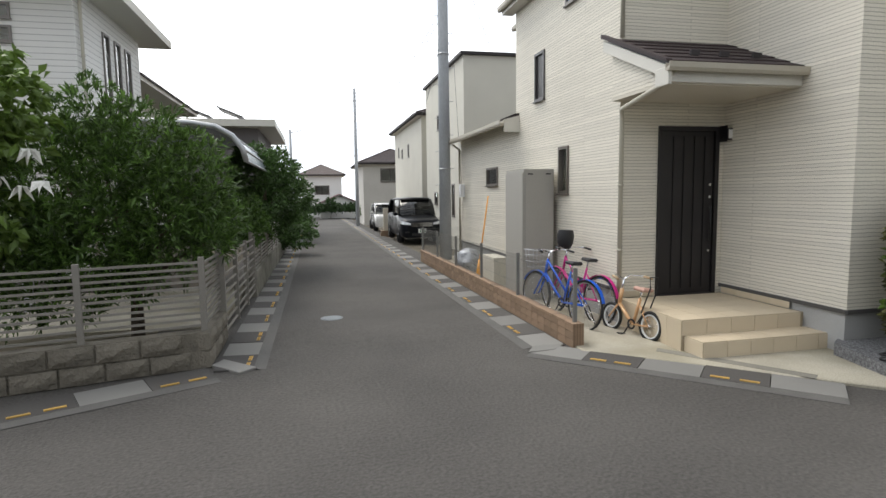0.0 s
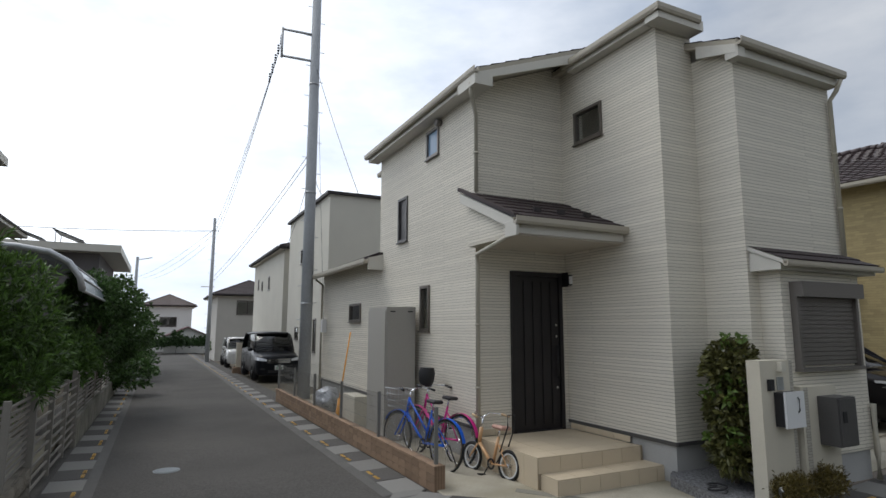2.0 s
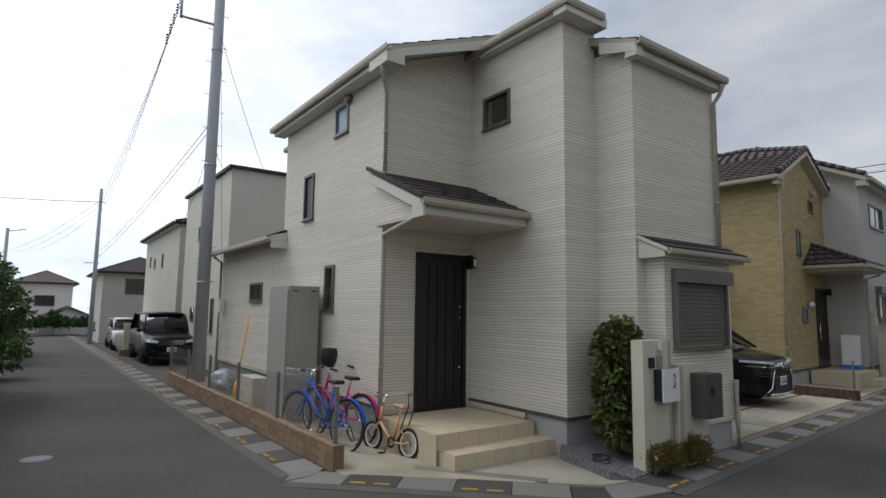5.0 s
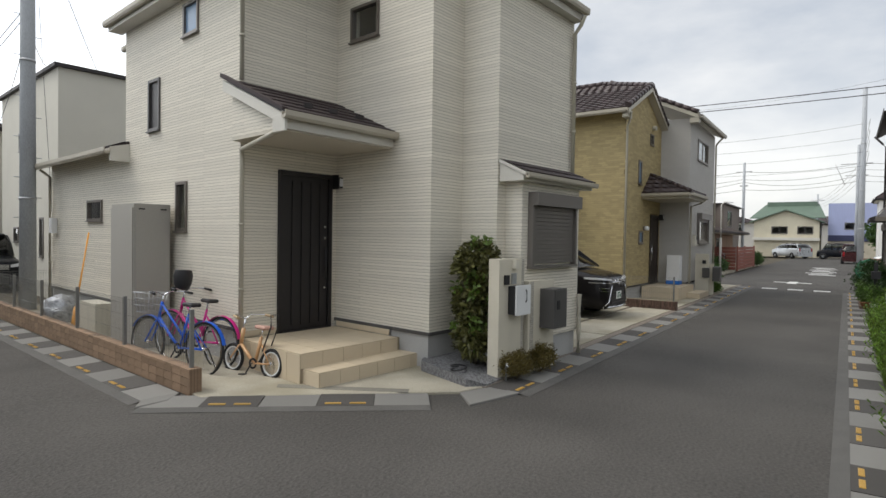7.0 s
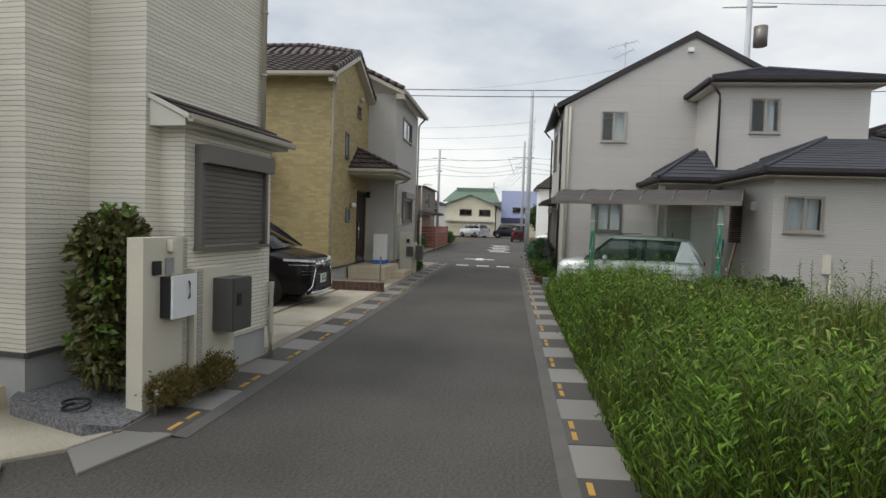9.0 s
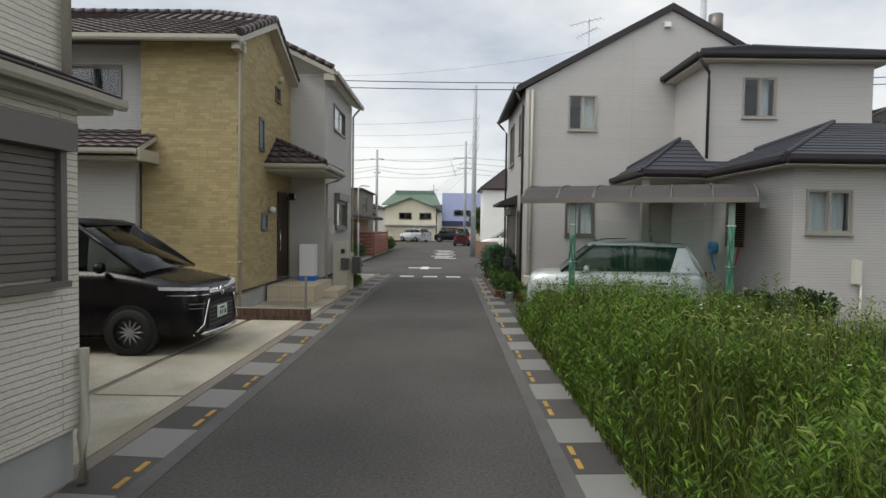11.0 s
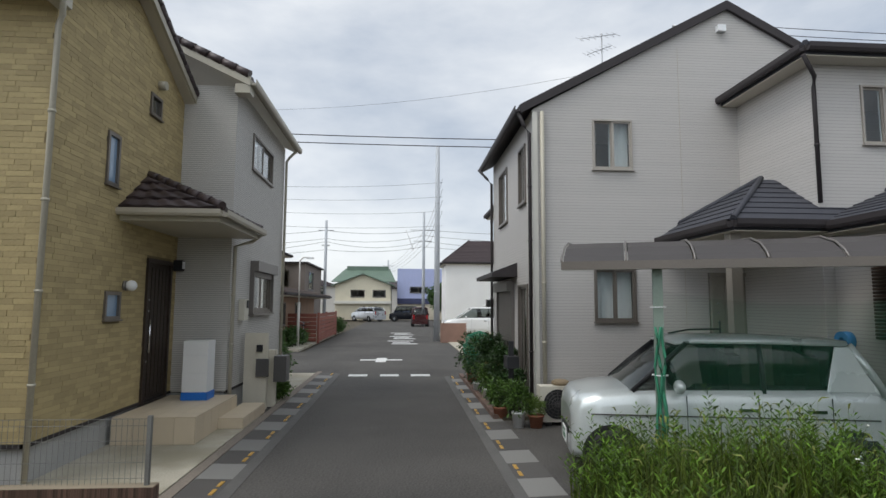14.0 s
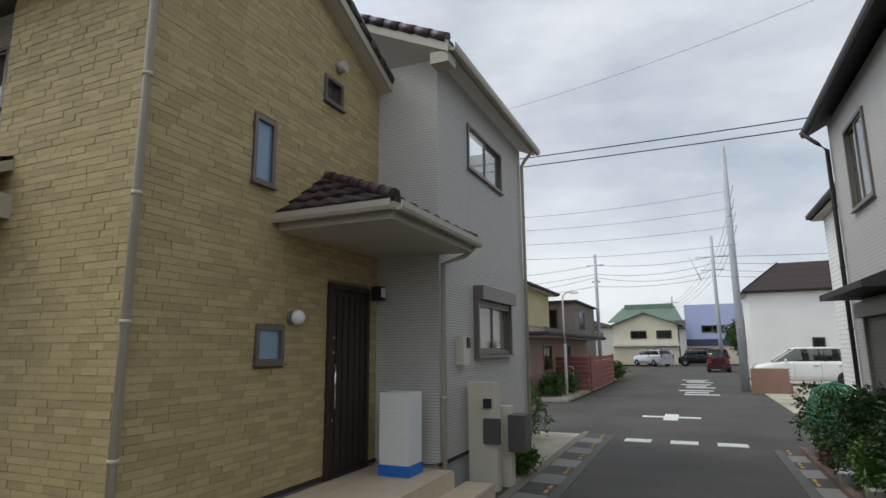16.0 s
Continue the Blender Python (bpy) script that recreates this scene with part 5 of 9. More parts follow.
def hip(parent, x0, x1, y0, y1, z, rise, mat, over=0.35, course=0.24):
    """A low hipped roof over a rectangle, with dark eaves and gutters."""
    x0, x1, y0, y1 = x0 - over, x1 + over, y0 - over, y1 + over
    w = min(x1 - x0, y1 - y0) / 2
    if x1 - x0 <= y1 - y0:
        r0, r1 = (x0 + w, y0 + w, z + rise), (x0 + w, y1 - w, z + rise)
        planes = [[(x0, y1, z), (x0, y0, z), r0, r1], [(x1, y0, z), (x1, y1, z), r1, r0], [(x0, y0, z), (x1, y0, z), r0, r0], [(x1, y1, z), (x0, y1, z), r1, r1]]
    else:
        r0, r1 = (x0 + w, y0 + w, z + rise), (x1 - w, y0 + w, z + rise)
        planes = [[(x0, y0, z), (x1, y0, z), r1, r0], [(x1, y1, z), (x0, y1, z), r0, r1], [(x0, y1, z), (x0, y0, z), r0, r0], [(x1, y0, z), (x1, y1, z), r1, r1]]
    bm = bmesh.new()
    for p in planes:
        pts = p if p[2] != p[3] else p[:3]
        bm.faces.new([bm.verts.new(q) for q in pts])
    box(bm, x0 + 0.01, x1 - 0.01, y0 + 0.01, y1 - 0.01, z - 0.14, z - 0.004)
    roof = part("roof", bm, mat, parent)
    bm = bmesh.new()
    for p in planes:
        e0, e1, t1, t0 = [Vector(q) for q in p]
        nrm = (e1 - e0).cross(t0 - e0).normalized()
        nrm = nrm if nrm.z > 0 else -nrm
        n = max(2, int((t0 - e0).length / course))
        for i in range(n):
            a0, a1 = e0.lerp(t0, i / n), e1.lerp(t1, i / n)
            b0, b1 = e0.lerp(t0, min(1, (i + 1.1) / n)), e1.lerp(t1, min(1, (i + 1.1) / n))
            vs = [bm.verts.new(q) for q in (a0 + nrm * 0.022, a1 + nrm * 0.022, b1 + nrm * 0.006, b0 + nrm * 0.006, a0 + nrm * 0.004, a1 + nrm * 0.004)]
            bm.faces.new(vs[:4])
            bm.faces.new((vs[0], vs[4], vs[5], vs[1]))
    tagged(part("slate_covering", bm, mat, roof), kind="stuff")
    for p in planes:
        bm = bmesh.new()
        tube(bm, [Vector(p[0]) + Vector((0, 0, 0.02)), Vector(p[3]) + Vector((0, 0, 0.03))], 0.045, 6)
        part("ridge_cap", bm, mat, roof)
    gutter(parent, (x0, y0, z - 0.01), (x1, y0, z - 0.01), TRIM_BROWN, outward=(0, -1))
    gutter(parent, (x0, y1, z - 0.01), (x1, y1, z - 0.01), TRIM_BROWN, outward=(0, 1))
    gutter(parent, (x0, y0, z - 0.01), (x0, y1, z - 0.01), TRIM_BROWN, outward=(-1, 0))
    gutter(parent, (x1, y0, z - 0.01), (x1, y1, z - 0.01), TRIM_BROWN, outward=(1, 0))
    bm = bmesh.new()
    box(bm, x0 + 0.02, x1 - 0.02, y0 + 0.02, y1 - 0.02, z - 0.16, z - 0.143)
    part("soffit", bm, SOFFIT, roof)
    return roof


hip(gh, 17.3, 20.8, -7.6, -4.02, 5.66, 0.75, ROOF_BLUE, 0.3)
# single-storey wing
c3w = (-5.2, -4.42, 1.78, 2.55)
bm = bmesh.new()
wall_mesh(bm, "x", 14.4, -1, -9.0, -4.2, 0.3, 2.95, [c3w])
part("wall", bm, SIDING_C, gh)
bm = bmesh.new()
wall_mesh(bm, "y", -4.2, 1, 14.4, 17.3, 0.3, 2.95)
part("wall", bm, SIDING_C, gh)
bm = bmesh.new()
wall_mesh(bm, "y", -9.0, -1, 14.4, 17.3, 0.3, 2.95)
part("wall", bm, SIDING_C, gh)
bm = bmesh.new()
box(bm, 14.43, 17.3, -8.9, -4.23, -0.1, 0.3)
part("foundation", bm, FOUNDATION, gh)
bm = bmesh.new()
box(bm, 17.33, CX, -7.5, -4.1, -0.1, 0.4)
part("foundation", bm, FOUNDATION, gh)
window(gh, "x", 14.4, -1, *c3w, BEIGE_ALU, rail=0.035, panes=2, curtain=(0.05, 0.9))
hip(gh, 14.4, 18.2, -9.0, -4.2, 3.08, 0.95, ROOF_BLUE, 0.35)
hip(gh, 17.2, 19.3, -5.2, -2.75, 3.1, 0.86, ROOF_BLUE, 0.25)
pipe(gh, [(17.0, -3.68, 5.5), (17.15, -3.95, 5.25), (17.22, -3.98, 5.1), (17.22, -3.98, 3.4)], TRIM_BROWN)
hinge_door(gh, "x", CX, -1, -4.28, -3.37, 0.42, 2.5, surface("grey_door", (0.28, 0.26, 0.22), rough=0.5), 3, handle_at=-3.5)
bm = bmesh.new()
box(bm, 17.2, 17.35, -2.75, -2.6, 0.0, 3.0)
part("porch_post", bm, BEIGE_ALU, gh)
bm = bmesh.new()
box(bm, 14.3, 14.395, -5.34, -5.22, 0.95, 1.35)
gm = part("gas_meter", bm, CREAM_PLASTIC, gh, bevel=0.02)
bm = bmesh.new()
tube(bm, [(14.34, -5.36, 0.95), (14.34, -5.36, 0.0)], 0.018, 8)
part("gas_pipe", bm, CREAM_PLASTIC, gm)
bm = bmesh.new()
box(bm, 15.2, 15.3, -4.2, -4.08, 2.25, 2.45)
part("vent_hood", bm, STEEL, gh, bevel=0.02)

# ---- plants ----
LEAF_SHRUB = leaf("dark_shrub_leaf", (0.085, 0.16, 0.032), 0.65, 0.4, 0.32)
LEAF_BRIGHT = leaf("bright_bush_leaf", (0.085, 0.165, 0.03), 0.5)
LEAF_TREE = leaf("tree_leaf", (0.07, 0.14, 0.035), 0.5)
LEAF_DARK = leaf("dark_garden_leaf", (0.035, 0.075, 0.02), 0.5)
LEAF_VINE = leaf("vine_leaf", (0.13, 0.21, 0.04), 0.4)
LEAF_RED = leaf("reddish_evergreen_leaf", (0.115, 0.115, 0.035), 0.6)
LEAF_BROWN = leaf("juniper_leaf", (0.16, 0.125, 0.035), 0.5)
GRASS = leaf("weed_blade", (0.085, 0.122, 0.011), 0.8, 0.75, 0.25)
WEED = leaf("weed_leaf", (0.1, 0.19, 0.016), 0.75, 0.7, 0.25)
SEED = leaf("foxtail_seed", (0.2, 0.23, 0.055), 0.35, 0.8, 0.3)
FLOWER = surface("white_petal", (0.75, 0.75, 0.7), rough=0.7)


def raw_mesh(name, verts, faces, material, parent=None, label="", kind=""):
    me = bpy.data.meshes.new(name)
    me.from_pydata([tuple(map(float, v)) for v in verts], [], faces)
    me.materials.append(material)
    ob = new(name, me)
    ob.parent = parent
    if label:
        ob["label"] = label
    if kind:
        ob["kind"] = kind
    return ob


def leaves_at(rng, pos, heading, length, width, verts, faces, droop=0.2):
    """One leaf: a bent, pointed blade of four corners and a midrib fold."""
    h = heading / (np.linalg.norm(heading) + 1e-9)
    side = np.cross(h, rng.normal(size=3))
    side /= np.linalg.norm(side) + 1e-9
    nrm = np.cross(side, h)
    k = len(verts)
    mid = pos + h * length * 0.5
    tip = pos + h * length - np.array((0, 0, droop * length))
    verts += [pos, mid + side * width * 0.5 + nrm * width * 0.12, tip, mid - side * width * 0.5 + nrm * width * 0.12, mid - nrm * width * 0.05]
    faces += [(k, k + 1, k + 4), (k + 1, k + 2, k + 4), (k + 2, k + 3, k + 4), (k + 3, k, k + 4)]


def crown(name, blobs, tips, per_tip, length, width, material, parent, seed=1, up=0.5, shell=0.55, label=""):
    """Foliage of many small leaf sprays, set on and in lumpy clouds (x, y, z, radius)."""
    rng = np.random.default_rng(seed)
    verts, faces = [], []
    weights = np.array([b[3] ** 2 for b in blobs])
    weights /= weights.sum()
    for _ in range(tips):
        b = blobs[rng.choice(len(blobs), p=weights)]
        d = rng.normal(size=3)
        d /= np.linalg.norm(d)
        lump = 1 + 0.22 * math.sin(5 * d[0] + 3 * b[0]) * math.cos(4 * d[2] + 2 * b[1]) + rng.normal() * 0.06
        r = b[3] * lump * (shell + (1 - shell) * rng.random() ** 0.5)
        c = np.array(b[:3]) + d * r * np.array((1, 1, 0.92))
        if c[2] < 0.12:
            continue
        axis = d * 0.6 + np.array((0, 0, up))
        for _ in range(per_tip):
            h = axis + rng.normal(size=3) * 0.55
            leaves_at(rng, c + rng.normal(size=3) * 0.02, h, length * rng.uniform(0.6, 1.25), width * rng.uniform(0.7, 1.2), verts, faces)
    return raw_mesh(name, verts, faces, material, parent, label)


def trunk(parent, base, top, radius, limbs, material=None):
    bm = bmesh.new()
    base, top = Vector(base), Vector(top)
    mid = base.lerp(top, 0.5) + Vector((0.04, -0.05, 0))
    tube(bm, [base, mid, top], radius, 9, radius * 0.5)
    for q in limbs:
        p = base.lerp(top, random.uniform(0.35, 0.85))
        tube(bm, [p, p.lerp(Vector(q), 0.55) + Vector((0, 0, 0.06)), q], radius * 0.45, 6, radius * 0.12)
    return part("trunk", bm, material or BARK, parent)


# big shrub behind the corner fence
shrub = thing("shrub", "big dark green evergreen shrub with narrow leaves behind the fence", "shrub", turn=TURN1)
BL1 = [(-2.63, 8.75, 2.85, 0.48), (-2.08, 8.7, 2.5, 0.6), (-1.6, 8.75, 2.2, 0.58), (-2.94, 8.8, 2.05, 0.85), (-2.26, 8.8, 1.8, 0.95), (-1.62, 8.7, 1.65, 0.66), (-3.5, 8.9, 1.85, 0.75), (-3.36, 8.6, 1.35, 0.55), (-2.61, 8.5, 1.3, 0.6), (-1.83, 8.5, 1.25, 0.52), (-1.28, 8.55, 1.32, 0.28), (-3.9, 8.9, 1.5, 0.7), (-2.9, 8.4, 0.75, 0.45), (-3.5, 8.35, 0.8, 0.5), (-4.2, 8.4, 0.85, 0.55), (-2.2, 8.5, 0.85, 0.35)]
crown("crown", BL1, 3000, 11, 0.145, 0.028, LEAF_SHRUB, shrub, 3, up=0.7, shell=0.62)
trunk(shrub, (-2.3, 8.8, 0.0), (-2.3, 8.8, 1.7), 0.09, [(-1.6, 8.7, 1.9), (-3.0, 8.8, 2.0), (-3.6, 8.9, 1.6), (-2.6, 8.7, 2.6), (-1.3, 8.5, 1.3)])
bush = thing("bush", "bright green leafy bush growing over the fence", "bush", turn=TURN1)
crown("crown", [(-1.75, 11.5, 1.5, 0.55), (-1.55, 12.8, 1.35, 0.55), (-2.0, 12.2, 1.6, 0.6), (-1.45, 14.0, 1.2, 0.5)], 1500, 7, 0.1, 0.04, LEAF_BRIGHT, bush, 5)
trunk(bush, (-1.8, 12.2, -0.1), (-1.8, 12.2, 1.4), 0.04, [(-1.5, 11.6, 1.5), (-1.6, 12.9, 1.4)])
tree = thing("garden_tree", "dark green garden tree with a dense rounded crown", "tree", turn=TURN1)
crown("crown", [(-1.25, 15.2, 2.1, 0.85), (-0.75, 16.2, 1.9, 0.7), (-1.4, 14.6, 2.5, 0.6), (-0.9, 16.0, 2.6, 0.5), (-1.3, 16.2, 1.5, 0.8), (-0.7, 17.6, 1.6, 0.55)], 3000, 7, 0.11, 0.045, LEAF_TREE, tree, 7)
trunk(tree, (-1.3, 15.6, -0.2), (-1.2, 15.6, 2.0), 0.08, [(-1.5, 14.8, 2.4), (-0.9, 16.0, 2.4), (-0.7, 16.9, 1.8)])
vine = thing("climbing_plant", "yellow-green broad-leaved climber beside the shrub", "plant", turn=TURN1)
crown("crown", [(-3.1, 7.75, 2.9, 0.38), (-3.35, 7.9, 3.25, 0.35), (-3.0, 7.7, 2.55, 0.22), (-3.5, 7.9, 2.5, 0.4), (-3.6, 8.0, 1.6, 0.5)], 420, 4, 0.15, 0.1, LEAF_VINE, vine, 9, up=-0.1)
trunk(vine, (-3.5, 7.9, 0.0), (-3.3, 7.9, 3.1), 0.025, [(-3.0, 7.7, 2.8)])
verts, faces = [], []
rngf = np.random.default_rng(12)
for c in ((-2.85, 7.6, 2.38), (-2.95, 7.6, 2.0), (-2.75, 7.55, 2.05), (-3.2, 7.7, 2.1)):
    for k in range(6):
        leaves_at(rngf, np.array(c), np.array((math.cos(k), math.sin(k) - 0.5, -0.7)), 0.15, 0.08, verts, faces, 0.4)
raw_mesh("blossom", verts, faces, FLOWER, vine, "large white trumpet blossom")
# bushes further up the street
for (x, y, z, r), lab in (((-1.2, 20.5, 0.7, 0.8), "rough green roadside bush"), ((-1.3, 26.0, 0.6, 0.9), "rough green roadside bush"), ((-1.4, 33.0, 0.6, 1.0), "rough green roadside bush"), ((4.4, 47.0, 0.4, 1.0), "clipped green hedge bush"), ((-1.6, 58.0, -0.2, 1.7), "far green hedge at the street end"), ((1.5, 59.0, -0.4, 1.7), "far green hedge at the street end"), ((3.9, 58.5, -0.4, 1.5), "far green hedge at the street end")):
    t = thing("roadside_bush", lab, "bush", turn=TURN1)
    crown("crown", [(x, y, z, r), (x - 0.3, y + 0.8 * r, z - 0.1, r * 0.8), (x + 0.7 * r, y, z - 0.2, r * 0.8)], 700 if y < 50 else 1800, 6, 0.14 if y < 50 else 0.3, 0.07 if y < 50 else 0.16, LEAF_TREE if y < 50 else LEAF_DARK, t, int(y))
    trunk(t, (x, y, fall(y) - 0.1), (x, y, z), 0.05, [(x, y + 0.3, z + 0.2)])
# evergreen by the gatepost, two low junipers
sh2 = thing("evergreen_shrub", "tall clipped evergreen shrub with reddish leaves beside the wall", "shrub", turn=TURN1)
crown("crown", [(6.1, 5.4, 1.52, 0.23), (5.98, 5.36, 1.38, 0.22), (6.14, 5.36, 1.15, 0.24), (5.96, 5.34, 0.95, 0.24), (6.06, 5.34, 0.62, 0.24), (5.92, 5.32, 0.45, 0.2)], 900, 6, 0.1, 0.058, LEAF_RED, sh2, 21, up=0.2)
tagged(crown("new_growth", [(6.1, 5.4, 1.66, 0.15), (6.0, 5.34, 1.1, 0.27), (5.98, 5.34, 0.6, 0.26)], 110, 5, 0.1, 0.055, LEAF_VINE, sh2, 22, up=0.4, shell=0.9), kind="stuff")
trunk(sh2, (6.04, 5.38, 0.02), (6.06, 5.38, 1.5), 0.03, [(5.95, 5.3, 1.0), (6.15, 5.35, 1.3)])
for x, y, r, sd in ((6.05, 4.74, 0.17, 31), (6.62, 4.74, 0.18, 32)):
    t = thing("juniper", "low brown-green juniper cushion in the gravel", "shrub", group="junipers by the gatepost", turn=TURN1)
    crown("crown", [(x, y, 0.2, r), (x + 0.16, y + 0.02, 0.19, r * 0.9), (x - 0.12, y, 0.17, r * 0.8)], 700, 8, 0.05, 0.012, LEAF_BROWN, t, sd, up=0.5)
    trunk(t, (x, y, 0.02), (x, y, 0.14), 0.02, [(x + 0.1, y, 0.16)])
# small plants along the yellow house
for x, y, r, sd, m_ in ((21.3, 4.45, 0.2, 41, LEAF_BRIGHT), (21.75, 4.45, 0.17, 42, LEAF_BRIGHT), (24.3, 5.3, 0.55, 43, LEAF_TREE), (25.0, 6.3, 0.5, 44, LEAF_TREE)):
    t = thing("small_bush", "small green bush beside the gatepost", "bush")
    crown("crown", [(x, y, r * 0.95, r), (x + r * 0.5, y + 0.1, r * (1.6 if r > 0.4 else 0.8), r * 0.8)], 380, 7, 0.07 if r < 0.3 else 0.1, 0.03, m_, t, sd)
    trunk(t, (x, y, 0.0), (x, y, r), 0.02, [(x + 0.1, y, r * 1.2)])

# the overgrown plot
rng = np.random.default_rng(77)
WX0, WX1, WY0, WY1 = 3.0, 15.35, -7.5, 0.34
bm = bmesh.new()
box(bm, WX0 - 4, 14.4, -14, 0.26, -0.06, 0.02)
box(bm, 14.4, 15.5, -4.15, 0.26, -0.06, 0.016)
structure(part("plot_soil", bm, SOIL), "bare earth of the overgrown plot", "soil")


def weed_height(x, y):
    return 0.84 + 0.17 * math.sin(1.3 * x + 0.4) * math.cos(1.1 * y) + 0.15 * math.sin(2.9 * x + 1.7 * y) + 0.1 * math.sin(5.3 * x - 3.1 * y) - 0.42 * max(0.0, 1 - (WY1 + 0.05 - y) / 0.55) - 0.2 * max(0.0, x - 14.4) - (0.8 if y < -2.2 and x > 13.7 else 0.0) - 0.22 * max(0.0, min(1.0, (x - 11.5) / 1.5)) * max(0.0, min(1.0, (-1.6 - y) / 1.0))


def blades(n, ymin, ymax, hscale, wide):
    x = rng.uniform(WX0, WX1, n)
    y = rng.uniform(ymin, ymax, n)
    h = np.array([weed_height(a, b) for a, b in zip(x, y)]) * rng.uniform(0.45, 1.08, n) * hscale
    ang = rng.uniform(0, 2 * np.pi, n)
    lean = rng.uniform(0.05, 0.45, n) * h
    dx, dy = np.cos(ang), np.sin(ang)
    w = wide * rng.uniform(0.6, 1.4, n)
    px, py = -dy * w, dx * w
    v = np.zeros((n, 5, 3))
    v[:, 0] = np.stack((x + px, y + py, np.zeros(n)), 1)
    v[:, 1] = np.stack((x - px, y - py, np.zeros(n)), 1)
    v[:, 2] = np.stack((x + px * 0.8 + dx * lean * 0.35, y + py * 0.8 + dy * lean * 0.35, h * 0.62), 1)
    v[:, 3] = np.stack((x - px * 0.8 + dx * lean * 0.35, y - py * 0.8 + dy * lean * 0.35, h * 0.62), 1)
    v[:, 4] = np.stack((x + dx * lean * 1.2, y + dy * lean * 1.2, h * rng.uniform(0.86, 1.0, n)), 1)
    f = []
    for i in range(n):
        k = 5 * i
        f += [(k, k + 1, k + 3, k + 2), (k + 2, k + 3, k + 4)]
    return v.reshape(-1, 3), f


v1, f1 = blades(38000, -2.6, WY1, 1.05, 0.0045)
v2, f2 = blades(20000, WY0, -2.4, 1.05, 0.006)
tagged(raw_mesh("tall_grass", v1, f1, GRASS), "tall green roadside grass and weeds on the plot", "grass", kind="stuff")
tagged(raw_mesh("tall_grass", v2, f2, GRASS), "tall green grass deeper in the overgrown plot", "grass", kind="stuff")
# leafy weed stems
verts, faces = [], []
for _ in range(4200):
    x, y = rng.uniform(WX0, WX1), (rng.uniform(-1.6, WY1 - 0.02) if rng.random() < 0.62 else rng.uniform(WY0, WY1))
    if math.sin(1.9 * x + 0.7) * math.cos(2.3 * y - 0.6 * x) < rng.uniform(-0.8, 0.5):
        continue
    h = weed_height(x, y) * rng.uniform(0.7, 1.25)
    if h < 0.15:
        continue
    lx, ly = rng.normal(0, 0.07, 2)
    if y > -0.25:
        ly += rng.uniform(0.0, 0.22)
    for i in range(int(h / 0.019)):
        s = (i + 1) * 0.019 / h
        if s > 1 or s < (0.0 if y > -0.1 else 0.35):
            continue
        a = i * 2.4
        p = np.array((x + lx * s * s, y + ly * s * s, h * s))
        leaves_at(rng, p, np.array((math.cos(a), math.sin(a), 0.95)), 0.125 * (1.2 - 0.65 * s), 0.0155, verts, faces, 0.12)
tagged(raw_mesh("leafy_weeds", verts, faces, WEED), "leafy upright weeds among the grass", "weeds", kind="stuff")
# foxtail heads
verts, faces = [], []
for _ in range(1900):
    x, y = rng.uniform(WX0, WX1), rng.uniform(-5.5, WY1 - 0.3)
    if weed_height(x, y) < 0.4:
        continue
    h = weed_height(x, y) * rng.uniform(0.85, 1.2)
    a = rng.uniform(0, 6.28)
    d = np.array((math.cos(a), math.sin(a), 0))
    p0 = np.array((x, y, h * 0.5))
    p1 = p0 + np.array((0, 0, h * 0.45)) + d * 0.05
    p2, p3 = p1 + d * 0.03 + np.array((0, 0, 0.04)), p1 + d * 0.08 + np.array((0, 0, 0.045))
    k = len(verts)
    s = np.array((-d[1], d[0], 0))
    for q, r in ((p0, 0.0012), (p1, 0.0015), (p1 + (p2 - p1) * 0.4, 0.008), (p2, 0.009), (p3, 0.003)):
        verts += [q + s * r, q + np.array((0, 0, r)) - d * r * 0.5, q - s * r]
    for j in range(4):
        a_ = k + 3 * j
        for m in range(3):
            faces.append((a_ + m, a_ + (m + 1) % 3, a_ + 3 + (m + 1) % 3, a_ + 3 + m))
tagged(raw_mesh("foxtail_grass", verts, faces, SEED), "nodding foxtail grass heads", "grass", kind="stuff")
# a few tall leafy stalks that stand over the rest
for k, (x, y, h) in enumerate(((9.6, -2.5, 1.42), (10.0, -2.85, 1.4), (11.2, -4.3, 1.4), (12.9, -0.9, 1.05), (13.6, -0.4, 1.0), (10.4, -1.9, 1.15))):
    verts, faces = [], []
    for i in range(int(h / 0.02)):
        s = (i + 1) * 0.02 / h
        if s < 0.25:
            continue
        leaves_at(rng, np.array((x + 0.03 * s, y, h * s)), np.array((math.cos(i * 2.4), math.sin(i * 2.4), 0.7)), 0.13 * (1.25 - s), 0.016, verts, faces, 0.15)
    tw = thing("tall_weed", "tall dark green leafy weed stalk over the grass", "weed", group="tall weeds on the plot")
    raw_mesh("leaves", verts, faces, WEED, tw)
    bm = bmesh.new()
    tube(bm, [(x, y, 0.0), (x + 0.02, y, h * 0.6), (x + 0.03, y, h)], 0.008, 6, 0.003)
    part("stalk", bm, WEED, tw)
# fleabane blossoms
verts, faces = [], []
for _ in range(160):
    x, y = rng.uniform(9.0, WX1), rng.uniform(-6.5, -1.0)
    z = weed_height(x, y) * rng.uniform(1.0, 1.25)
    for k in range(5):
        leaves_at(rng, np.array((x, y, z)), np.array((math.cos(k * 1.25), math.sin(k * 1.25), 0.2)), 0.016, 0.012, verts, faces, 0)
tagged(raw_mesh("fleabane_blossoms", verts, faces, FLOWER), "tiny white fleabane blossoms over the weeds", "flowers", kind="stuff")

# ---- along the north street ----
def local_thing(name, label, category, group="", kind=""):
    return thing(name, label, category, group, kind, turn=TURN1)


# stone block wall with cast slat fence on the west corner
stone = local_thing("stone_wall", "low split-face block wall in two courses", "wall", kind="structure")


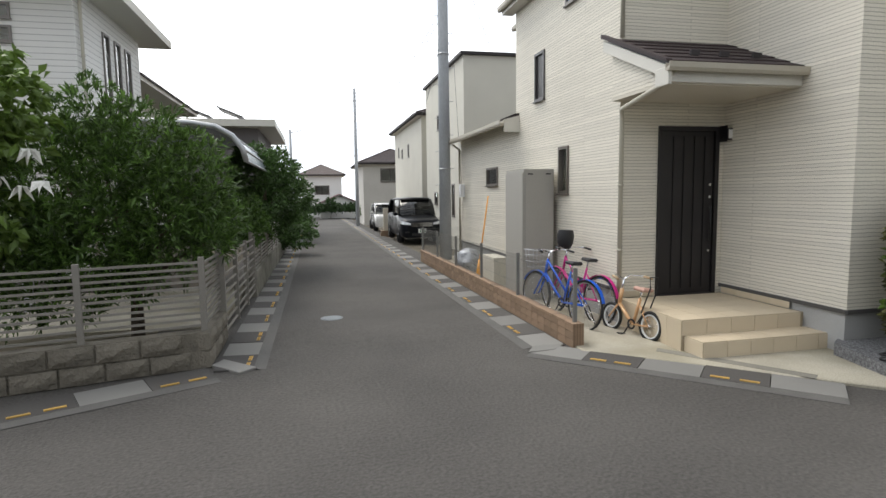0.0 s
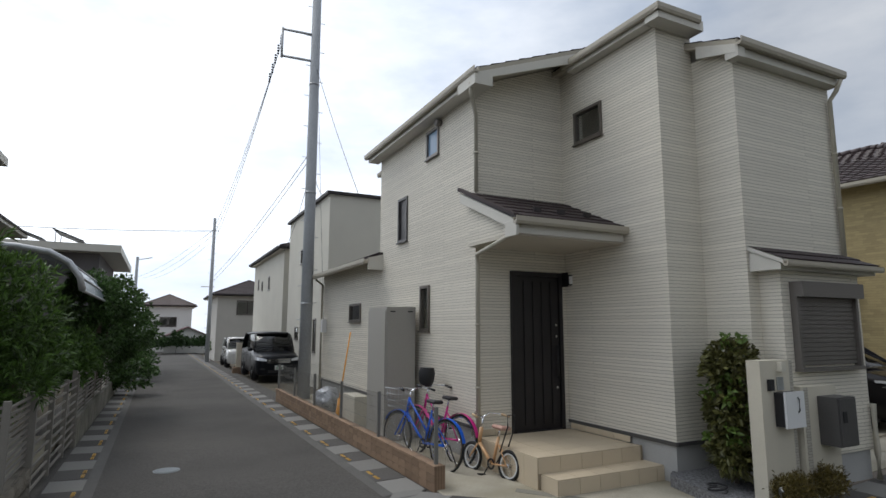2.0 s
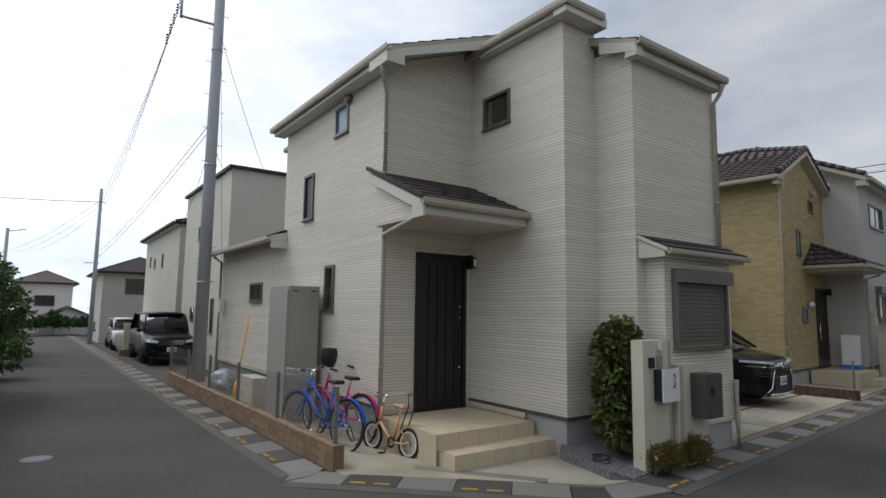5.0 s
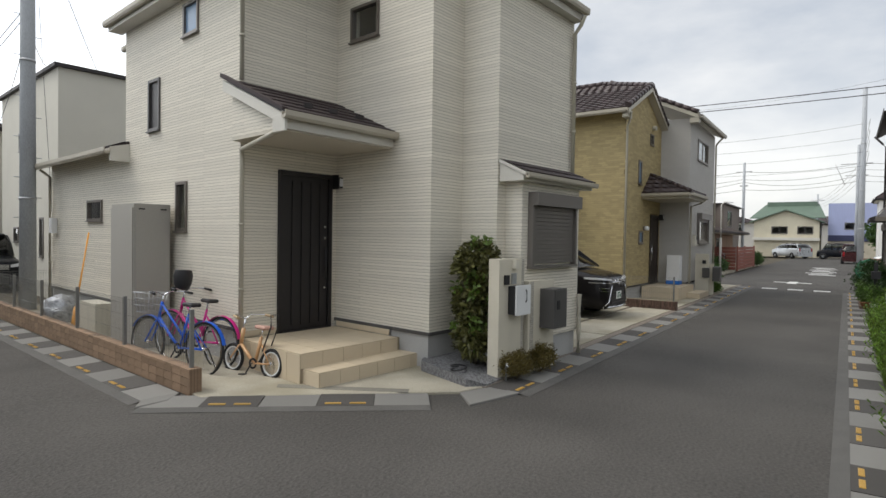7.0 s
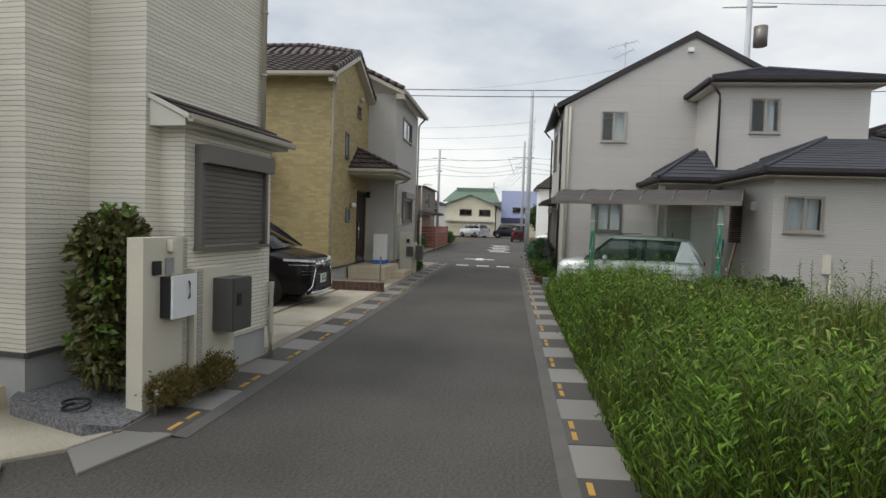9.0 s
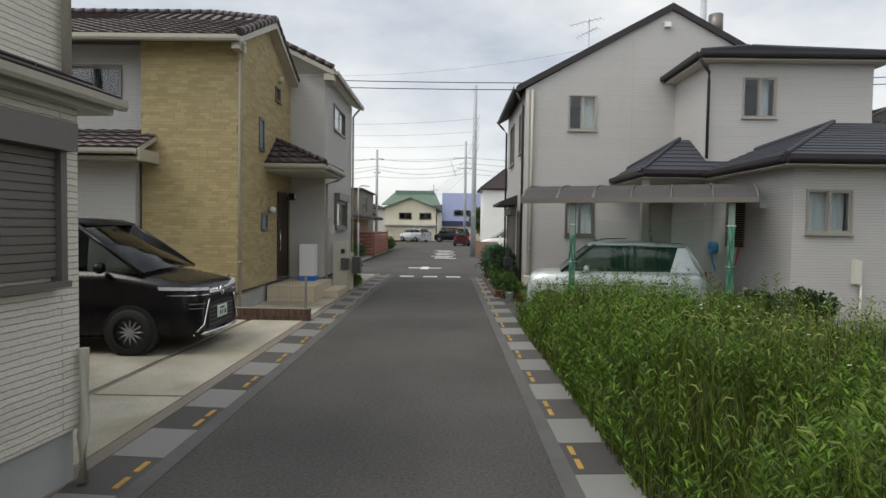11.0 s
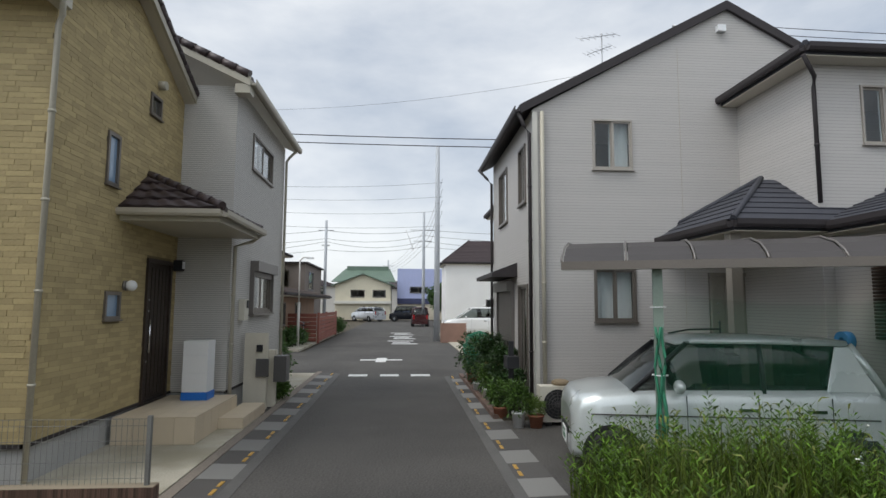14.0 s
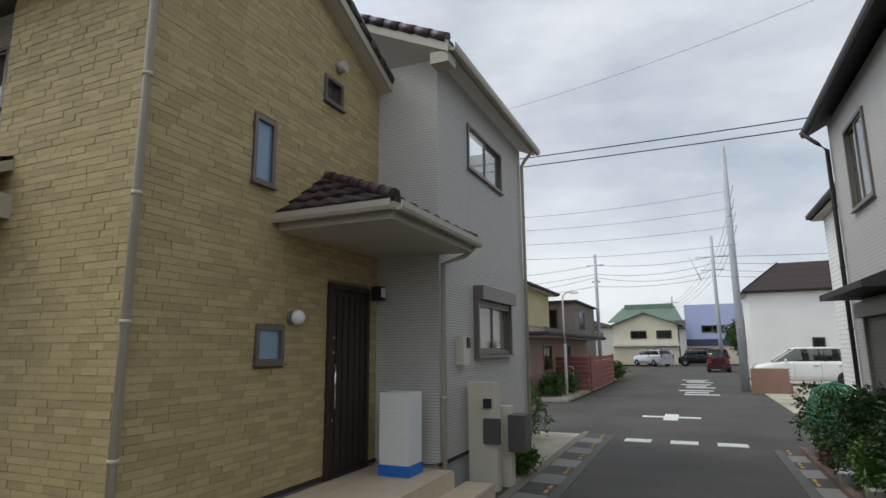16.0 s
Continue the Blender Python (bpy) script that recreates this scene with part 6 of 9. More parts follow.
def rough_block(w, h, d, seed):
    rng = random.Random(seed)
    bm = bmesh.new()
    nx, nz = 5, 3
    grid = [[bm.verts.new((0.006 + (w - 0.012) * i / nx, -(0.0 if i in (0, nx) or j in (0, nz) else rng.uniform(0.008, 0.035)), 0.005 + (h - 0.01) * j / nz)) for i in range(nx + 1)] for j in range(nz + 1)]
    back = [[bm.verts.new((v.co.x, d, v.co.z)) for v in (grid[0][0], grid[0][-1])], [bm.verts.new((v.co.x, d, v.co.z)) for v in (grid[-1][0], grid[-1][-1])]]
    for j in range(nz):
        for i in range(nx):
            bm.faces.new((grid[j][i], grid[j][i + 1], grid[j + 1][i + 1], grid[j + 1][i]))
    bm.faces.new([*grid[0][::-1], back[0][0], back[0][1]])
    bm.faces.new([*grid[-1], back[1][1], back[1][0]])
    bm.faces.new([g[0] for g in grid] + [back[1][0], back[0][0]])
    bm.faces.new([g[-1] for g in grid][::-1] + [back[0][1], back[1][1]])
    bmesh.ops.recalc_face_normals(bm, faces=bm.faces)
    me = bpy.data.meshes.new("stone_block")
    bm.to_mesh(me)
    bm.free()
    me.materials.append(STONE_BLOCK)
    return me


BLOCKS = [rough_block(0.39, 0.19, 0.12, k) for k in range(6)]
WS, WE = Vector((-8.0, 5.55)), Vector((-1.16, 7.32))
dw = (WE - WS).normalized()
angw = math.degrees(math.atan2(dw.y, dw.x))
n = int((WE - WS).length / 0.4)
for i in range(n):
    for j in range(2):
        p = WS + dw * (0.4 * (i + (0.0 if j else 0.2)))
        o = new("stone_block", random.choice(BLOCKS))
        o.parent = stone
        o.matrix_local = pose(p.x, p.y, 0.0 + 0.2 * j, 0, 0, angw)
for i in range(3):
    for j in range(2):
        o = new("stone_block", random.choice(BLOCKS))
        o.parent = stone
        o.matrix_local = pose(-1.16, 7.3 + 0.4 * i, 0.2 * j, 0, 0, 90)
bm = bmesh.new()
q = WS + Vector((-dw.y, dw.x)) * 0.02
prism(bm, [(WS.x, WS.y + 0.03, -0.1), (WE.x - 0.02, WE.y + 0.02, -0.1), (-1.2, 8.5, -0.1), (-1.3, 8.5, -0.1), (-1.3, 7.5, -0.1), (WS.x, WS.y + 0.14, -0.1)], (0, 0, 0.495))
part("wall_core", bm, STONE_BLOCK, stone)


FENCE_ALU = surface("grey_fence_aluminium", (0.25, 0.235, 0.21), rough=0.5, metal=0.2, var=0.08, bump=0.02)


def slat_fence(name, label, a, b, z0, z1, slats, panels, mat=None, kinds="fence", slope=0.0):
    """A fence of level slats between posts."""
    a, b = Vector(a), Vector(b)
    d = (b - a)
    ln = d.length
    d.normalize()
    ang = math.degrees(math.atan2(d.y, d.x))
    f = local_thing(name, label, "fence")
    mat = mat or FENCE_ALU
    pw = ln / panels
    post = bmesh.new()
    box(post, -0.03, 0.03, -0.03, 0.03, 0, z1 - z0 + 0.03)
    soften(post, 0.005)
    pm = bpy.data.meshes.new("post")
    post.to_mesh(pm)
    post.free()
    pm.materials.append(mat)
    sl = bmesh.new()
    box(sl, 0.03, pw - 0.03, -0.012, 0.012, 0, 0.024)
    soften(sl, 0.004)
    sm = bpy.data.meshes.new("slat")
    sl.to_mesh(sm)
    sl.free()
    sm.materials.append(mat)
    for i in range(panels + 1):
        p = a + d * (pw * i)
        o = new("post", pm)
        o.parent = f
        o.matrix_local = pose(p.x, p.y, z0 + slope * pw * i, 0, 0, ang)
        if i < panels:
            for k in range(slats):
                s = new("slat", sm)
                s.parent = f
                s.matrix_local = pose(p.x, p.y, z0 + 0.05 + (z1 - z0 - 0.09) * k / (slats - 1) + slope * pw * i, 0, -math.degrees(math.atan(slope)), ang)
    return f


slat_fence("slat_fence", "grey-beige aluminium fence of level slats on the stone wall", (WS.x + 0.1, WS.y + 0.1), (-1.22, 7.4), 0.4, 1.18, 11, 6)
slat_fence("slat_fence", "short return of the grey-beige slat fence", (-1.22, 7.4), (-1.22, 8.5), 0.4, 1.16, 11, 1)
gate = slat_fence("sliding_gate", "folding slat gate across the parking entrance", (-1.18, 8.5), (-1.16, 12.0), 0.05, 1.12, 9, 3, slope=-0.011)
fence_far = slat_fence("slat_fence", "grey-beige slat fence running along the street", (-1.2, 12.0), (-1.2, 27.0), 0.35, 1.15, 10, 9, slope=-0.011)
low = local_thing("retaining_wall", "low mossy concrete retaining wall under the fence", "wall", kind="structure")
bm = bmesh.new()
for i in range(15):
    y = 12.0 + i
    prism(bm, [(-1.28, y + 0.005, fall(y) - 0.1), (-1.12, y + 0.005, fall(y) - 0.1), (-1.12, y + 0.005, fall(y) + 0.48), (-1.28, y + 0.005, fall(y) + 0.48)], (0, 0.99, -0.011))
part("wall_panel", bm, surface("mossy_concrete", (0.22, 0.21, 0.18), rough=0.95, var=0.3, scale=2, fine=50, stain=(0.08, 0.08, 0.05), stain_at=0.55), low)
# white parked thing behind the fence: pale garden paving
bm = bmesh.new()
box(bm, -6.0, -1.4, 9.4, 13.0, -0.15, 0.02)
o = part("garden_paving", bm, CONCRETE)
o.matrix_world = S1
structure(o, "pale concrete parking space behind the fence", "pavement")

# house behind the shrub
hd = local_thing("white_board_house", "white board-sided house with tall windows and wide eaves", "house")
bm = bmesh.new()
tall = [(14.25 + k * 0.72, 14.65 + k * 0.72, 2.6, 5.3) for k in range(3)]
wall_mesh(bm, "x", -4.2, 1, 12.85, 16.85, 0.3, 5.75, tall)
wall_mesh(bm, "y", 12.85, -1, -11.0, -4.2, 0.3, 5.75, [(-5.9, -5.22, 5.1, 5.38), (-5.9, -5.22, 4.68, 4.98)])
wall_mesh(bm, "y", 16.85, 1, -11, -4.2, 0.3, 5.75)
part("wall", bm, SIDING_D, hd)
for t_ in tall:
    window(hd, "x", -4.2, 1, *t_, GREY_ALU, curtain=None)
    bm = bmesh.new()
    slab_box(bm, "x", -4.2, 1, t_[0], t_[1], 3.9, 4.0, 0, 0.04)
    part("transom", bm, BRONZE, hd)
window(hd, "y", 12.85, -1, -5.9, -5.22, 5.1, 5.38, GREY_ALU)
window(hd, "y", 12.85, -1, -5.9, -5.22, 4.68, 4.98, GREY_ALU)
bm = bmesh.new()
box(bm, -11.5, -3.57, 12.2, 17.4, 5.75, 5.79)
part("soffit", bm, TRIM_CREAM, hd)
bm = bmesh.new()
for x0, x1, y0, y1 in ((-3.63, -3.55, 12.1, 17.45), (-11.5, -3.63, 12.1, 12.2), (-11.5, -3.63, 17.37, 17.45)):
    box(bm, x0, x1, y0, y1, 5.74, 5.93)
part("fascia", bm, TRIM_CREAM, hd)
bm = bmesh.new()
prism(bm, [(-3.6, 12.15, 5.93), (-3.6, 17.4, 5.93), (-7.0, 14.8, 6.9)], (0, 0, -0.05))
prism(bm, [(-11.4, 12.15, 5.93), (-3.6, 12.15, 5.93), (-7.0, 14.8, 6.9)], (0, 0, -0.05))
part("roof", bm, ROOF_DARK, hd)
pipe(hd, [(-4.1, 13.0, 5.7), (-4.14, 13.0, 5.6), (-4.14, 13.0, 0.2)], TRIM_CREAM)
bm = bmesh.new()
wall_mesh(bm, "x", -5.3, 1, 16.85, 24.6, 0.2, 4.95, [(17.6, 19.4, 3.2, 4.6)])
part("wall", bm, STUCCO_WHITE, hd)
bm = bmesh.new()
box(bm, -11, -4.35, 17.4, 24.9, 4.95, 5.12)
part("soffit", bm, TRIM_CREAM, hd)
bm = bmesh.new()
prism(bm, [(-4.3, 17.4, 5.12), (-4.3, 24.9, 5.12), (-7.5, 24.9, 6.1), (-7.5, 17.4, 6.1)], (0, 0, -0.06))
part("roof", bm, ROOF_DARK, hd)
bm = bmesh.new()
box(bm, -5.2, -4.45, 17.3, 23.5, 2.4, 3.92)
part("balcony", bm, surface("brown_balcony_board", (0.11, 0.09, 0.08), rough=0.7, var=0.2, stretch=(1, 1, 14), scale=3), hd)
bm = bmesh.new()
tube(bm, [(-4.5, 17.3, 4.12), (-4.5, 23.5, 4.12)], 0.025, 8)
for k in range(8):
    tube(bm, [(-4.5, 17.4 + 0.87 * k, 3.9), (-4.5, 17.4 + 0.87 * k, 4.12)], 0.012, 6)
part("balcony_rail", bm, STEEL, hd)

# arched parking roof on the west side
cp = local_thing("parking_roof", "arched parking roof with smoky ribbed panels", "carport")
PANEL_W = surface("smoky_polycarbonate", (0.3, 0.35, 0.4), rough=0.25, var=0.1, bump=0.02)
prof = [(-1.05, 2.42), (-1.1, 2.62), (-1.25, 2.83), (-1.5, 2.97), (-1.9, 3.03), (-2.6, 3.05), (-3.6, 3.0), (-4.6, 2.9)]
bm = bmesh.new()
for (x0, z0), (x1, z1) in zip(prof, prof[1:]):
    prism(bm, [(x0, 10.6, z0), (x1, 10.6, z1), (x1, 10.6, z1 - 0.012), (x0, 10.6, z0 - 0.012)], (0, 5.0, 0))
part("roof_panel", bm, PANEL_W, cp)
for y in (10.6, 15.55):
    bm = bmesh.new()
    tube(bm, [(x, y, z) for x, z in prof], 0.045, 8)
    part("arch", bm, STEEL, cp)
for k in range(4):
    bm = bmesh.new()
    x, z = prof[k][0], prof[k][1]
    tube(bm, [(x, 10.6, z), (x, 15.6, z)], 0.022, 6)
    part("purlin", bm, STEEL, cp)
for y in (11.2, 15.0):
    bm = bmesh.new()
    box(bm, -4.66, -4.54, y, y + 0.12, -0.2, 2.95)
    part("post", bm, STEEL, cp)

# low tiled wall with mesh fence in front of the corner house
lw = local_thing("tiled_wall", "low brown tiled wall with weathered face", "wall", kind="structure")
bm = bmesh.new()
for i in range(10):
    y = 6.95 + i
    z = fall(y)
    box(bm, RX + 0.012, RX + 0.13, y, y + 1.0, z - 0.2, 0.27 + z * 0.6)
part("wall_core", bm, GROUT, lw)
tile_bm = bmesh.new()
box(tile_bm, -0.012, 0.0, 0.003, 0.217, 0.003, 0.094)
tile_me = bpy.data.meshes.new("wall_tile")
tile_bm.to_mesh(tile_me)
tile_bm.free()
tile_me.materials.append(BROWN_TILE)
for i in range(45):
    for j in range(3):
        y = 6.95 + 0.22 * i
        o = new("wall_tile", tile_me)
        o.parent = lw
        o.matrix_local = pose(RX + 0.012 + random.uniform(-0.001, 0.001), y, 0.005 + 0.097 * j + fall(y) * 0.8)
rib_bm = bmesh.new()
box(rib_bm, 0.001, 0.011, -0.01, 0.0, 0.0, 0.3)
rib_me = bpy.data.meshes.new("rib_tile")
rib_bm.to_mesh(rib_me)
rib_bm.free()
rib_me.materials.append(BROWN_TILE)
for i in range(11):
    o = new("rib_tile", rib_me)
    o.parent = lw
    o.matrix_local = pose(RX + 0.0125 * i, 6.95, 0.0)
bm = bmesh.new()
for i in range(10):
    y = 6.95 + i
    box(bm, RX - 0.005, RX + 0.135, y, y + 1.0, 0.27 + fall(y) * 0.6, 0.3 + fall(y) * 0.6)
part("coping", bm, BROWN_TILE, lw)


FENCE_WIRE = surface("dull_fence_wire", (0.2, 0.2, 0.19), rough=0.6, metal=0.2, bump=0)


def mesh_fence(parent_name, label, a, b, z0, z1, local=True, step=0.05, slope=0.0, posts=5, mat=None):
    a, b = Vector(a), Vector(b)
    d = b - a
    ln = d.length
    d.normalize()
    f = local_thing(parent_name, label, "fence") if local else thing(parent_name, label, "fence")
    mat = mat or FENCE_WIRE
    bm = bmesh.new()
    n = int(ln / step)
    for i in range(n + 1):
        p = a + d * (step * i)
        s = slope * step * i
        for u, w in (((0.0026), 0.0), ):
            box(bm, p.x - 0.0015, p.x + 0.0015, p.y - 0.0015, p.y + 0.0015, z0 + s, z1 + s)
    tagged(part("wire_mesh", bm, mat, f), kind="stuff")
    for z in (z0 + 0.05, z0 + (z1 - z0) * 0.33, z0 + (z1 - z0) * 0.66, z1 - 0.06, z1):
        bm = bmesh.new()
        tube(bm, [(a.x, a.y, z), (b.x, b.y, z + slope * ln)], 0.0025, 5)
        part("rail", bm, mat, f)
    for k in range(posts):
        p = a.lerp(b, k / (posts - 1))
        s = slope * ln * k / (posts - 1)
        bm = bmesh.new()
        box(bm, p.x - 0.022, p.x + 0.022, p.y - 0.018, p.y + 0.018, z0 - 0.02 + s, z1 + 0.03 + s)
        part("post", bm, mat, f, bevel=0.004)
    return f


mesh_fence("mesh_fence", "silver wire mesh fence on the low tiled wall", (RX + 0.07, 7.05), (RX + 0.07, 16.85), 0.28, 0.92, slope=-0.006, posts=6)
mesh_fence("mesh_fence", "silver wire mesh fence closing the yard", (RX + 0.07, 16.9), (4.2, 16.95), 0.15, 0.85, posts=2)

# tall grey storage locker
lk = local_thing("storage_locker", "tall grey steel outdoor storage locker", "locker")
bm = bmesh.new()
box(bm, 3.42, 3.95, 9.82, 10.72, 0.0, 2.24)
part("body", bm, LOCKER_GREY, lk, bevel=0.012)
bm = bmesh.new()
box(bm, 3.4, 3.42, 9.84, 10.7, 0.06, 2.18)
part("door", bm, LOCKER_GREY, lk, bevel=0.006)
bm = bmesh.new()
box(bm, 3.44, 3.93, 9.805, 9.822, 0.05, 2.2)
part("side_panel", bm, LOCKER_GREY, lk, bevel=0.006)
for x in (3.48, 3.8):
    bm = bmesh.new()
    box(bm, x, x + 0.09, 9.8, 9.806, 2.15, 2.17)
    part("vent", bm, BLACK_PLASTIC, lk)


def ac_unit(name_label, at, turn, mat=None, local=False):
    u = thing("air_conditioner", name_label, "air conditioner", at=at, turn=turn)
    bm = bmesh.new()
    box(bm, -0.38, 0.38, 0.0, 0.28, 0.06, 0.62)
    body = part("casing", bm, mat or CREAM_PLASTIC, u, bevel=0.015)
    bm = bmesh.new()
    disc(bm, (-0.1, -0.002, 0.34), (0, 1, 0), 0.23, 0.01, 28)
    part("fan_opening", bm, BLACK_PLASTIC, u)
    for r in (0.05, 0.1, 0.15, 0.2, 0.235):
        bm = bmesh.new()
        disc(bm, (-0.1, -0.012, 0.34), (0, 1, 0), r, 0.008, 28, hole=r - 0.008)
        part("grille_ring", bm, DARK_GREY, u)
    for k in range(6):
        bm = bmesh.new()
        a = math.pi * k / 6
        tube(bm, [(-0.1 + 0.235 * math.cos(a), -0.01, 0.34 + 0.235 * math.sin(a)), (-0.1 - 0.235 * math.cos(a), -0.01, 0.34 - 0.235 * math.sin(a))], 0.004, 5)
        part("grille_bar", bm, DARK_GREY, u)
    for x in (-0.3, 0.22):
        bm = bmesh.new()
        box(bm, x, x + 0.1, 0.0, 0.28, 0.0, 0.06)
        part("foot", bm, BLACK_PLASTIC, u)
    return u


p = S1 @ Vector((3.62, 11.6, 0.0))
ac_unit("cream outdoor air conditioner beside the house wall", (p.x, p.y, -0.02), TURN1 + 90)
# broom, bags
br = local_thing("broom", "long orange-handled broom leaning on the wall", "broom")
ORANGE = surface("orange_handle", (0.7, 0.32, 0.05), rough=0.5)
bm = bmesh.new()
tube(bm, [(3.35, 12.25, 0.42), (3.75, 12.9, 1.78)], 0.016, 8)
part("handle", bm, ORANGE, br)
bm = bmesh.new()
tube(bm, [(3.35, 12.25, 0.46), (3.27, 12.12, 0.02)], 0.03, 8, 0.055)
part("head", bm, ORANGE, br)
SACK = surface("silver_sack", (0.42, 0.44, 0.47), rough=0.3, metal=0.4, var=0.25, scale=9, fine=20, bump=0.9, depth=0.03)
for x, y, r in ((3.5, 13.7, 0.3), (3.62, 14.25, 0.27)):
    sk = local_thing("rubbish_sack", "crumpled silver-grey plastic sack behind the fence", "bag", group="sacks behind the fence")
    bm = bmesh.new()
    bmesh.ops.create_icosphere(bm, subdivisions=3, radius=r, matrix=pose(x, y, 0.24))
    for v in bm.verts:
        v.co += (v.co - Vector((x, y, 0.24))).normalized() * (0.09 * noise.noise(v.co * 7)) 
        v.co.z = max(-0.12, v.co.z)
    part("sack", bm, SACK, sk, smooth=True)


# ---- bicycles ----
def wheel(parent, c, r, tyre=0.016, spokes=16, rim_mat=None):
    """A spoked wheel in the plane y = c.y, under a bicycle."""
    bm = bmesh.new()
    c = Vector(c)
    n, m = 32, 7
    ring = [[bm.verts.new(c + Vector(((r + tyre * math.cos(b)) * math.cos(a), tyre * math.sin(b), (r + tyre * math.cos(b)) * math.sin(a)))) for b in (2 * math.pi * j / m for j in range(m))] for a in (2 * math.pi * k / n for k in range(n))]
    for k in range(n):
        for j in range(m):
            bm.faces.new((ring[k][j], ring[(k + 1) % n][j], ring[(k + 1) % n][(j + 1) % m], ring[k][(j + 1) % m])).smooth = True
    w = part("wheel", bm, RUBBER, parent)
    bm = bmesh.new()
    disc(bm, c - Vector((0, 0.009, 0)), (0, 1, 0), r - tyre * 0.6, 0.018, 28, hole=r - tyre - 0.014)
    part("rim", bm, rim_mat or CHROME, w)
    bm = bmesh.new()
    for k in range(spokes):
        a = 2 * math.pi * k / spokes
        s = 0.02 if k % 2 else -0.02
        tube(bm, [c + Vector((0.02 * math.cos(a + 1.2), s, 0.02 * math.sin(a + 1.2))), c + Vector(((r - 0.02) * math.cos(a), 0, (r - 0.02) * math.sin(a)))], 0.0016, 4)
    tube(bm, [c + Vector((0, -0.04, 0)), c + Vector((0, 0.04, 0))], 0.02, 8)
    tagged(part("spokes", bm, CHROME, w), kind="stuff")
    return w


def bicycle(label, at, turn, r, base, frame_mat, mud=None, basket=False, lean=6.0, bar_mat=None, child_seat=False, small=False):
    """A city bicycle: front wheel at +x, wheelbase base."""
    b = new("bicycle")
    b.matrix_world = pose(*at, 0, 0, turn) @ pose(0, 0, 0, lean, 0, 0)
    tagged(b, label, "bicycle", "bicycles beside the house")
    hub_r, hub_f = Vector((0, 0, r)), Vector((base, 0, r))
    bb = Vector((base * 0.42, 0, r * 0.92 if not small else r * 0.85))
    seat_t = Vector((base * 0.3, 0, r + (0.42 if not small else 0.31)))
    head_t, head_b = Vector((base * 0.78, 0, r + (0.52 if not small else 0.36))), Vector((base * 0.82, 0, r + (0.34 if not small else 0.2)))
    wheel(b, hub_r, r, 0.017 if not small else 0.022, rim_mat=CHROME if not small else WHITE_PLASTIC)
    wheel(b, hub_f, r, 0.017 if not small else 0.022, rim_mat=CHROME if not small else WHITE_PLASTIC)
    bm = bmesh.new()
    tr = 0.018 if not small else 0.024
    low1 = bb.lerp(seat_t, 0.35)
    tube(bm, [head_b, head_b.lerp(bb, 0.6) + Vector((0, 0, -0.02)), bb], tr, 8)
    if not small:
        tube(bm, [head_t, head_t.lerp(low1, 0.6), low1], tr * 0.9, 8)
    tube(bm, [bb, seat_t], tr * 0.9, 8)
    tube(bm, [head_t + Vector((0, 0, 0.03)), head_b], tr * 1.1, 8)
    for s in (-0.045, 0.045):
        tube(bm, [bb + Vector((0, s * 0.6, 0)), hub_r + Vector((0, s, 0))], 0.011, 6)
        tube(bm, [seat_t + Vector((0, 0, -0.08)), hub_r + Vector((0, s, 0))], 0.009, 6)
        tube(bm, [head_b + Vector((0, s * 0.7, -0.02)), hub_f + Vector((0, s, 0))], 0.012, 6)
    part("frame", bm, frame_mat, b)
    bm = bmesh.new()
    s0 = seat_t + Vector((-0.02, 0, 0.1))
    prism(bm, [s0 + Vector(q) for q in ((-0.12, -0.09, 0), (0.02, -0.05, 0), (0.15, -0.02, 0), (0.15, 0.02, 0), (0.02, 0.05, 0), (-0.12, 0.09, 0))], (0, 0, 0.05))
    part("saddle", bm, BLACK_PLASTIC if not small else surface("pink_saddle", (0.5, 0.3, 0.24), rough=0.6), b, bevel=0.018)
    bm = bmesh.new()
    tube(bm, [seat_t, s0 + Vector((0, 0, 0.02))], 0.013, 8)
    part("seat_post", bm, CHROME, b)
    bm = bmesh.new()
    stem = head_t + Vector((-0.02, 0, 0.12 if not small else 0.16))
    tube(bm, [head_t, stem], 0.013, 8)
    for s in (-1, 1):
        tube(bm, [stem, stem + Vector((0.03, s * 0.12, 0.05)), stem + Vector((-0.06, s * 0.25, 0.05)), stem + Vector((-0.18, s * 0.28, 0.03))], 0.011, 7)
    part("handlebar", bm, CHROME, b)
    for s in (-1, 1):
        bm = bmesh.new()
        tube(bm, [stem + Vector((-0.08, s * 0.257, 0.05)), stem + Vector((-0.2, s * 0.285, 0.03))], 0.017, 7)
        part("grip", bm, BLACK_PLASTIC if not small else surface("tan_grip", (0.45, 0.33, 0.2), rough=0.7), b)
    bm = bmesh.new()
    disc(bm, bb + Vector((0, 0.03, 0)), (0, 1, 0), 0.07, 0.006, 18, hole=0.045)
    for s in (-1, 1):
        tube(bm, [bb, bb + Vector((0, s * 0.06, 0)), bb + Vector((0.08 * s, s * 0.07, -0.14 * s))], 0.009, 6)
    part("crank", bm, BLACK_PLASTIC, b)
    for s in (-1, 1):
        bm = bmesh.new()
        q = bb + Vector((0.08 * s, s * 0.11, -0.14 * s))
        box(bm, q.x - 0.04, q.x + 0.04, q.y - 0.04, q.y + 0.04, q.z - 0.01, q.z + 0.01)
        part("pedal", bm, BLACK_PLASTIC, b)
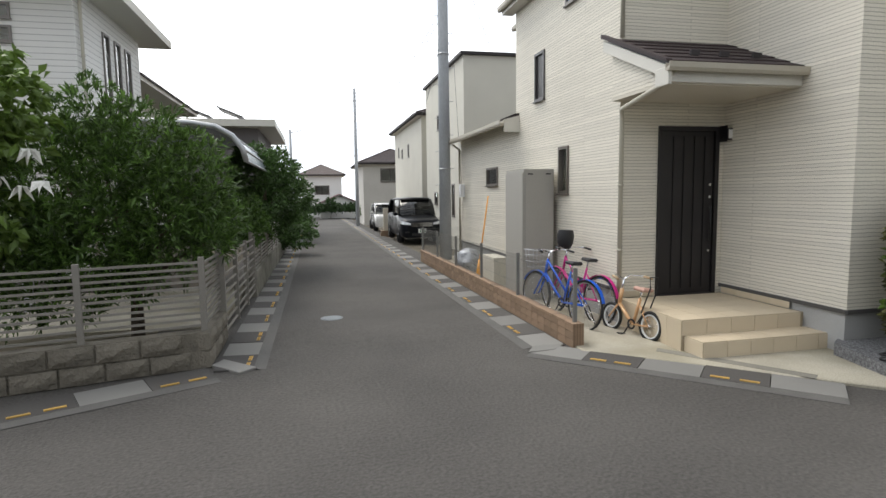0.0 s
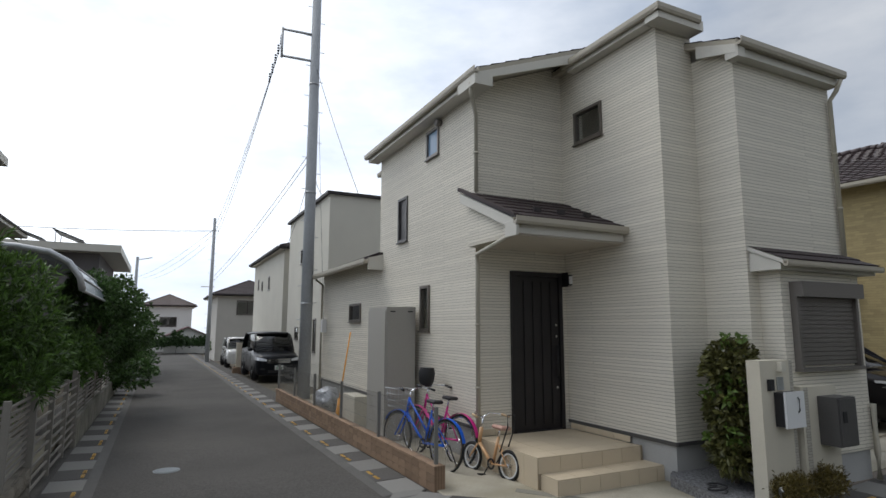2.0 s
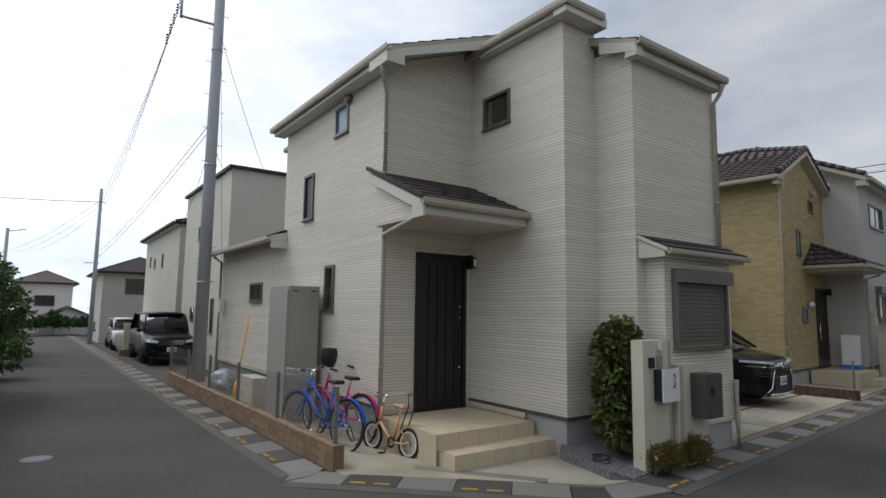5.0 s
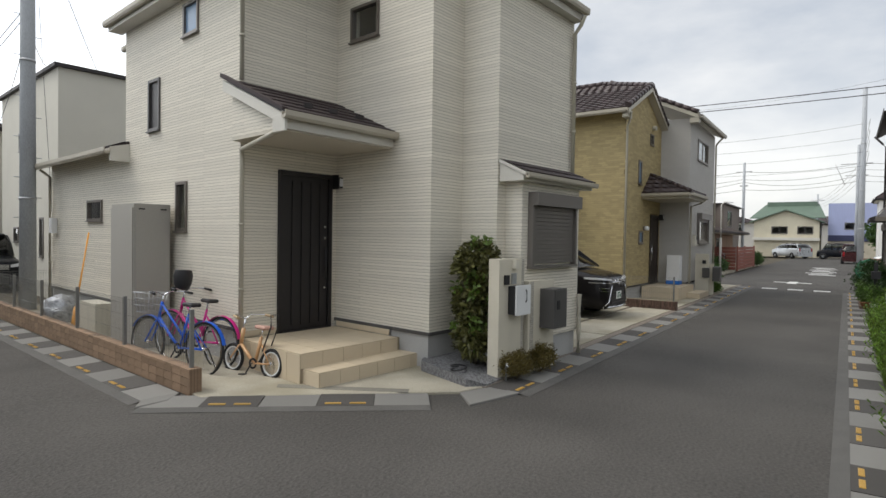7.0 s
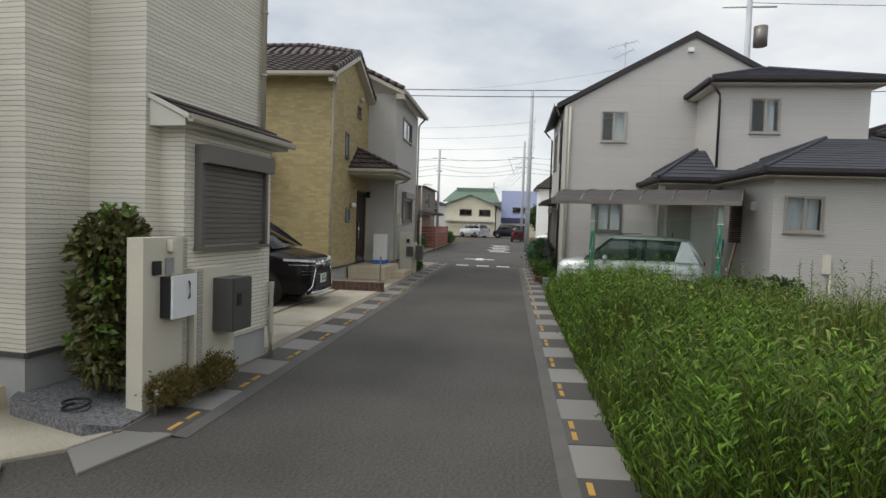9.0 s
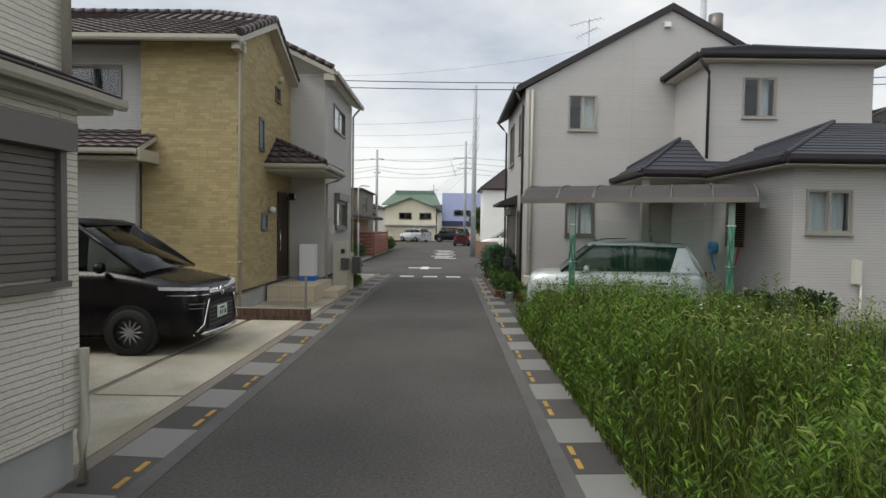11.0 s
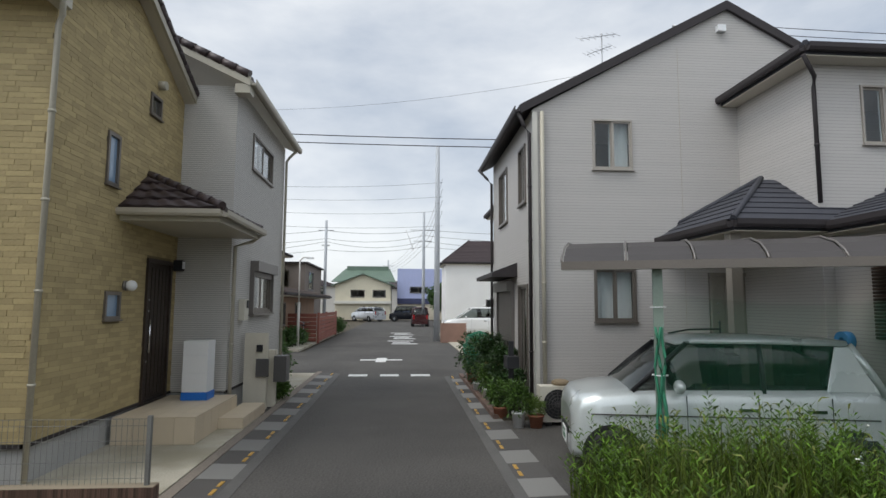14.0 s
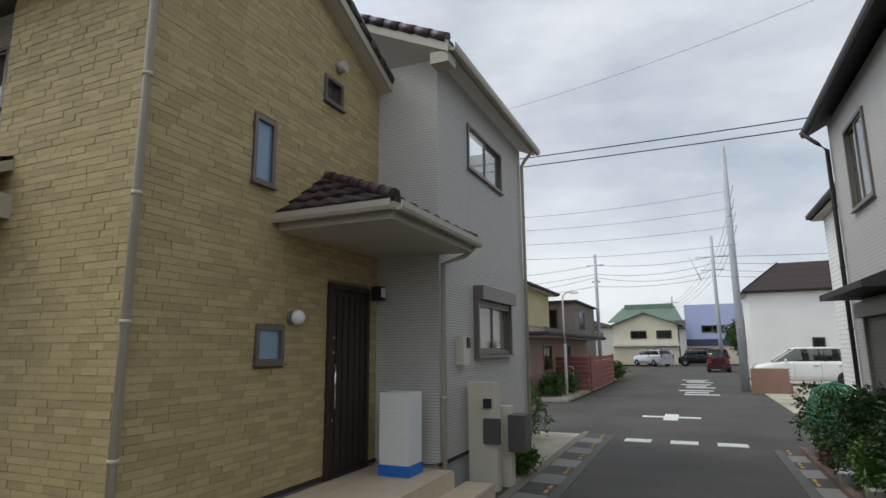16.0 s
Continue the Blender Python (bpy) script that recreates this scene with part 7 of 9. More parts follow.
    if mud:
        for hub, a0, a1 in ((hub_r, 0.15, 2.9), (hub_f, 0.5, 2.5)):
            bm = bmesh.new()
            rows = []
            for k in range(15):
                a = a0 + (a1 - a0) * k / 14
                d = Vector((math.cos(a), 0, math.sin(a)))
                rows.append([bm.verts.new(hub + d * (r + 0.035 - 0.008 * abs(s)) + Vector((0, 0.028 * s, 0))) for s in (-1, -0.5, 0.5, 1)])
            for p0, p1 in zip(rows, rows[1:]):
                for k in range(3):
                    bm.faces.new((p0[k], p0[k + 1], p1[k + 1], p1[k])).smooth = True
            part("mudguard", bm, mud, b)
    bm = bmesh.new()
    tube(bm, [hub_r + Vector((0, -0.06, 0)), hub_r + Vector((-0.03, -0.2, -r + 0.01))], 0.008, 6)
    part("kickstand", bm, BLACK_PLASTIC, b)
    if basket:
        bm = bmesh.new()
        c = head_t + Vector((0.24, 0, 0.02))
        for z, k in ((-0.14, 0.75), (-0.05, 0.85), (0.04, 0.93), (0.12, 1.0)):
            pts = [c + Vector((x * k, y * k, z)) for x, y in ((-0.15, -0.18), (0.15, -0.17), (0.15, 0.17), (-0.15, 0.18), (-0.15, -0.18))]
            for p0, p1 in zip(pts, pts[1:]):
                tube(bm, [p0, p1], 0.0035 if z < 0.1 else 0.006, 5)
        for k in range(18):
            a = 2 * math.pi * k / 18
            x, y = 0.15 * max(-1, min(1, 1.3 * math.cos(a))), 0.175 * max(-1, min(1, 1.3 * math.sin(a)))
            tube(bm, [c + Vector((x * 0.75, y * 0.75, -0.14)), c + Vector((x, y, 0.12))], 0.0025, 4)
        part("basket", bm, STEEL if not child_seat else BLACK_PLASTIC, b)
    if child_seat:
        bm = bmesh.new()
        c = stem + Vector((0.06, 0, 0.1))
        n = 12
        rings = []
        for z, k in ((-0.08, 0.6), (0.0, 0.9), (0.12, 1.0), (0.2, 0.85)):
            rings.append([bm.verts.new(c + Vector((0.13 * k * math.cos(2 * math.pi * j / n), 0.13 * k * math.sin(2 * math.pi * j / n), z))) for j in range(n)])
        for r0, r1 in zip(rings, rings[1:]):
            for j in range(n):
                bm.faces.new((r0[j], r0[(j + 1) % n], r1[(j + 1) % n], r1[j])).smooth = True
        bm.faces.new(rings[0][::-1])
        part("bag", bm, BLACK_PLASTIC, b, "black front bag over the basket")
    if small:
        bm = bmesh.new()
        q = seat_t
        tube(bm, [q + Vector((-0.1, -0.06, -0.16)), q + Vector((-0.22, -0.06, 0.16)), q + Vector((-0.2, -0.06, 0.3)), q + Vector((-0.2, 0.06, 0.3)), q + Vector((-0.22, 0.06, 0.16)), q + Vector((-0.1, 0.06, -0.16))], 0.009, 6)
        part("backrest_hoop", bm, BLACK_PLASTIC, b)
    return b


BLUE_PAINT = surface("blue_bike_paint", (0.004, 0.11, 0.62), rough=0.4, var=0.1, spec=0.3, coat=0.15, bump=0)
PINK_PAINT = surface("pink_bike_paint", (0.55, 0.02, 0.22), rough=0.4, var=0.1, spec=0.3, coat=0.15, bump=0)
TAN_PAINT = surface("peach_bike_paint", (0.62, 0.36, 0.18), rough=0.35, var=0.08, coat=0.4, bump=0)
p = S1 @ Vector((3.48, 7.75, 0.0))
bicycle("bright blue city bicycle with wire front basket", p, TURN1 + 104, 0.33, 1.1, BLUE_PAINT, BLUE_PAINT, basket=True, lean=4)
p = S1 @ Vector((3.8, 7.95, 0.0))
bicycle("pink and silver bicycle with black front bag", p, TURN1 + 101, 0.34, 1.08, PINK_PAINT, PINK_PAINT, child_seat=True, lean=4)
p = S1 @ Vector((3.97, 6.98, 0.02))
bicycle("small peach-coloured kick-along bicycle with white rims", p, TURN1 + 101, 0.17, 0.7, TAN_PAINT, small=True, lean=5)

# gateposts of the corner house
gp = local_thing("gatepost", "cream rendered gatepost with doorbell and white letterbox", "gatepost")
bm = bmesh.new()
box(bm, 5.42, 5.92, 4.5, 4.66, -0.05, 1.54)
part("pier", bm, GATEPOST, gp, bevel=0.008)
GTILE = siding("small_stone_tile", (0.5, 0.47, 0.4), (0.42, 0.4, 0.34), (0.25, 0.23, 0.2), 0.1, 0.03, mortar=0.003)
bm = bmesh.new()
box(bm, 5.92, 5.99, 4.505, 4.655, -0.05, 1.53)
part("tile_edge", bm, GTILE, gp)
bm = bmesh.new()
box(bm, 5.62, 5.9, 4.4, 4.497, 0.84, 1.2)
lb = part("letterbox", bm, BLACK_PLASTIC, gp, bevel=0.01)
bm = bmesh.new()
box(bm, 5.63, 5.95, 4.372, 4.398, 0.83, 1.21)
part("letterbox_front", bm, WHITE_PLASTIC, lb, bevel=0.005)
bm = bmesh.new()
tube(bm, [(5.83, 4.37, 1.15), (5.83, 4.355, 1.13), (5.83, 4.355, 1.01), (5.83, 4.37, 0.99)], 0.007, 6)
part("letterbox_pull", bm, BLACK_PLASTIC, lb)
bm = bmesh.new()
box(bm, 5.52, 5.6, 4.465, 4.498, 1.22, 1.34)
part("intercom", bm, BLACK_PLASTIC, gp, bevel=0.006)
bm = bmesh.new()
box(bm, 5.68, 5.78, 4.48, 4.498, 1.22, 1.36)
part("name_plate", bm, STEEL, gp)
bm = bmesh.new()
box(bm, 5.7, 5.78, 4.44, 4.498, 1.42, 1.52)
part("lamp", bm, CREAM_PLASTIC, gp, bevel=0.01)
bm = bmesh.new()
box(bm, 6.06, 6.72, 4.6, 4.76, -0.05, 1.24)
gp.matrix_world = S1 @ pose(0.4, 0.34, 0)
gp2 = local_thing("gate_pier", "lower cream gate pier with dark parcel box", "gatepost")
part("pier", bm, GATEPOST, gp2, bevel=0.008)
bm = bmesh.new()
box(bm, 6.1, 6.18, 4.597, 4.61, -0.04, 1.23)
part("tile_edge", bm, GTILE, gp2)
bm = bmesh.new()
box(bm, 6.34, 6.68, 4.38, 4.596, 0.6, 1.13)
pb = part("parcel_box", bm, DARK_GREY, gp2, "dark grey steel parcel box", bevel=0.01)
bm = bmesh.new()
box(bm, 6.355, 6.665, 4.368, 4.379, 0.615, 1.115)
part("parcel_door", bm, DARK_GREY, pb, bevel=0.004)
bm = bmesh.new()
box(bm, 6.4, 6.47, 4.36, 4.368, 0.86, 0.98)
part("dial_lock", bm, BLACK_PLASTIC, pb)
bm = bmesh.new()
tube(bm, [(8.1, 4.93, 0.95), (8.1, 4.93, 0.45), (8.04, 4.9, 0.36), (8.04, 4.9, 0.05)], 0.035, 10)
o = part("drain_pipe", bm, TRIM_CREAM, house)
gp2.matrix_world = S1 @ pose(0.38, 0.2, 0)
# tap standpipe and hose by the shrub
tp = local_thing("garden_tap", "small grey tap standpipe beside the gatepost", "tap")
bm = bmesh.new()
tube(bm, [(5.86, 4.74, 0.04), (5.86, 4.74, 0.24), (5.82, 4.7, 0.26), (5.8, 4.67, 0.23)], 0.014, 8)
part("standpipe", bm, STEEL, tp)
hs = local_thing("garden_hose", "coil of black hose at the foot of the wall", "hose")
bm = bmesh.new()
pts = [(5.62 + 0.11 * math.cos(a), 5.3 + 0.09 * math.sin(a), 0.06 + 0.004 * k) for k, a in ((k, 0.5 * k) for k in range(34))]
tube(bm, pts, 0.011, 6)
part("coil", bm, BLACK_PLASTIC, hs)

# ---- vehicles ----
TYRE = RUBBER
ALLOY = surface("alloy_rim", (0.4, 0.4, 0.41), rough=0.35, metal=0.6, bump=0)
SILVER_CAP = surface("silver_wheel_cover", (0.5, 0.52, 0.53), rough=0.35, metal=0.6, bump=0)
LENS = glass("headlamp_lens", (0.9, 0.92, 0.95), 0.03)
LAMP_RED = surface("red_tail_lamp", (0.35, 0.01, 0.015), rough=0.15, coat=0.8, bump=0)
PLATE = surface("number_plate", (0.75, 0.76, 0.74), rough=0.5, bump=0)
PLATE_INK = surface("plate_bars", (0.05, 0.18, 0.1), rough=0.6, bump=0)
SEAT = surface("dark_car_seat", (0.05, 0.05, 0.05), rough=0.9)


def car_wheel(parent, x, y, r, side, mat, spokes=10):
    bm = bmesh.new()
    prof = [(r * 0.66, -0.09), (r * 0.94, -0.095), (r, -0.06), (r, 0.06), (r * 0.94, 0.095), (r * 0.66, 0.09)]
    n = 26
    rings = [[bm.verts.new((x + q * math.cos(2 * math.pi * k / n), y + w, r + q * math.sin(2 * math.pi * k / n))) for k in range(n)] for q, w in prof]
    for a, b in zip(rings, rings[1:]):
        for k in range(n):
            bm.faces.new((a[k], a[(k + 1) % n], b[(k + 1) % n], b[k])).smooth = True
    w = part("wheel", bm, TYRE, parent)
    bm = bmesh.new()
    disc(bm, (x, y - 0.06 * side, r), (0, side, 0), r * 0.66, 0.1, 26, hole=r * 0.6)
    disc(bm, (x, y - 0.03 * side, r), (0, side, 0), r * 0.16, 0.1, 14)
    for k in range(spokes):
        a = 2 * math.pi * k / spokes
        c, s = math.cos(a), math.sin(a)
        p, q = Vector((x + c * r * 0.12, y + 0.055 * side, r + s * r * 0.12)), Vector((x + c * r * 0.62, y + 0.035 * side, r + s * r * 0.62))
        tube(bm, [p, q], 0.022 if spokes < 9 else 0.013, 6)
    part("rim", bm, mat, w)
    bm = bmesh.new()
    disc(bm, (x, y - 0.07 * side, r), (0, side, 0), r * 0.6, 0.03, 20)
    part("brake_disc", bm, DARK_GREY, w)
    return w


def loft(bm, stations, smooth=True):
    """Skin over rings of (x, [(y, z), ...]) half sections, mirrored about y = 0."""
    rings = []
    for x, half in stations:
        pts = [(x, y, z) for y, z in half] + [(x, -y, z) for y, z in reversed(half) if abs(y) > 1e-6]
        rings.append([bm.verts.new(p) for p in pts])
    for a, b in zip(rings, rings[1:]):
        n = len(a)
        for k in range(n):
            try:
                f = bm.faces.new((a[k], a[(k + 1) % n], b[(k + 1) % n], b[k]))
                f.smooth = smooth
            except ValueError:
                pass
    for r in (rings[0], rings[-1]):
        bm.faces.new(r)
    bmesh.ops.recalc_face_normals(bm, faces=bm.faces)


def car(name, label, at, turn, L, W, H, paint, wheel_r, axles, nose, cabin, alloy=None, detail=True, spokes=10, pillar_mat=None):
    """nose: stations (x, bonnet height, half width) of the lower body from the front (x = 0) back; cabin: (x front glass foot, x roof front, x roof rear, x rear glass foot)."""
    c = new(name)
    c.matrix_world = pose(*at, 0, 0, turn)
    tagged(c, label, "car")
    hw, belt = W / 2, nose[-1][1]
    st = []
    for x, z, w in nose:
        st.append((x, [(0, 0.22), (w * 0.9, 0.22), (w * 0.985, 0.3), (w, 0.52), (w * 0.99, z - 0.16 if z > 0.62 else z - 0.08), (w * 0.94, z - 0.02), (w * 0.72, z + 0.012), (0, z + 0.03)]))
    bm = bmesh.new()
    loft(bm, st)
    # wheel arches cut by dark liners
    body = part("body", bm, paint, c)
    for ax in axles:
        for s in (-1, 1):
            bm = bmesh.new()
            disc(bm, (ax, s * (hw - 0.2), wheel_r + 0.01), (0, s, 0), wheel_r + 0.05, 0.2, 28)
            part("wheel_arch", bm, BLACK_PLASTIC, body)
            car_wheel(c, ax, s * (hw - 0.045), wheel_r, s, alloy or SILVER_CAP, spokes)
    x0, x1, x2, x3 = cabin
    rw = hw * 0.82
    top = H
    # glasshouse skin, roof and pillars
    bm = bmesh.new()
    def sec(x, zt, wt):
        return (x, [(0, belt - 0.02), (hw * 0.93, belt - 0.02), (wt + (hw * 0.93 - wt) * 0.12, belt + (zt - belt) * 0.86), (wt * 0.93, zt - 0.01), (0, zt + 0.02)])
    loft(bm, [(x0, [(0, belt), (hw * 0.9, belt - 0.01), (hw * 0.9, belt), (hw * 0.88, belt + 0.004), (0, belt + 0.03)]), sec(x1, top - 0.05, rw), sec((x1 + x2) / 2, top - 0.03, rw), sec(x2, top - 0.06, rw * 0.97), (x3, [(0, belt - 0.02), (hw * 0.91, belt - 0.02), (hw * 0.9, belt), (hw * 0.86, belt + 0.03), (0, belt + 0.05)])])
    part("glasshouse", bm, GLASS_DARK, c, "dark glazing").visible_shadow = False
    bm = bmesh.new()
    box(bm, x1 + 0.1, x2, -hw * 0.7, hw * 0.7, belt - 0.3, belt + 0.1)
    for sx in (x1 + 0.45, (x1 + x2) / 2 + 0.4):
        for sy in (-0.36, 0.36):
            box(bm, sx, sx + 0.14, sy - 0.22, sy + 0.22, belt - 0.1, belt + 0.38)
            box(bm, sx, sx + 0.1, sy - 0.12, sy + 0.12, belt + 0.4, belt + 0.58)
    part("seats", bm, SEAT, c, bevel=0.04)
    bm = bmesh.new()
    loft(bm, [(x1 - 0.1, [(0, top - 0.09), (rw * 0.9, top - 0.1), (rw * 0.86, top - 0.07), (0, top - 0.05)]), (x1 + 0.1, [(0, top - 0.07), (rw * 0.985, top - 0.08), (rw * 0.9, top - 0.015), (0, top)]), ((x1 + x2) / 2, [(0, top - 0.07), (rw, top - 0.08), (rw * 0.92, top - 0.005), (0, top + 0.01)]), (x2 + 0.02, [(0, top - 0.09), (rw * 0.97, top - 0.1), (rw * 0.88, top - 0.04), (0, top - 0.02)])])
    part("roof", bm, paint, c)
    for s in (-1, 1):
        for xa, xb, wd, m_ in ((x0 + 0.02, x1, 0.045, pillar_mat or paint), ((x1 + x2) / 2 - 0.08, (x1 + x2) / 2 - 0.08, 0.05, BLACK_PLASTIC), (x3 - 0.02, x2, 0.08, paint)):
            bm = bmesh.new()
            a, b = Vector((xa, s * hw * 0.925, belt - 0.01)), Vector((xb, s * rw * 0.985, top - 0.08))
            tube(bm, [a, a.lerp(b, 0.5) + Vector((0, s * 0.02, 0.01)), b], wd * 0.6, 6)
            part("pillar", bm, m_, c)
        bm = bmesh.new()
        bmesh.ops.create_uvsphere(bm, u_segments=12, v_segments=8, radius=0.1, matrix=pose(x0 + 0.5, s * (hw + 0.06), belt + 0.06) @ Matrix.Diagonal((0.6, 1.1, 0.75, 1)))
        part("mirror", bm, paint, c, smooth=True)
        for k in (0.42, 0.68):
            bm = bmesh.new()
            xx = x0 + (x3 - x0) * k
            box(bm, xx, xx + 0.2, s * (hw - 0.004), s * (hw + 0.022), belt - 0.2, belt - 0.165)
            part("door_handle", bm, paint if not detail else CHROME, c, bevel=0.008)
        for k in (0.22, 0.5, 0.78):
            bm = bmesh.new()
            xx = x0 + (x3 - x0) * k
            box(bm, xx, xx + 0.006, s * (hw - 0.012), s * (hw + 0.0015), 0.32, belt - 0.04)
            part("door_gap", bm, BLACK_PLASTIC, c)
        bm = bmesh.new()
        box(bm, nose[-1][0] - 0.03, nose[-1][0] + 0.012, s * (hw * 0.93 - 0.1) - 0.07, s * (hw * 0.93 - 0.1) + 0.07, belt - 0.32, belt + 0.05)
        part("tail_lamp", bm, LAMP_RED, c, bevel=0.015)
    return c, body


# dark people carrier on the driveway, nose to the street
BLACK_PAINT = surface("black_car_paint", (0.006, 0.005, 0.006), rough=0.28, var=0.05, spec=0.2, coat=0.18, bump=0)
nose_v = [(0.0, 0.72, 0.6), (0.04, 0.86, 0.72), (0.16, 0.93, 0.81), (0.45, 0.99, 0.845), (0.95, 1.08, 0.85), (1.2, 1.12, 0.85), (4.5, 1.14, 0.85), (4.68, 1.1, 0.82)]
voxy, vb = car("people_carrier", "black people carrier with chrome front trim on the driveway", (12.98, 5.0, 0.05), 90, 4.7, 1.7, 1.82, BLACK_PAINT, 0.305, (0.86, 3.7), nose_v, (0.72, 1.7, 4.25, 4.6), ALLOY, spokes=12)
for s in (-1, 1):
    bm = bmesh.new()
    tube(bm, [(-0.02, s * 0.44, 0.72), (-0.02, s * 0.5, 0.6), (-0.012, s * 0.58, 0.38), (0.03, s * 0.72, 0.3)], 0.016, 6)
    part("trim_strip", bm, CHROME, voxy)


def front_x(y, z):
    """How far back the nose lies at half-width y and height z."""
    pts = ((0.0, 0.0), (0.6, 0.0), (0.72, 0.04), (0.81, 0.16), (0.845, 0.45), (0.86, 0.8))
    y = abs(y)
    for (ya, xa), (yb, xb) in zip(pts, pts[1:]):
        if y <= yb:
            return xa + (xb - xa) * (y - ya) / (yb - ya) + max(0.0, z - 0.74) * 0.28
    return pts[-1][1]


def nose_strip(name, y0, y1, zlo, zhi, mat, parent, label=""):
    """A trim or lamp strip that follows the nose from half-width y0 to y1; zlo, zhi: heights at both ends."""
    bm = bmesh.new()
    rows, n = [], 10
    for i in range(n + 1):
        f = i / n
        y = y0 + (y1 - y0) * f
        lo, hi = zlo[0] + (zlo[1] - zlo[0]) * f, zhi[0] + (zhi[1] - zhi[0]) * f
        out = 0.012 * (1 if y > 0 else -1) * min(1.0, abs(y) / 0.7)
        rows.append([bm.verts.new((front_x(y, z) + d, y + out, z)) for d, z in ((-0.022, lo), (-0.022, hi), (0.03, hi), (0.03, lo))])
    for a, b in zip(rows, rows[1:]):
        for k in range(4):
            bm.faces.new((a[k], a[(k + 1) % 4], b[(k + 1) % 4], b[k]))
    bm.faces.new(rows[0])
    bm.faces.new(rows[-1][::-1])
    bmesh.ops.recalc_face_normals(bm, faces=bm.faces)
    return part(name, bm, mat, parent, label)


LAMP_WHITE = surface("lamp_reflector", (0.7, 0.72, 0.75), rough=0.2, metal=0.3, coat=0.6, bump=0)
for s in (-1, 1):
    nose_strip("headlamp", s * 0.36, s * 0.84, (0.83, 0.87), (0.87, 0.915), LAMP_WHITE, voxy, "slim white headlamp strip")
    nose_strip("headlamp_trim", s * 0.42, s * 0.83, (0.775, 0.795), (0.786, 0.808), CHROME, voxy)
    nose_strip("fog_trim", s * 0.52, s * 0.78, (0.66, 0.675), (0.672, 0.69), CHROME, voxy)
    nose_strip("fog_trim", s * 0.56, s * 0.77, (0.6, 0.615), (0.61, 0.628), CHROME, voxy)
nose_strip("badge_bar", -0.34, 0.34, (0.82, 0.82), (0.85, 0.85), CHROME, voxy)
for k in range(5):
    bm = bmesh.new()
    box(bm, -0.022, 0.02, -0.4, 0.4, 0.34 + 0.06 * k, 0.355 + 0.06 * k)
    part("grille_bar", bm, CHROME if k == 4 else DARK_GREY, voxy)
bm = bmesh.new()
box(bm, -0.012, 0.06, -0.44, 0.44, 0.3, 0.66)
part("grille", bm, BLACK_PLASTIC, voxy)
bm = bmesh.new()
tube(bm, [(0.1, -0.7, 0.26), (-0.02, -0.5, 0.245), (-0.05, 0, 0.24), (-0.02, 0.5, 0.245), (0.1, 0.7, 0.26)], 0.028, 6)
part("bumper_lip", bm, CHROME, voxy)
bm = bmesh.new()
tube(bm, [(0.0, -0.4, 0.8), (-0.02, 0, 0.79), (0.0, 0.4, 0.8)], 0.018, 6)
disc(bm, (-0.035, 0, 0.8), (1, 0, 0), 0.07, 0.02, 18, hole=0.05)
part("badge_strip", bm, CHROME, voxy)


def plate(parent, x, z, facing=-1, ink=None):
    bm = bmesh.new()
    box(bm, min(x, x + facing * 0.012), max(x, x + facing * 0.012), -0.165, 0.165, z - 0.083, z + 0.083)
    p_ = part("number_plate", bm, PLATE, parent, bevel=0.004)
    bm = bmesh.new()
    xx = x + facing * 0.0145
    for y0, y1, z0, z1 in ((-0.07, 0.09, 0.03, 0.06), (-0.02, 0.02, -0.055, 0.01), (0.05, 0.1, -0.055, 0.01), (-0.13, -0.06, -0.055, 0.01)):
        box(bm, min(xx, xx - facing * 0.004), max(xx, xx - facing * 0.004), y0, y1, z + z0, z + z1)
    part("plate_bars", bm, ink or PLATE_INK, p_)


plate(voxy, -0.022, 0.5)
bm = bmesh.new()
tube(bm, [(1.06, -0.6, 1.15), (1.0, -0.2, 1.14), (1.02, 0.2, 1.14)], 0.008, 5)
part("wiper", bm, BLACK_PLASTIC, voxy)

# silver kei car under the parking roof, nose to the street
SILVER_PAINT = surface("silver_green_paint", (0.55, 0.59, 0.58), rough=0.3, metal=0.3, var=0.05, coat=0.8, bump=0)
nose_k = [(0.0, 0.7, 0.55), (0.04, 0.82, 0.66), (0.12, 0.9, 0.71), (0.35, 0.95, 0.735), (0.75, 0.99, 0.738), (1.0, 1.0, 0.738), (3.2, 1.04, 0.738), (3.36, 0.98, 0.7)]
kei, kb = car("kei_car", "silver-green boxy small car under the parking roof", (16.7, -0.06, 0.0), -100, 3.4, 1.475, 1.58, SILVER_PAINT, 0.275, (0.43, 2.92), nose_k, (0.64, 1.28, 3.0, 3.32), SILVER_CAP, spokes=7, pillar_mat=BLACK_PLASTIC)
for s in (-1, 1):
    bm = bmesh.new()
    bmesh.ops.create_uvsphere(bm, u_segments=16, v_segments=10, radius=0.12, matrix=pose(0.14, s * 0.56, 0.72) @ Matrix.Diagonal((0.6, 0.85, 1.1, 1)))
    part("headlamp", bm, LENS, kei, smooth=True)
    # thin dark bar draws the shade line of the body's side fold
    bm = bmesh.new()
    box(bm, 0.2, 3.2, s * 0.737, s * 0.746, 0.71, 0.725)
    part("crease_shade", bm, DARK_GREY, kei)
for s in (-1, 1):
    bm = bmesh.new()
    prism(bm, [(2.7, s * 0.692, 1.0), (3.28, s * 0.68, 1.0), (3.02, s * 0.615, 1.48), (2.84, s * 0.615, 1.48)], (0, s * 0.018, 0))
    part("quarter_panel", bm, SILVER_PAINT, kei, bevel=0.006)
bm = bmesh.new()
box(bm, -0.01, 0.05, -0.35, 0.35, 0.42, 0.5)
part("grille", bm, BLACK_PLASTIC, kei)
plate(kei, -0.01, 0.36)
bm = bmesh.new()
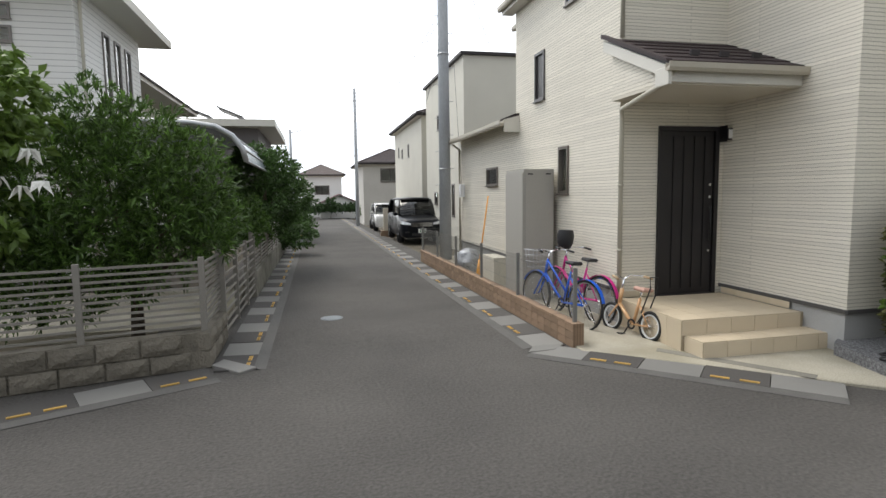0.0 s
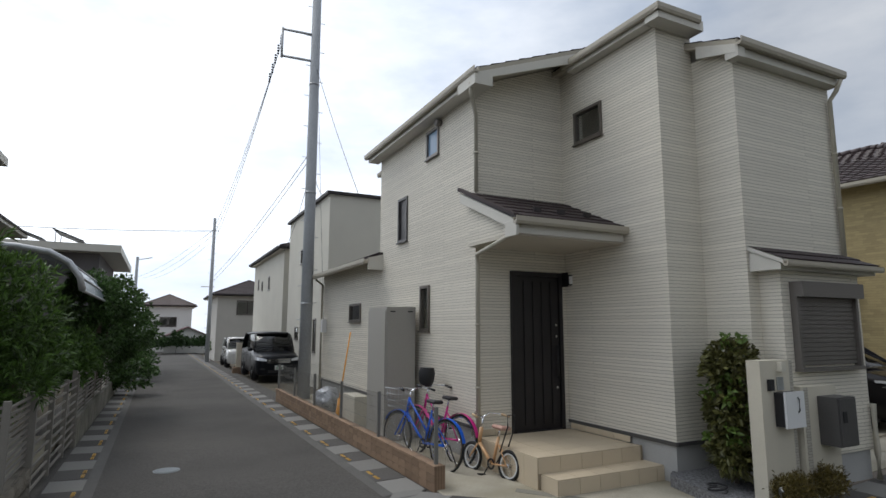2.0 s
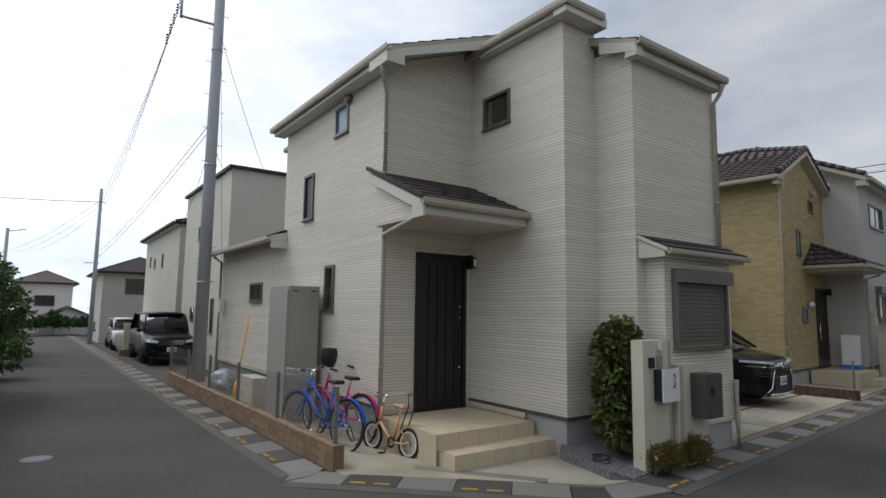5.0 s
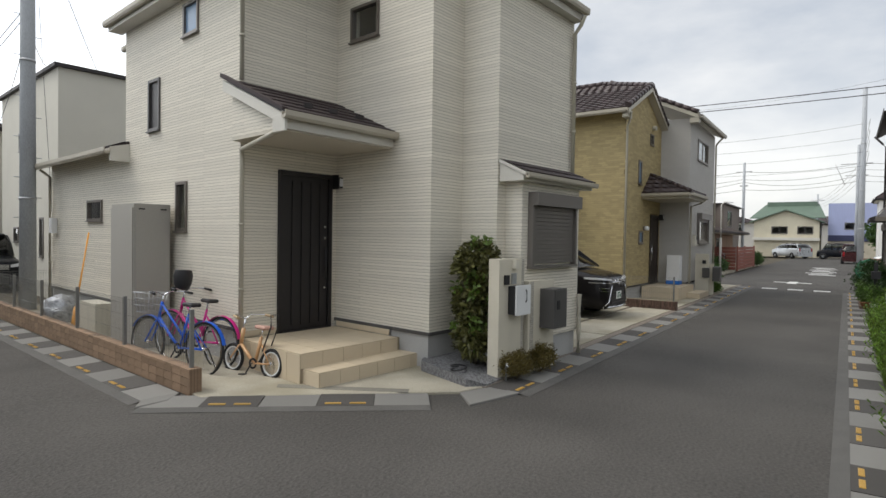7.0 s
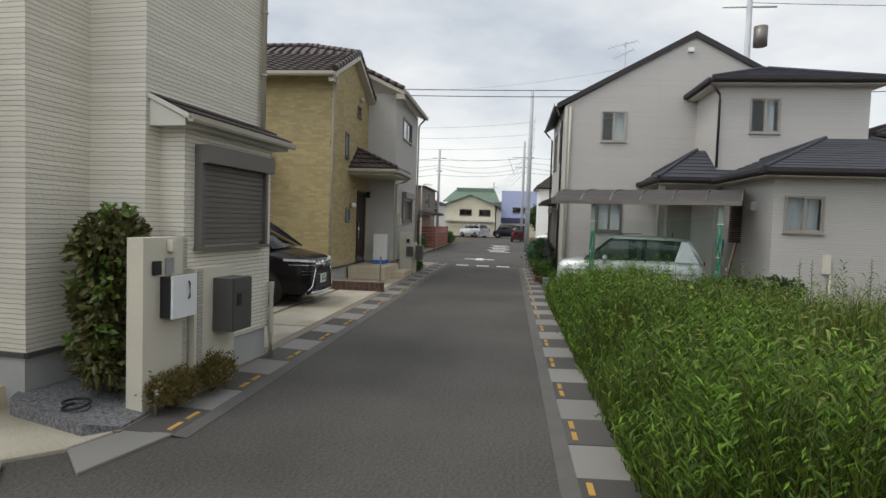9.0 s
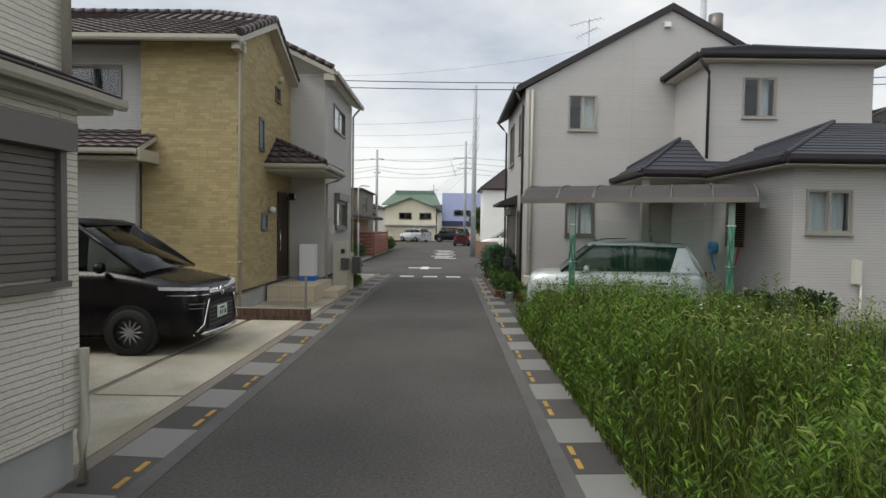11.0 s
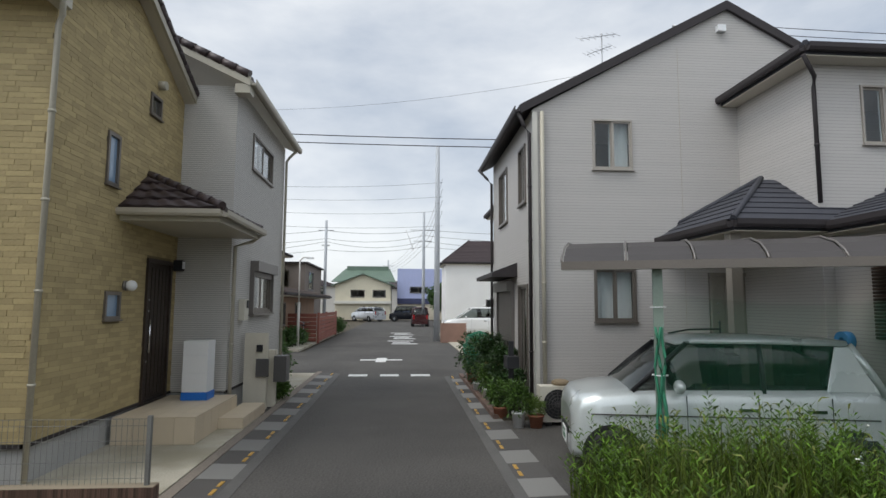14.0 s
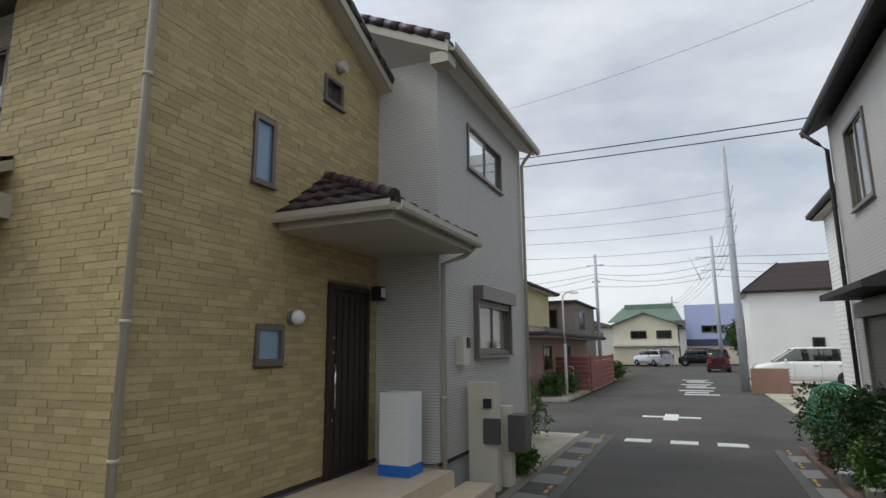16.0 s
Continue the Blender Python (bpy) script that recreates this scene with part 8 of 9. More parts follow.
tube(bm, [(1.35, 0.3, 1.57), (1.6, 0.3, 1.62), (2.0, 0.3, 1.63)], 0.012, 6)
part("roof_aerial", bm, BLACK_PLASTIC, kei)

# cars along the north street
NAVY = surface("dark_navy_paint", (0.006, 0.007, 0.01), rough=0.3, spec=0.15, coat=0.12, bump=0)
WHITE_PAINT = surface("white_car_paint", (0.7, 0.7, 0.68), rough=0.25, coat=0.8, bump=0)
RED_PAINT = surface("dark_red_paint", (0.05, 0.008, 0.01), rough=0.25, coat=0.9, bump=0)
GREY_PAINT = surface("silver_paint", (0.5, 0.52, 0.54), rough=0.3, metal=0.5, coat=0.7, bump=0)
p = S1 @ Vector((4.25, 23.6, 0))
van, _ = car("people_carrier", "dark navy people carrier parked beside the lane", (p.x, p.y, ground_z(p.x, p.y) + 0.03), TURN1 + 90, 4.7, 1.7, 1.85, NAVY, 0.32, (0.86, 3.7), nose_v, (0.85, 1.6, 4.3, 4.62), ALLOY)
for s in (-1, 1):
    nose_strip("headlamp", s * 0.46, s * 0.84, (0.74, 0.78), (0.82, 0.91), LAMP_WHITE, van, "large clear headlamp")
    nose_strip("fog_lamp", s * 0.52, s * 0.68, (0.42, 0.42), (0.48, 0.48), BLACK_PLASTIC, van)
nose_strip("grille", -0.45, 0.45, (0.66, 0.66), (0.84, 0.84), BLACK_PLASTIC, van)
for k in range(4):
    bm = bmesh.new()
    box(bm, -0.035, 0.02, -0.42, 0.42, 0.68 + 0.042 * k, 0.697 + 0.042 * k)
    part("grille_bar", bm, CHROME, van)
nose_strip("lower_intake", -0.4, 0.4, (0.3, 0.3), (0.4, 0.4), BLACK_PLASTIC, van)
plate(van, -0.02, 0.5)
p = S1 @ Vector((4.1, 33.5, 0))
kv, _ = car("kei_car", "white boxy small car parked beside the lane", (p.x, p.y, ground_z(p.x, p.y) + 0.02), TURN1 + 90, 3.4, 1.48, 1.6, WHITE_PAINT, 0.275, (0.62, 2.95), nose_k, (0.55, 1.0, 3.0, 3.3), SILVER_CAP)
plate(kv, -0.01, 0.42)
lp = local_thing("gatepost", "cream rendered gatepost between the parked cars", "gatepost")
bm = bmesh.new()
box(bm, 3.35, 3.85, 29.4, 29.6, -0.4, 1.15)
part("pier", bm, GATEPOST, lp, bevel=0.01)
bm = bmesh.new()
box(bm, 3.2, 4.0, 29.2, 29.7, -0.4, 0.02)
part("footing", bm, BROWN_TILE, lp)
# cars along the east street
for nm, lab, at, turn_, W_, H_, paint_, nose_, cab in (
        ("people_carrier", "white people carrier parked beside the brick wall", (44.8, -0.6, 0.03), -90, 1.7, 1.75, WHITE_PAINT, nose_v, (0.8, 1.7, 4.2, 4.6)),
        ("kei_car", "dark red small car seen from behind", (63.0, 0.35, 0.0), 180, 1.48, 1.7, RED_PAINT, nose_k, (0.6, 1.1, 3.1, 3.34)),
        ("estate_car", "silver people carrier parked across the street end", (77.6, 7.4, 0.0), -140, 1.7, 1.6, GREY_PAINT, nose_v, (0.8, 1.6, 4.2, 4.6)),
        ("kei_car", "black boxy small car parked across the street end", (76.0, 3.4, 0.0), -95, 1.48, 1.75, NAVY, nose_k, (0.5, 0.9, 3.1, 3.34)),
        ("kei_car", "silver small car beneath the house at the street end", (75.0, 12.2, 0.0), 180, 1.48, 1.6, GREY_PAINT, nose_k, (0.6, 1.0, 3.1, 3.34))):
    car(nm, lab, at, turn_, 4.7, W_, H_, paint_, 0.3, (0.8, 3.6) if nose_ is nose_v else (0.62, 2.9), nose_, cab, SILVER_CAP)

# ---- along the east street ----
# low ribbed planter wall with wire fence by the driveway
pw = thing("ribbed_wall", "low wall of dark brown ribbed tile by the driveway", "wall", kind="structure")
bm = bmesh.new()
box(bm, 15.13, 15.27, 4.22, 5.75, 0.0, 0.26)
part("wall_core", bm, GROUT, pw)
rb = bmesh.new()
box(rb, -0.012, 0.0, 0.001, 0.021, 0.0, 0.125)
soften(rb, 0.003)
rib2 = bpy.data.meshes.new("rib_tile")
rb.to_mesh(rib2)
rb.free()
DARK_TILE = surface("dark_brown_rib", (0.1, 0.06, 0.045), rough=0.6, var=0.5, scale=4, fine=80, piece=0.7)
rib2.materials.append(DARK_TILE)
for i in range(68):
    for j in range(2):
        o = new("rib_tile", rib2)
        o.parent = pw
        o.matrix_local = pose(15.13, 4.225 + 0.0224 * i, 0.004 + 0.128 * j)
for i in range(6):
    for j in range(2):
        o = new("rib_tile", rib2)
        o.parent = pw
        o.matrix_local = pose(15.132 + 0.023 * i, 4.22, 0.004 + 0.128 * j, 0, 0, 90)
mesh_fence("mesh_fence", "fine silver wire fence on the ribbed wall", (15.2, 4.3), (15.2, 5.75), 0.27, 0.85, local=False, posts=2)

# stacked white boxes on the porch
st = thing("box_stack", "stack of white foam boxes on a blue crate", "boxes")
BLUE_CRATE = surface("blue_plastic", (0.02, 0.17, 0.6), rough=0.45)
bm = bmesh.new()
box(bm, 18.92, 19.28, 5.02, 5.42, 0.41, 0.53)
part("crate", bm, BLUE_CRATE, st, "blue plastic crate", bevel=0.015)
for z0, z1 in ((0.532, 0.82), (0.822, 1.1), (1.102, 1.33)):
    bm = bmesh.new()
    box(bm, 18.93, 19.27, 5.03, 5.41, z0, z1)
    part("box", bm, WHITE_PLASTIC, st, bevel=0.02)

# gatepost of the yellow house
g3 = thing("gatepost", "cream gatepost with intercom and dark letterbox", "gatepost")
bm = bmesh.new()
box(bm, 20.35, 20.5, 4.45, 4.85, 0.0, 1.38)
part("pier", bm, GATEPOST, g3, bevel=0.008)
bm = bmesh.new()
box(bm, 20.65, 20.8, 4.35, 4.6, 0.0, 1.05)
part("low_pier", bm, GATEPOST, g3, bevel=0.008)
bm = bmesh.new()
box(bm, 20.29, 20.348, 4.52, 4.62, 1.05, 1.17)
part("intercom", bm, BLACK_PLASTIC, g3)
bm = bmesh.new()
box(bm, 20.28, 20.348, 4.4, 4.62, 0.6, 0.92)
part("letterbox", bm, DARK_GREY, g3, bevel=0.008)
bm = bmesh.new()
box(bm, 20.5, 20.82, 4.12, 4.35, 0.48, 0.95)
part("parcel_box", bm, DARK_GREY, g3, bevel=0.01)

# parking roof over the small car
cp2 = thing("parking_roof", "curved smoky parking roof on grey posts with green netting", "carport", at=(15.7, 0.25, 0), turn=-21.8)
SMOKE = surface("brown_smoke_panel", (0.05, 0.044, 0.042), rough=0.5, var=0.1, bump=0.02)
POST_GREEN = surface("green_grey_post", (0.2, 0.25, 0.21), rough=0.5, metal=0.2)
NET = surface("green_netting", (0.035, 0.19, 0.11), rough=0.8, var=0.3, fine=200)
prof2 = [(0.0, 2.38), (0.1, 2.46), (0.35, 2.57), (0.8, 2.67), (1.4, 2.72), (2.2, 2.7)]
YA, YB = 0.0, -4.04
nb = 6
for k in range(nb):
    y0, y1 = YA + (YB - YA) * k / nb, YA + (YB - YA) * (k + 1) / nb
    bm = bmesh.new()
    for (x0, z0), (x1, z1) in zip(prof2, prof2[1:]):
        prism(bm, [(x0, y0 - 0.02, z0), (x1, y0 - 0.02, z1), (x1, y0 - 0.02, z1 - 0.008), (x0, y0 - 0.02, z0 - 0.008)], (0, y1 - y0 + 0.04, 0))
    part("roof_panel", bm, SMOKE, cp2)
for k in range(nb + 1):
    y = YA + (YB - YA) * k / nb
    bm = bmesh.new()
    tube(bm, [(x, y, z + 0.012) for x, z in prof2], 0.012, 6)
    part("rafter", bm, GREY_ALU, cp2)
bm = bmesh.new()
box(bm, -0.06, 0.04, YB, YA, 2.3, 2.39)
part("front_beam", bm, BRONZE, cp2, bevel=0.02)
for y in (-0.98, -3.66):
    bm = bmesh.new()
    box(bm, 0.06, 0.16, y - 0.05, y + 0.05, 0.0, 2.4)
    part("post", bm, POST_GREEN, cp2, bevel=0.01)
    bm = bmesh.new()
    for j in range(3):
        pts = [(0.05 + 0.012 * math.sin(k * 1.3 + j * 2), y + (j - 1) * 0.035 + 0.014 * math.cos(k * 1.1 + j * 2.1), 0.5 + 0.1 * k) for k in range(15 if y < -2 else 13)]
        tube(bm, pts, 0.026 - 0.004 * j, 6, 0.012)
    part("rolled_net", bm, NET, cp2, "bunched green plastic net")
    for z in (1.2, 1.9):
        bm = bmesh.new()
        disc(bm, (0.11, y, z), (0, 0, 1), 0.082, 0.01, 14, hole=0.076)
        part("tie", bm, WHITE_PLASTIC, cp2)
# fine green net hung between the posts
NET_FINE = surface("fine_green_net", (0.05, 0.22, 0.13), rough=0.8, var=0.15, fine=300, bump=0)
NET_FINE.node_tree.nodes["Principled BSDF"].inputs["Alpha"].default_value = 0.09
bm = bmesh.new()
rows = []
for k in range(25):
    f = k / 24
    y, x = -1.02 - 2.6 * f, 0.11 + 0.025 * math.sin(9 * f)
    top = 2.08 - 0.55 * f * (1 - f)
    rows.append([bm.verts.new((x, y, z)) for z in (0.35, 0.9, 1.5, top)])
for r0, r1 in zip(rows, rows[1:]):
    for j in range(3):
        bm.faces.new((r0[j], r1[j], r1[j + 1], r0[j + 1])).smooth = True
part("hanging_net", bm, NET_FINE, cp2, "fine green see-through net")

# things kept in the corner behind the car
bl = thing("bamboo_blind", "dark brown bamboo blind hung on the wall behind the car", "blind")
BAMBOO = surface("dark_bamboo", (0.075, 0.05, 0.035), rough=0.8, var=0.4, scale=3, fine=60, piece=0.5)
for k in range(22):
    bm = bmesh.new()
    tube(bm, [(15.93, -4.165, 1.52 + 0.045 * k), (16.62, -4.165, 1.52 + 0.045 * k)], 0.02, 6)
    part("slat", bm, BAMBOO, bl)
hr = thing("hose_reel", "blue hose reel hung on the house wall", "hose reel")
BLUE_HOSE = surface("blue_hose", (0.03, 0.2, 0.5), rough=0.5, var=0.2)
bm = bmesh.new()
disc(bm, (17.12, -4.195, 1.45), (0, 1, 0), 0.13, 0.12, 18, hole=0.05)
part("reel", bm, BLUE_HOSE, hr)
bm = bmesh.new()
tube(bm, [(17.1, -4.1, 1.34), (17.08, -4.12, 1.15), (17.02, -4.14, 1.02), (17.0, -4.14, 0.95)], 0.016, 6)
part("hose_end", bm, BLUE_HOSE, hr)
for (x, mat_, lab) in ((16.1, CREAM_PLASTIC, "pale-handled broom leaning on the wall"), (15.98, surface("red_handle", (0.3, 0.03, 0.03), rough=0.5), "red-handled broom leaning on the wall")):
    bo = thing("broom", lab, "broom")
    bm = bmesh.new()
    tube(bm, [(x + 0.15, -3.95, 0.25), (x, -4.12, 1.5)], 0.014, 8)
    part("handle", bm, mat_, bo)
    bm = bmesh.new()
    prism(bm, [(x + 0.04, -3.98, 0.02), (x + 0.3, -3.98, 0.02), (x + 0.2, -3.96, 0.28), (x + 0.12, -3.96, 0.28)], (0, 0.05, 0))
    part("head", bm, BLACK_PLASTIC, bo)
for k, (x, y, r, h, mat_) in enumerate(((14.0, -3.55, 0.2, 0.34, surface("pale_blue_bucket", (0.4, 0.52, 0.6), rough=0.5)), (13.95, -2.95, 0.18, 0.32, WHITE_PLASTIC), (14.0, -4.3, 0.2, 0.36, DARK_GREY))):
    pt = thing("flower_pot", "tub of leafy plants beside the parking roof", "potted plant", group="tubs beside the parking roof", at=(x, y, 0.02))
    bm = bmesh.new()
    rings = [[bm.verts.new((q * math.cos(2 * math.pi * j / 16), q * math.sin(2 * math.pi * j / 16), z)) for j in range(16)] for q, z in ((r * 0.8, 0), (r * 0.97, h * 0.9), (r * 1.06, h * 0.91), (r * 1.06, h), (r * 0.92, h), (r * 0.88, h * 0.9))]
    for a, b in zip(rings, rings[1:]):
        for j in range(16):
            bm.faces.new((a[j], a[(j + 1) % 16], b[(j + 1) % 16], b[j])).smooth = True
    bm.faces.new(rings[0][::-1])
    bm.faces.new(rings[-1])
    part("tub", bm, mat_, pt)
    crown("plant", [(0, 0, h + 0.2, 0.24), (0.1, 0.12, h + 0.3, 0.18), (-0.1, -0.15, h + 0.25, 0.2)], 260, 6, 0.09, 0.035, LEAF_DARK if k != 1 else LEAF_BRIGHT, pt, 160 + k)

# air conditioner, planters and pots along the grey house
ac_unit("cream outdoor air conditioner with a stone on top", (18.75, -0.63, 0.0), -90)
stn = thing("garden_stone", "rough brown stone on the air conditioner", "stone")
bm = bmesh.new()
bmesh.ops.create_icosphere(bm, subdivisions=2, radius=0.13, matrix=pose(18.9, -0.62, 0.66) @ Matrix.Diagonal((1, 1.2, 0.5, 1)))
part("stone", bm, surface("brown_stone", (0.22, 0.17, 0.11), rough=0.9, var=0.3), stn)
TERRA = surface("terracotta", (0.3, 0.12, 0.07), rough=0.85, var=0.2)
for k, (x, y, r, h, mat_, kind_) in enumerate(((18.7, 0.12, 0.11, 0.24, WHITE_PLASTIC, 0), (18.65, -0.15, 0.12, 0.2, TERRA, 1), (19.3, 0.3, 0.13, 0.22, TERRA, 0), (21.0, 0.25, 0.13, 0.28, WHITE_PLASTIC, 0), (22.0, 0.3, 0.14, 0.26, WHITE_PLASTIC, 2), (23.3, 0.28, 0.14, 0.3, TERRA, 0), (24.2, 0.2, 0.15, 0.3, WHITE_PLASTIC, 2))):
    pt = thing("flower_pot", "potted green plant in a " + ("white" if mat_ is WHITE_PLASTIC else "terracotta") + " pot beside the wall", "potted plant", group="pots along the grey house", at=(x, y, 0))
    bm = bmesh.new()
    n = 16
    rings = [[bm.verts.new((q * math.cos(2 * math.pi * j / n), q * math.sin(2 * math.pi * j / n), z)) for j in range(n)] for q, z in ((r * 0.75, 0), (r * 0.97, h * 0.85), (r * 1.08, h * 0.86), (r * 1.08, h), (r * 0.95, h), (r * 0.9, h * 0.9))]
    for a, b in zip(rings, rings[1:]):
        for j in range(n):
            bm.faces.new((a[j], a[(j + 1) % n], b[(j + 1) % n], b[j])).smooth = True
    bm.faces.new(rings[0][::-1])
    bm.faces.new(rings[-1])
    part("pot", bm, mat_, pt)
    tall_ = 0.35 if kind_ == 0 else (0.2 if kind_ == 1 else 0.7)
    crown("plant", [(0, 0, h + tall_ * 0.5, tall_ * 0.55), (0.05, 0.05, h + tall_ * 0.9, tall_ * 0.4)], 140, 6, 0.09, 0.035 if kind_ != 1 else 0.012, (LEAF_SHRUB, LEAF_VINE, LEAF_DARK)[kind_], pt, 100 + k)
pl = thing("planter_bed", "brick-edged bed of mixed shrubs along the grey house", "flower bed", kind="structure")
bm = bmesh.new()
box(bm, 19.2, 24.8, -0.2, 0.34, 0.0, 0.06)
part("bed_soil", bm, SOIL, pl)
edge_bm = bmesh.new()
box(edge_bm, 0.004, 0.206, 0.0, 0.1, 0.0, 0.1)
soften(edge_bm, 0.006)
edge_me = bpy.data.meshes.new("edge_brick")
edge_bm.to_mesh(edge_me)
edge_bm.free()
edge_me.materials.append(surface("edge_brick", (0.14, 0.09, 0.07), rough=0.85, var=0.35, piece=0.6))
for i in range(27):
    o = new("edge_brick", edge_me)
    o.parent = pl
    o.matrix_local = pose(19.2 + 0.21 * i, 0.34, 0.0)
for k, (x, y, z, r, m_, lab) in enumerate(((20.0, 0.0, 0.42, 0.33, LEAF_DARK, "dark leafy shrub in the bed"), (20.6, -0.02, 0.75, 0.32, LEAF_DARK, "tall dark shrub in the bed"), (21.5, 0.05, 0.4, 0.3, LEAF_RED, "shrub with reddish leaves in the bed"), (21.9, 0.0, 0.85, 0.34, LEAF_DARK, "tall rose bush in the bed"), (22.5, 0.02, 0.4, 0.3, LEAF_SHRUB, "bright leafy shrub in the bed"), (23.2, 0.05, 0.75, 0.33, LEAF_BRIGHT, "bush wrapped in green net"))):
    t = thing("garden_shrub", lab, "shrub", at=(x, y, 0.05))
    crown("crown", [(0, 0, z, r), (0.12, -0.1, z * 0.6, r * 0.9), (-0.1, 0.05, z * 1.25, r * 0.6)], 420, 7, 0.085, 0.035, m_, t, 130 + k)
    trunk(t, (0, 0, 0), (0, 0, z), 0.02, [(0.1, 0, z * 1.1), (-0.1, 0.05, z * 1.2)])
nt = thing("plant_net", "green bird net draped over a bush", "net")
bm = bmesh.new()
bmesh.ops.create_uvsphere(bm, u_segments=30, v_segments=20, radius=0.42, matrix=pose(23.2, 0.12, 0.85) @ Matrix.Diagonal((1, 0.9, 1.05, 1)))
for v in bm.verts:
    v.co += Vector((1, 1, 1)) * (0.05 * noise.noise(v.co * 6))
net_ob = part("net", bm, NET, nt)
wf = net_ob.modifiers.new("net", "WIREFRAME")
wf.thickness = 0.014
# letterbox on a post
lbp = thing("letterbox", "black letterbox on a black post beside the shrubs", "letterbox")
bm = bmesh.new()
box(bm, 19.36, 19.44, 0.06, 0.14, 0.0, 1.3)
part("post", bm, BLACK_PLASTIC, lbp, bevel=0.01)
bm = bmesh.new()
box(bm, 19.2, 19.55, 0.0, 0.2, 0.85, 1.05)
part("box", bm, BLACK_PLASTIC, lbp, bevel=0.02)

# aerial on the grey house's roof
an = thing("roof_aerial", "old television aerial on the gable roof", "aerial")
bm = bmesh.new()
tube(bm, [(21.2, -2.3, 6.3), (21.2, -2.3, 7.85)], 0.015, 6)
part("mast", bm, STEEL, an)
for z, ln in ((7.8, 1.0), (7.5, 0.7)):
    bm = bmesh.new()
    a, b = Vector((21.2 - ln * 0.3, -2.3 + ln * 0.6, z - 0.25)), Vector((21.2 + ln * 0.2, -2.3 - ln * 0.4, z + 0.15))
    tube(bm, [a, b], 0.01, 5)
    for k in range(7):
        c = a.lerp(b, k / 6)
        tube(bm, [c + Vector((0.12, 0.05, 0.1)), c - Vector((0.12, 0.05, 0.1))], 0.005, 4)
    part("array", bm, STEEL, an)


# ---- neighbouring and far houses ----
def simple_house(name, label, x0, x1, y0, y1, z_eave, rise, wall_mat, roof_mat, wins=(), axis="x", base=0.0, local=False, gable=None, flat=False, over=0.4, frame_mat=None):
    """A house in the distance: walls with real openings, hip, gable or flat roof. wins: (wall axis, plane, out, a0, a1, z0, z1)."""
    h = local_thing(name, label, "house") if local else thing(name, label, "house")
    fm = frame_mat or GREY_ALU
    for ax, c, out, a0, a1 in (("x", x0, -1, y0, y1), ("x", x1, 1, y0, y1), ("y", y0, -1, x0, x1), ("y", y1, 1, x0, x1)):
        holes = [w[3:] for w in wins if w[0] == ax and abs(w[1] - c) < 1e-6]
        top = None
        if gable and ax == gable:
            top = [((a0 + a1) / 2, z_eave + rise)]
        bm = bmesh.new()
        wall_mesh(bm, ax, c, out, a0, a1, base, z_eave, holes, top=top)
        part("wall", bm, wall_mat, h)
        for w in holes:
            window(h, ax, c, out, *w, fm, panes=2 if w[1] - w[0] > 0.7 else 1)
    bm = bmesh.new()
    box(bm, x0 + 0.3, x1 - 0.3, y0 + 0.3, y1 - 0.3, base + 2.6, base + 2.7)
    part("inner_floor", bm, INTERIOR, h)
    if flat:
        bm = bmesh.new()
        box(bm, x0 - over, x1 + over, y0 - over, y1 + over, z_eave, z_eave + (0.3 if over > 0.3 else 0.1))
        part("roof", bm, roof_mat, h)
    elif gable == "x":
        m = (y0 + y1) / 2
        for ye in (y0 - over, y1 + over):
            zl = z_eave - over * rise / ((y1 - y0) / 2)
            slope_roof(h, [(x0 - over, ye, zl + 0.15), (x1 + over, ye, zl + 0.15), (x1 + over, m, z_eave + rise + 0.15), (x0 - over, m, z_eave + rise + 0.15)], roof_mat, 0.12, 0.0, roof_mat)
    elif gable == "y":
        m = (x0 + x1) / 2
        for xe in (x0 - over, x1 + over):
            zl = z_eave - over * rise / ((x1 - x0) / 2)
            slope_roof(h, [(xe, y0 - over, zl + 0.15), (xe, y1 + over, zl + 0.15), (m, y1 + over, z_eave + rise + 0.15), (m, y0 - over, z_eave + rise + 0.15)], roof_mat, 0.12, 0.0, roof_mat)
    else:
        hip(h, x0, x1, y0, y1, z_eave + 0.12, rise, roof_mat, over)
    return h


# north street, house side
h1 = simple_house("white_stucco_house", "cream stucco house with a thin flat roof edge beside the lane", 5.0, 9.5, 19.6, 26.2, 6.45, 0.3, STUCCO, TRIM_BROWN, [("x", 5.0, -1, 23.2, 23.8, 4.4, 5.0), ("x", 5.0, -1, 23.9, 24.5, 1.4, 1.9), ("x", 5.0, -1, 21.0, 21.4, 1.0, 2.2)], local=True, flat=True, base=-0.4, over=0.12)
h2 = simple_house("white_stucco_house", "tall cream stucco house with narrow windows", 5.0, 9.8, 27.4, 36.4, 5.5, 0.9, STUCCO, ROOF_DARK, [("x", 5.0, -1, 31.0, 31.4, 3.8, 4.5), ("x", 5.0, -1, 33.2, 33.6, 3.9, 4.4), ("x", 5.0, -1, 34.6, 34.9, 4.0, 4.6), ("x", 5.0, -1, 30.4, 30.9, 0.6, 1.4), ("x", 5.0, -1, 33.0, 33.3, 0.5, 1.2)], local=True, base=-0.7, over=0.25)
h3 = simple_house("grey_hip_house", "grey stucco house with dark hipped roof", 3.6, 8.4, 44.0, 51.0, 4.1, 1.2, STUCCO_GREY, ROOF_DARK, [("y", 44.0, -1, 4.9, 6.4, 2.75, 3.8), ("y", 44.0, -1, 6.1, 6.5, 0.2, 1.0)], local=True, base=-1.1)
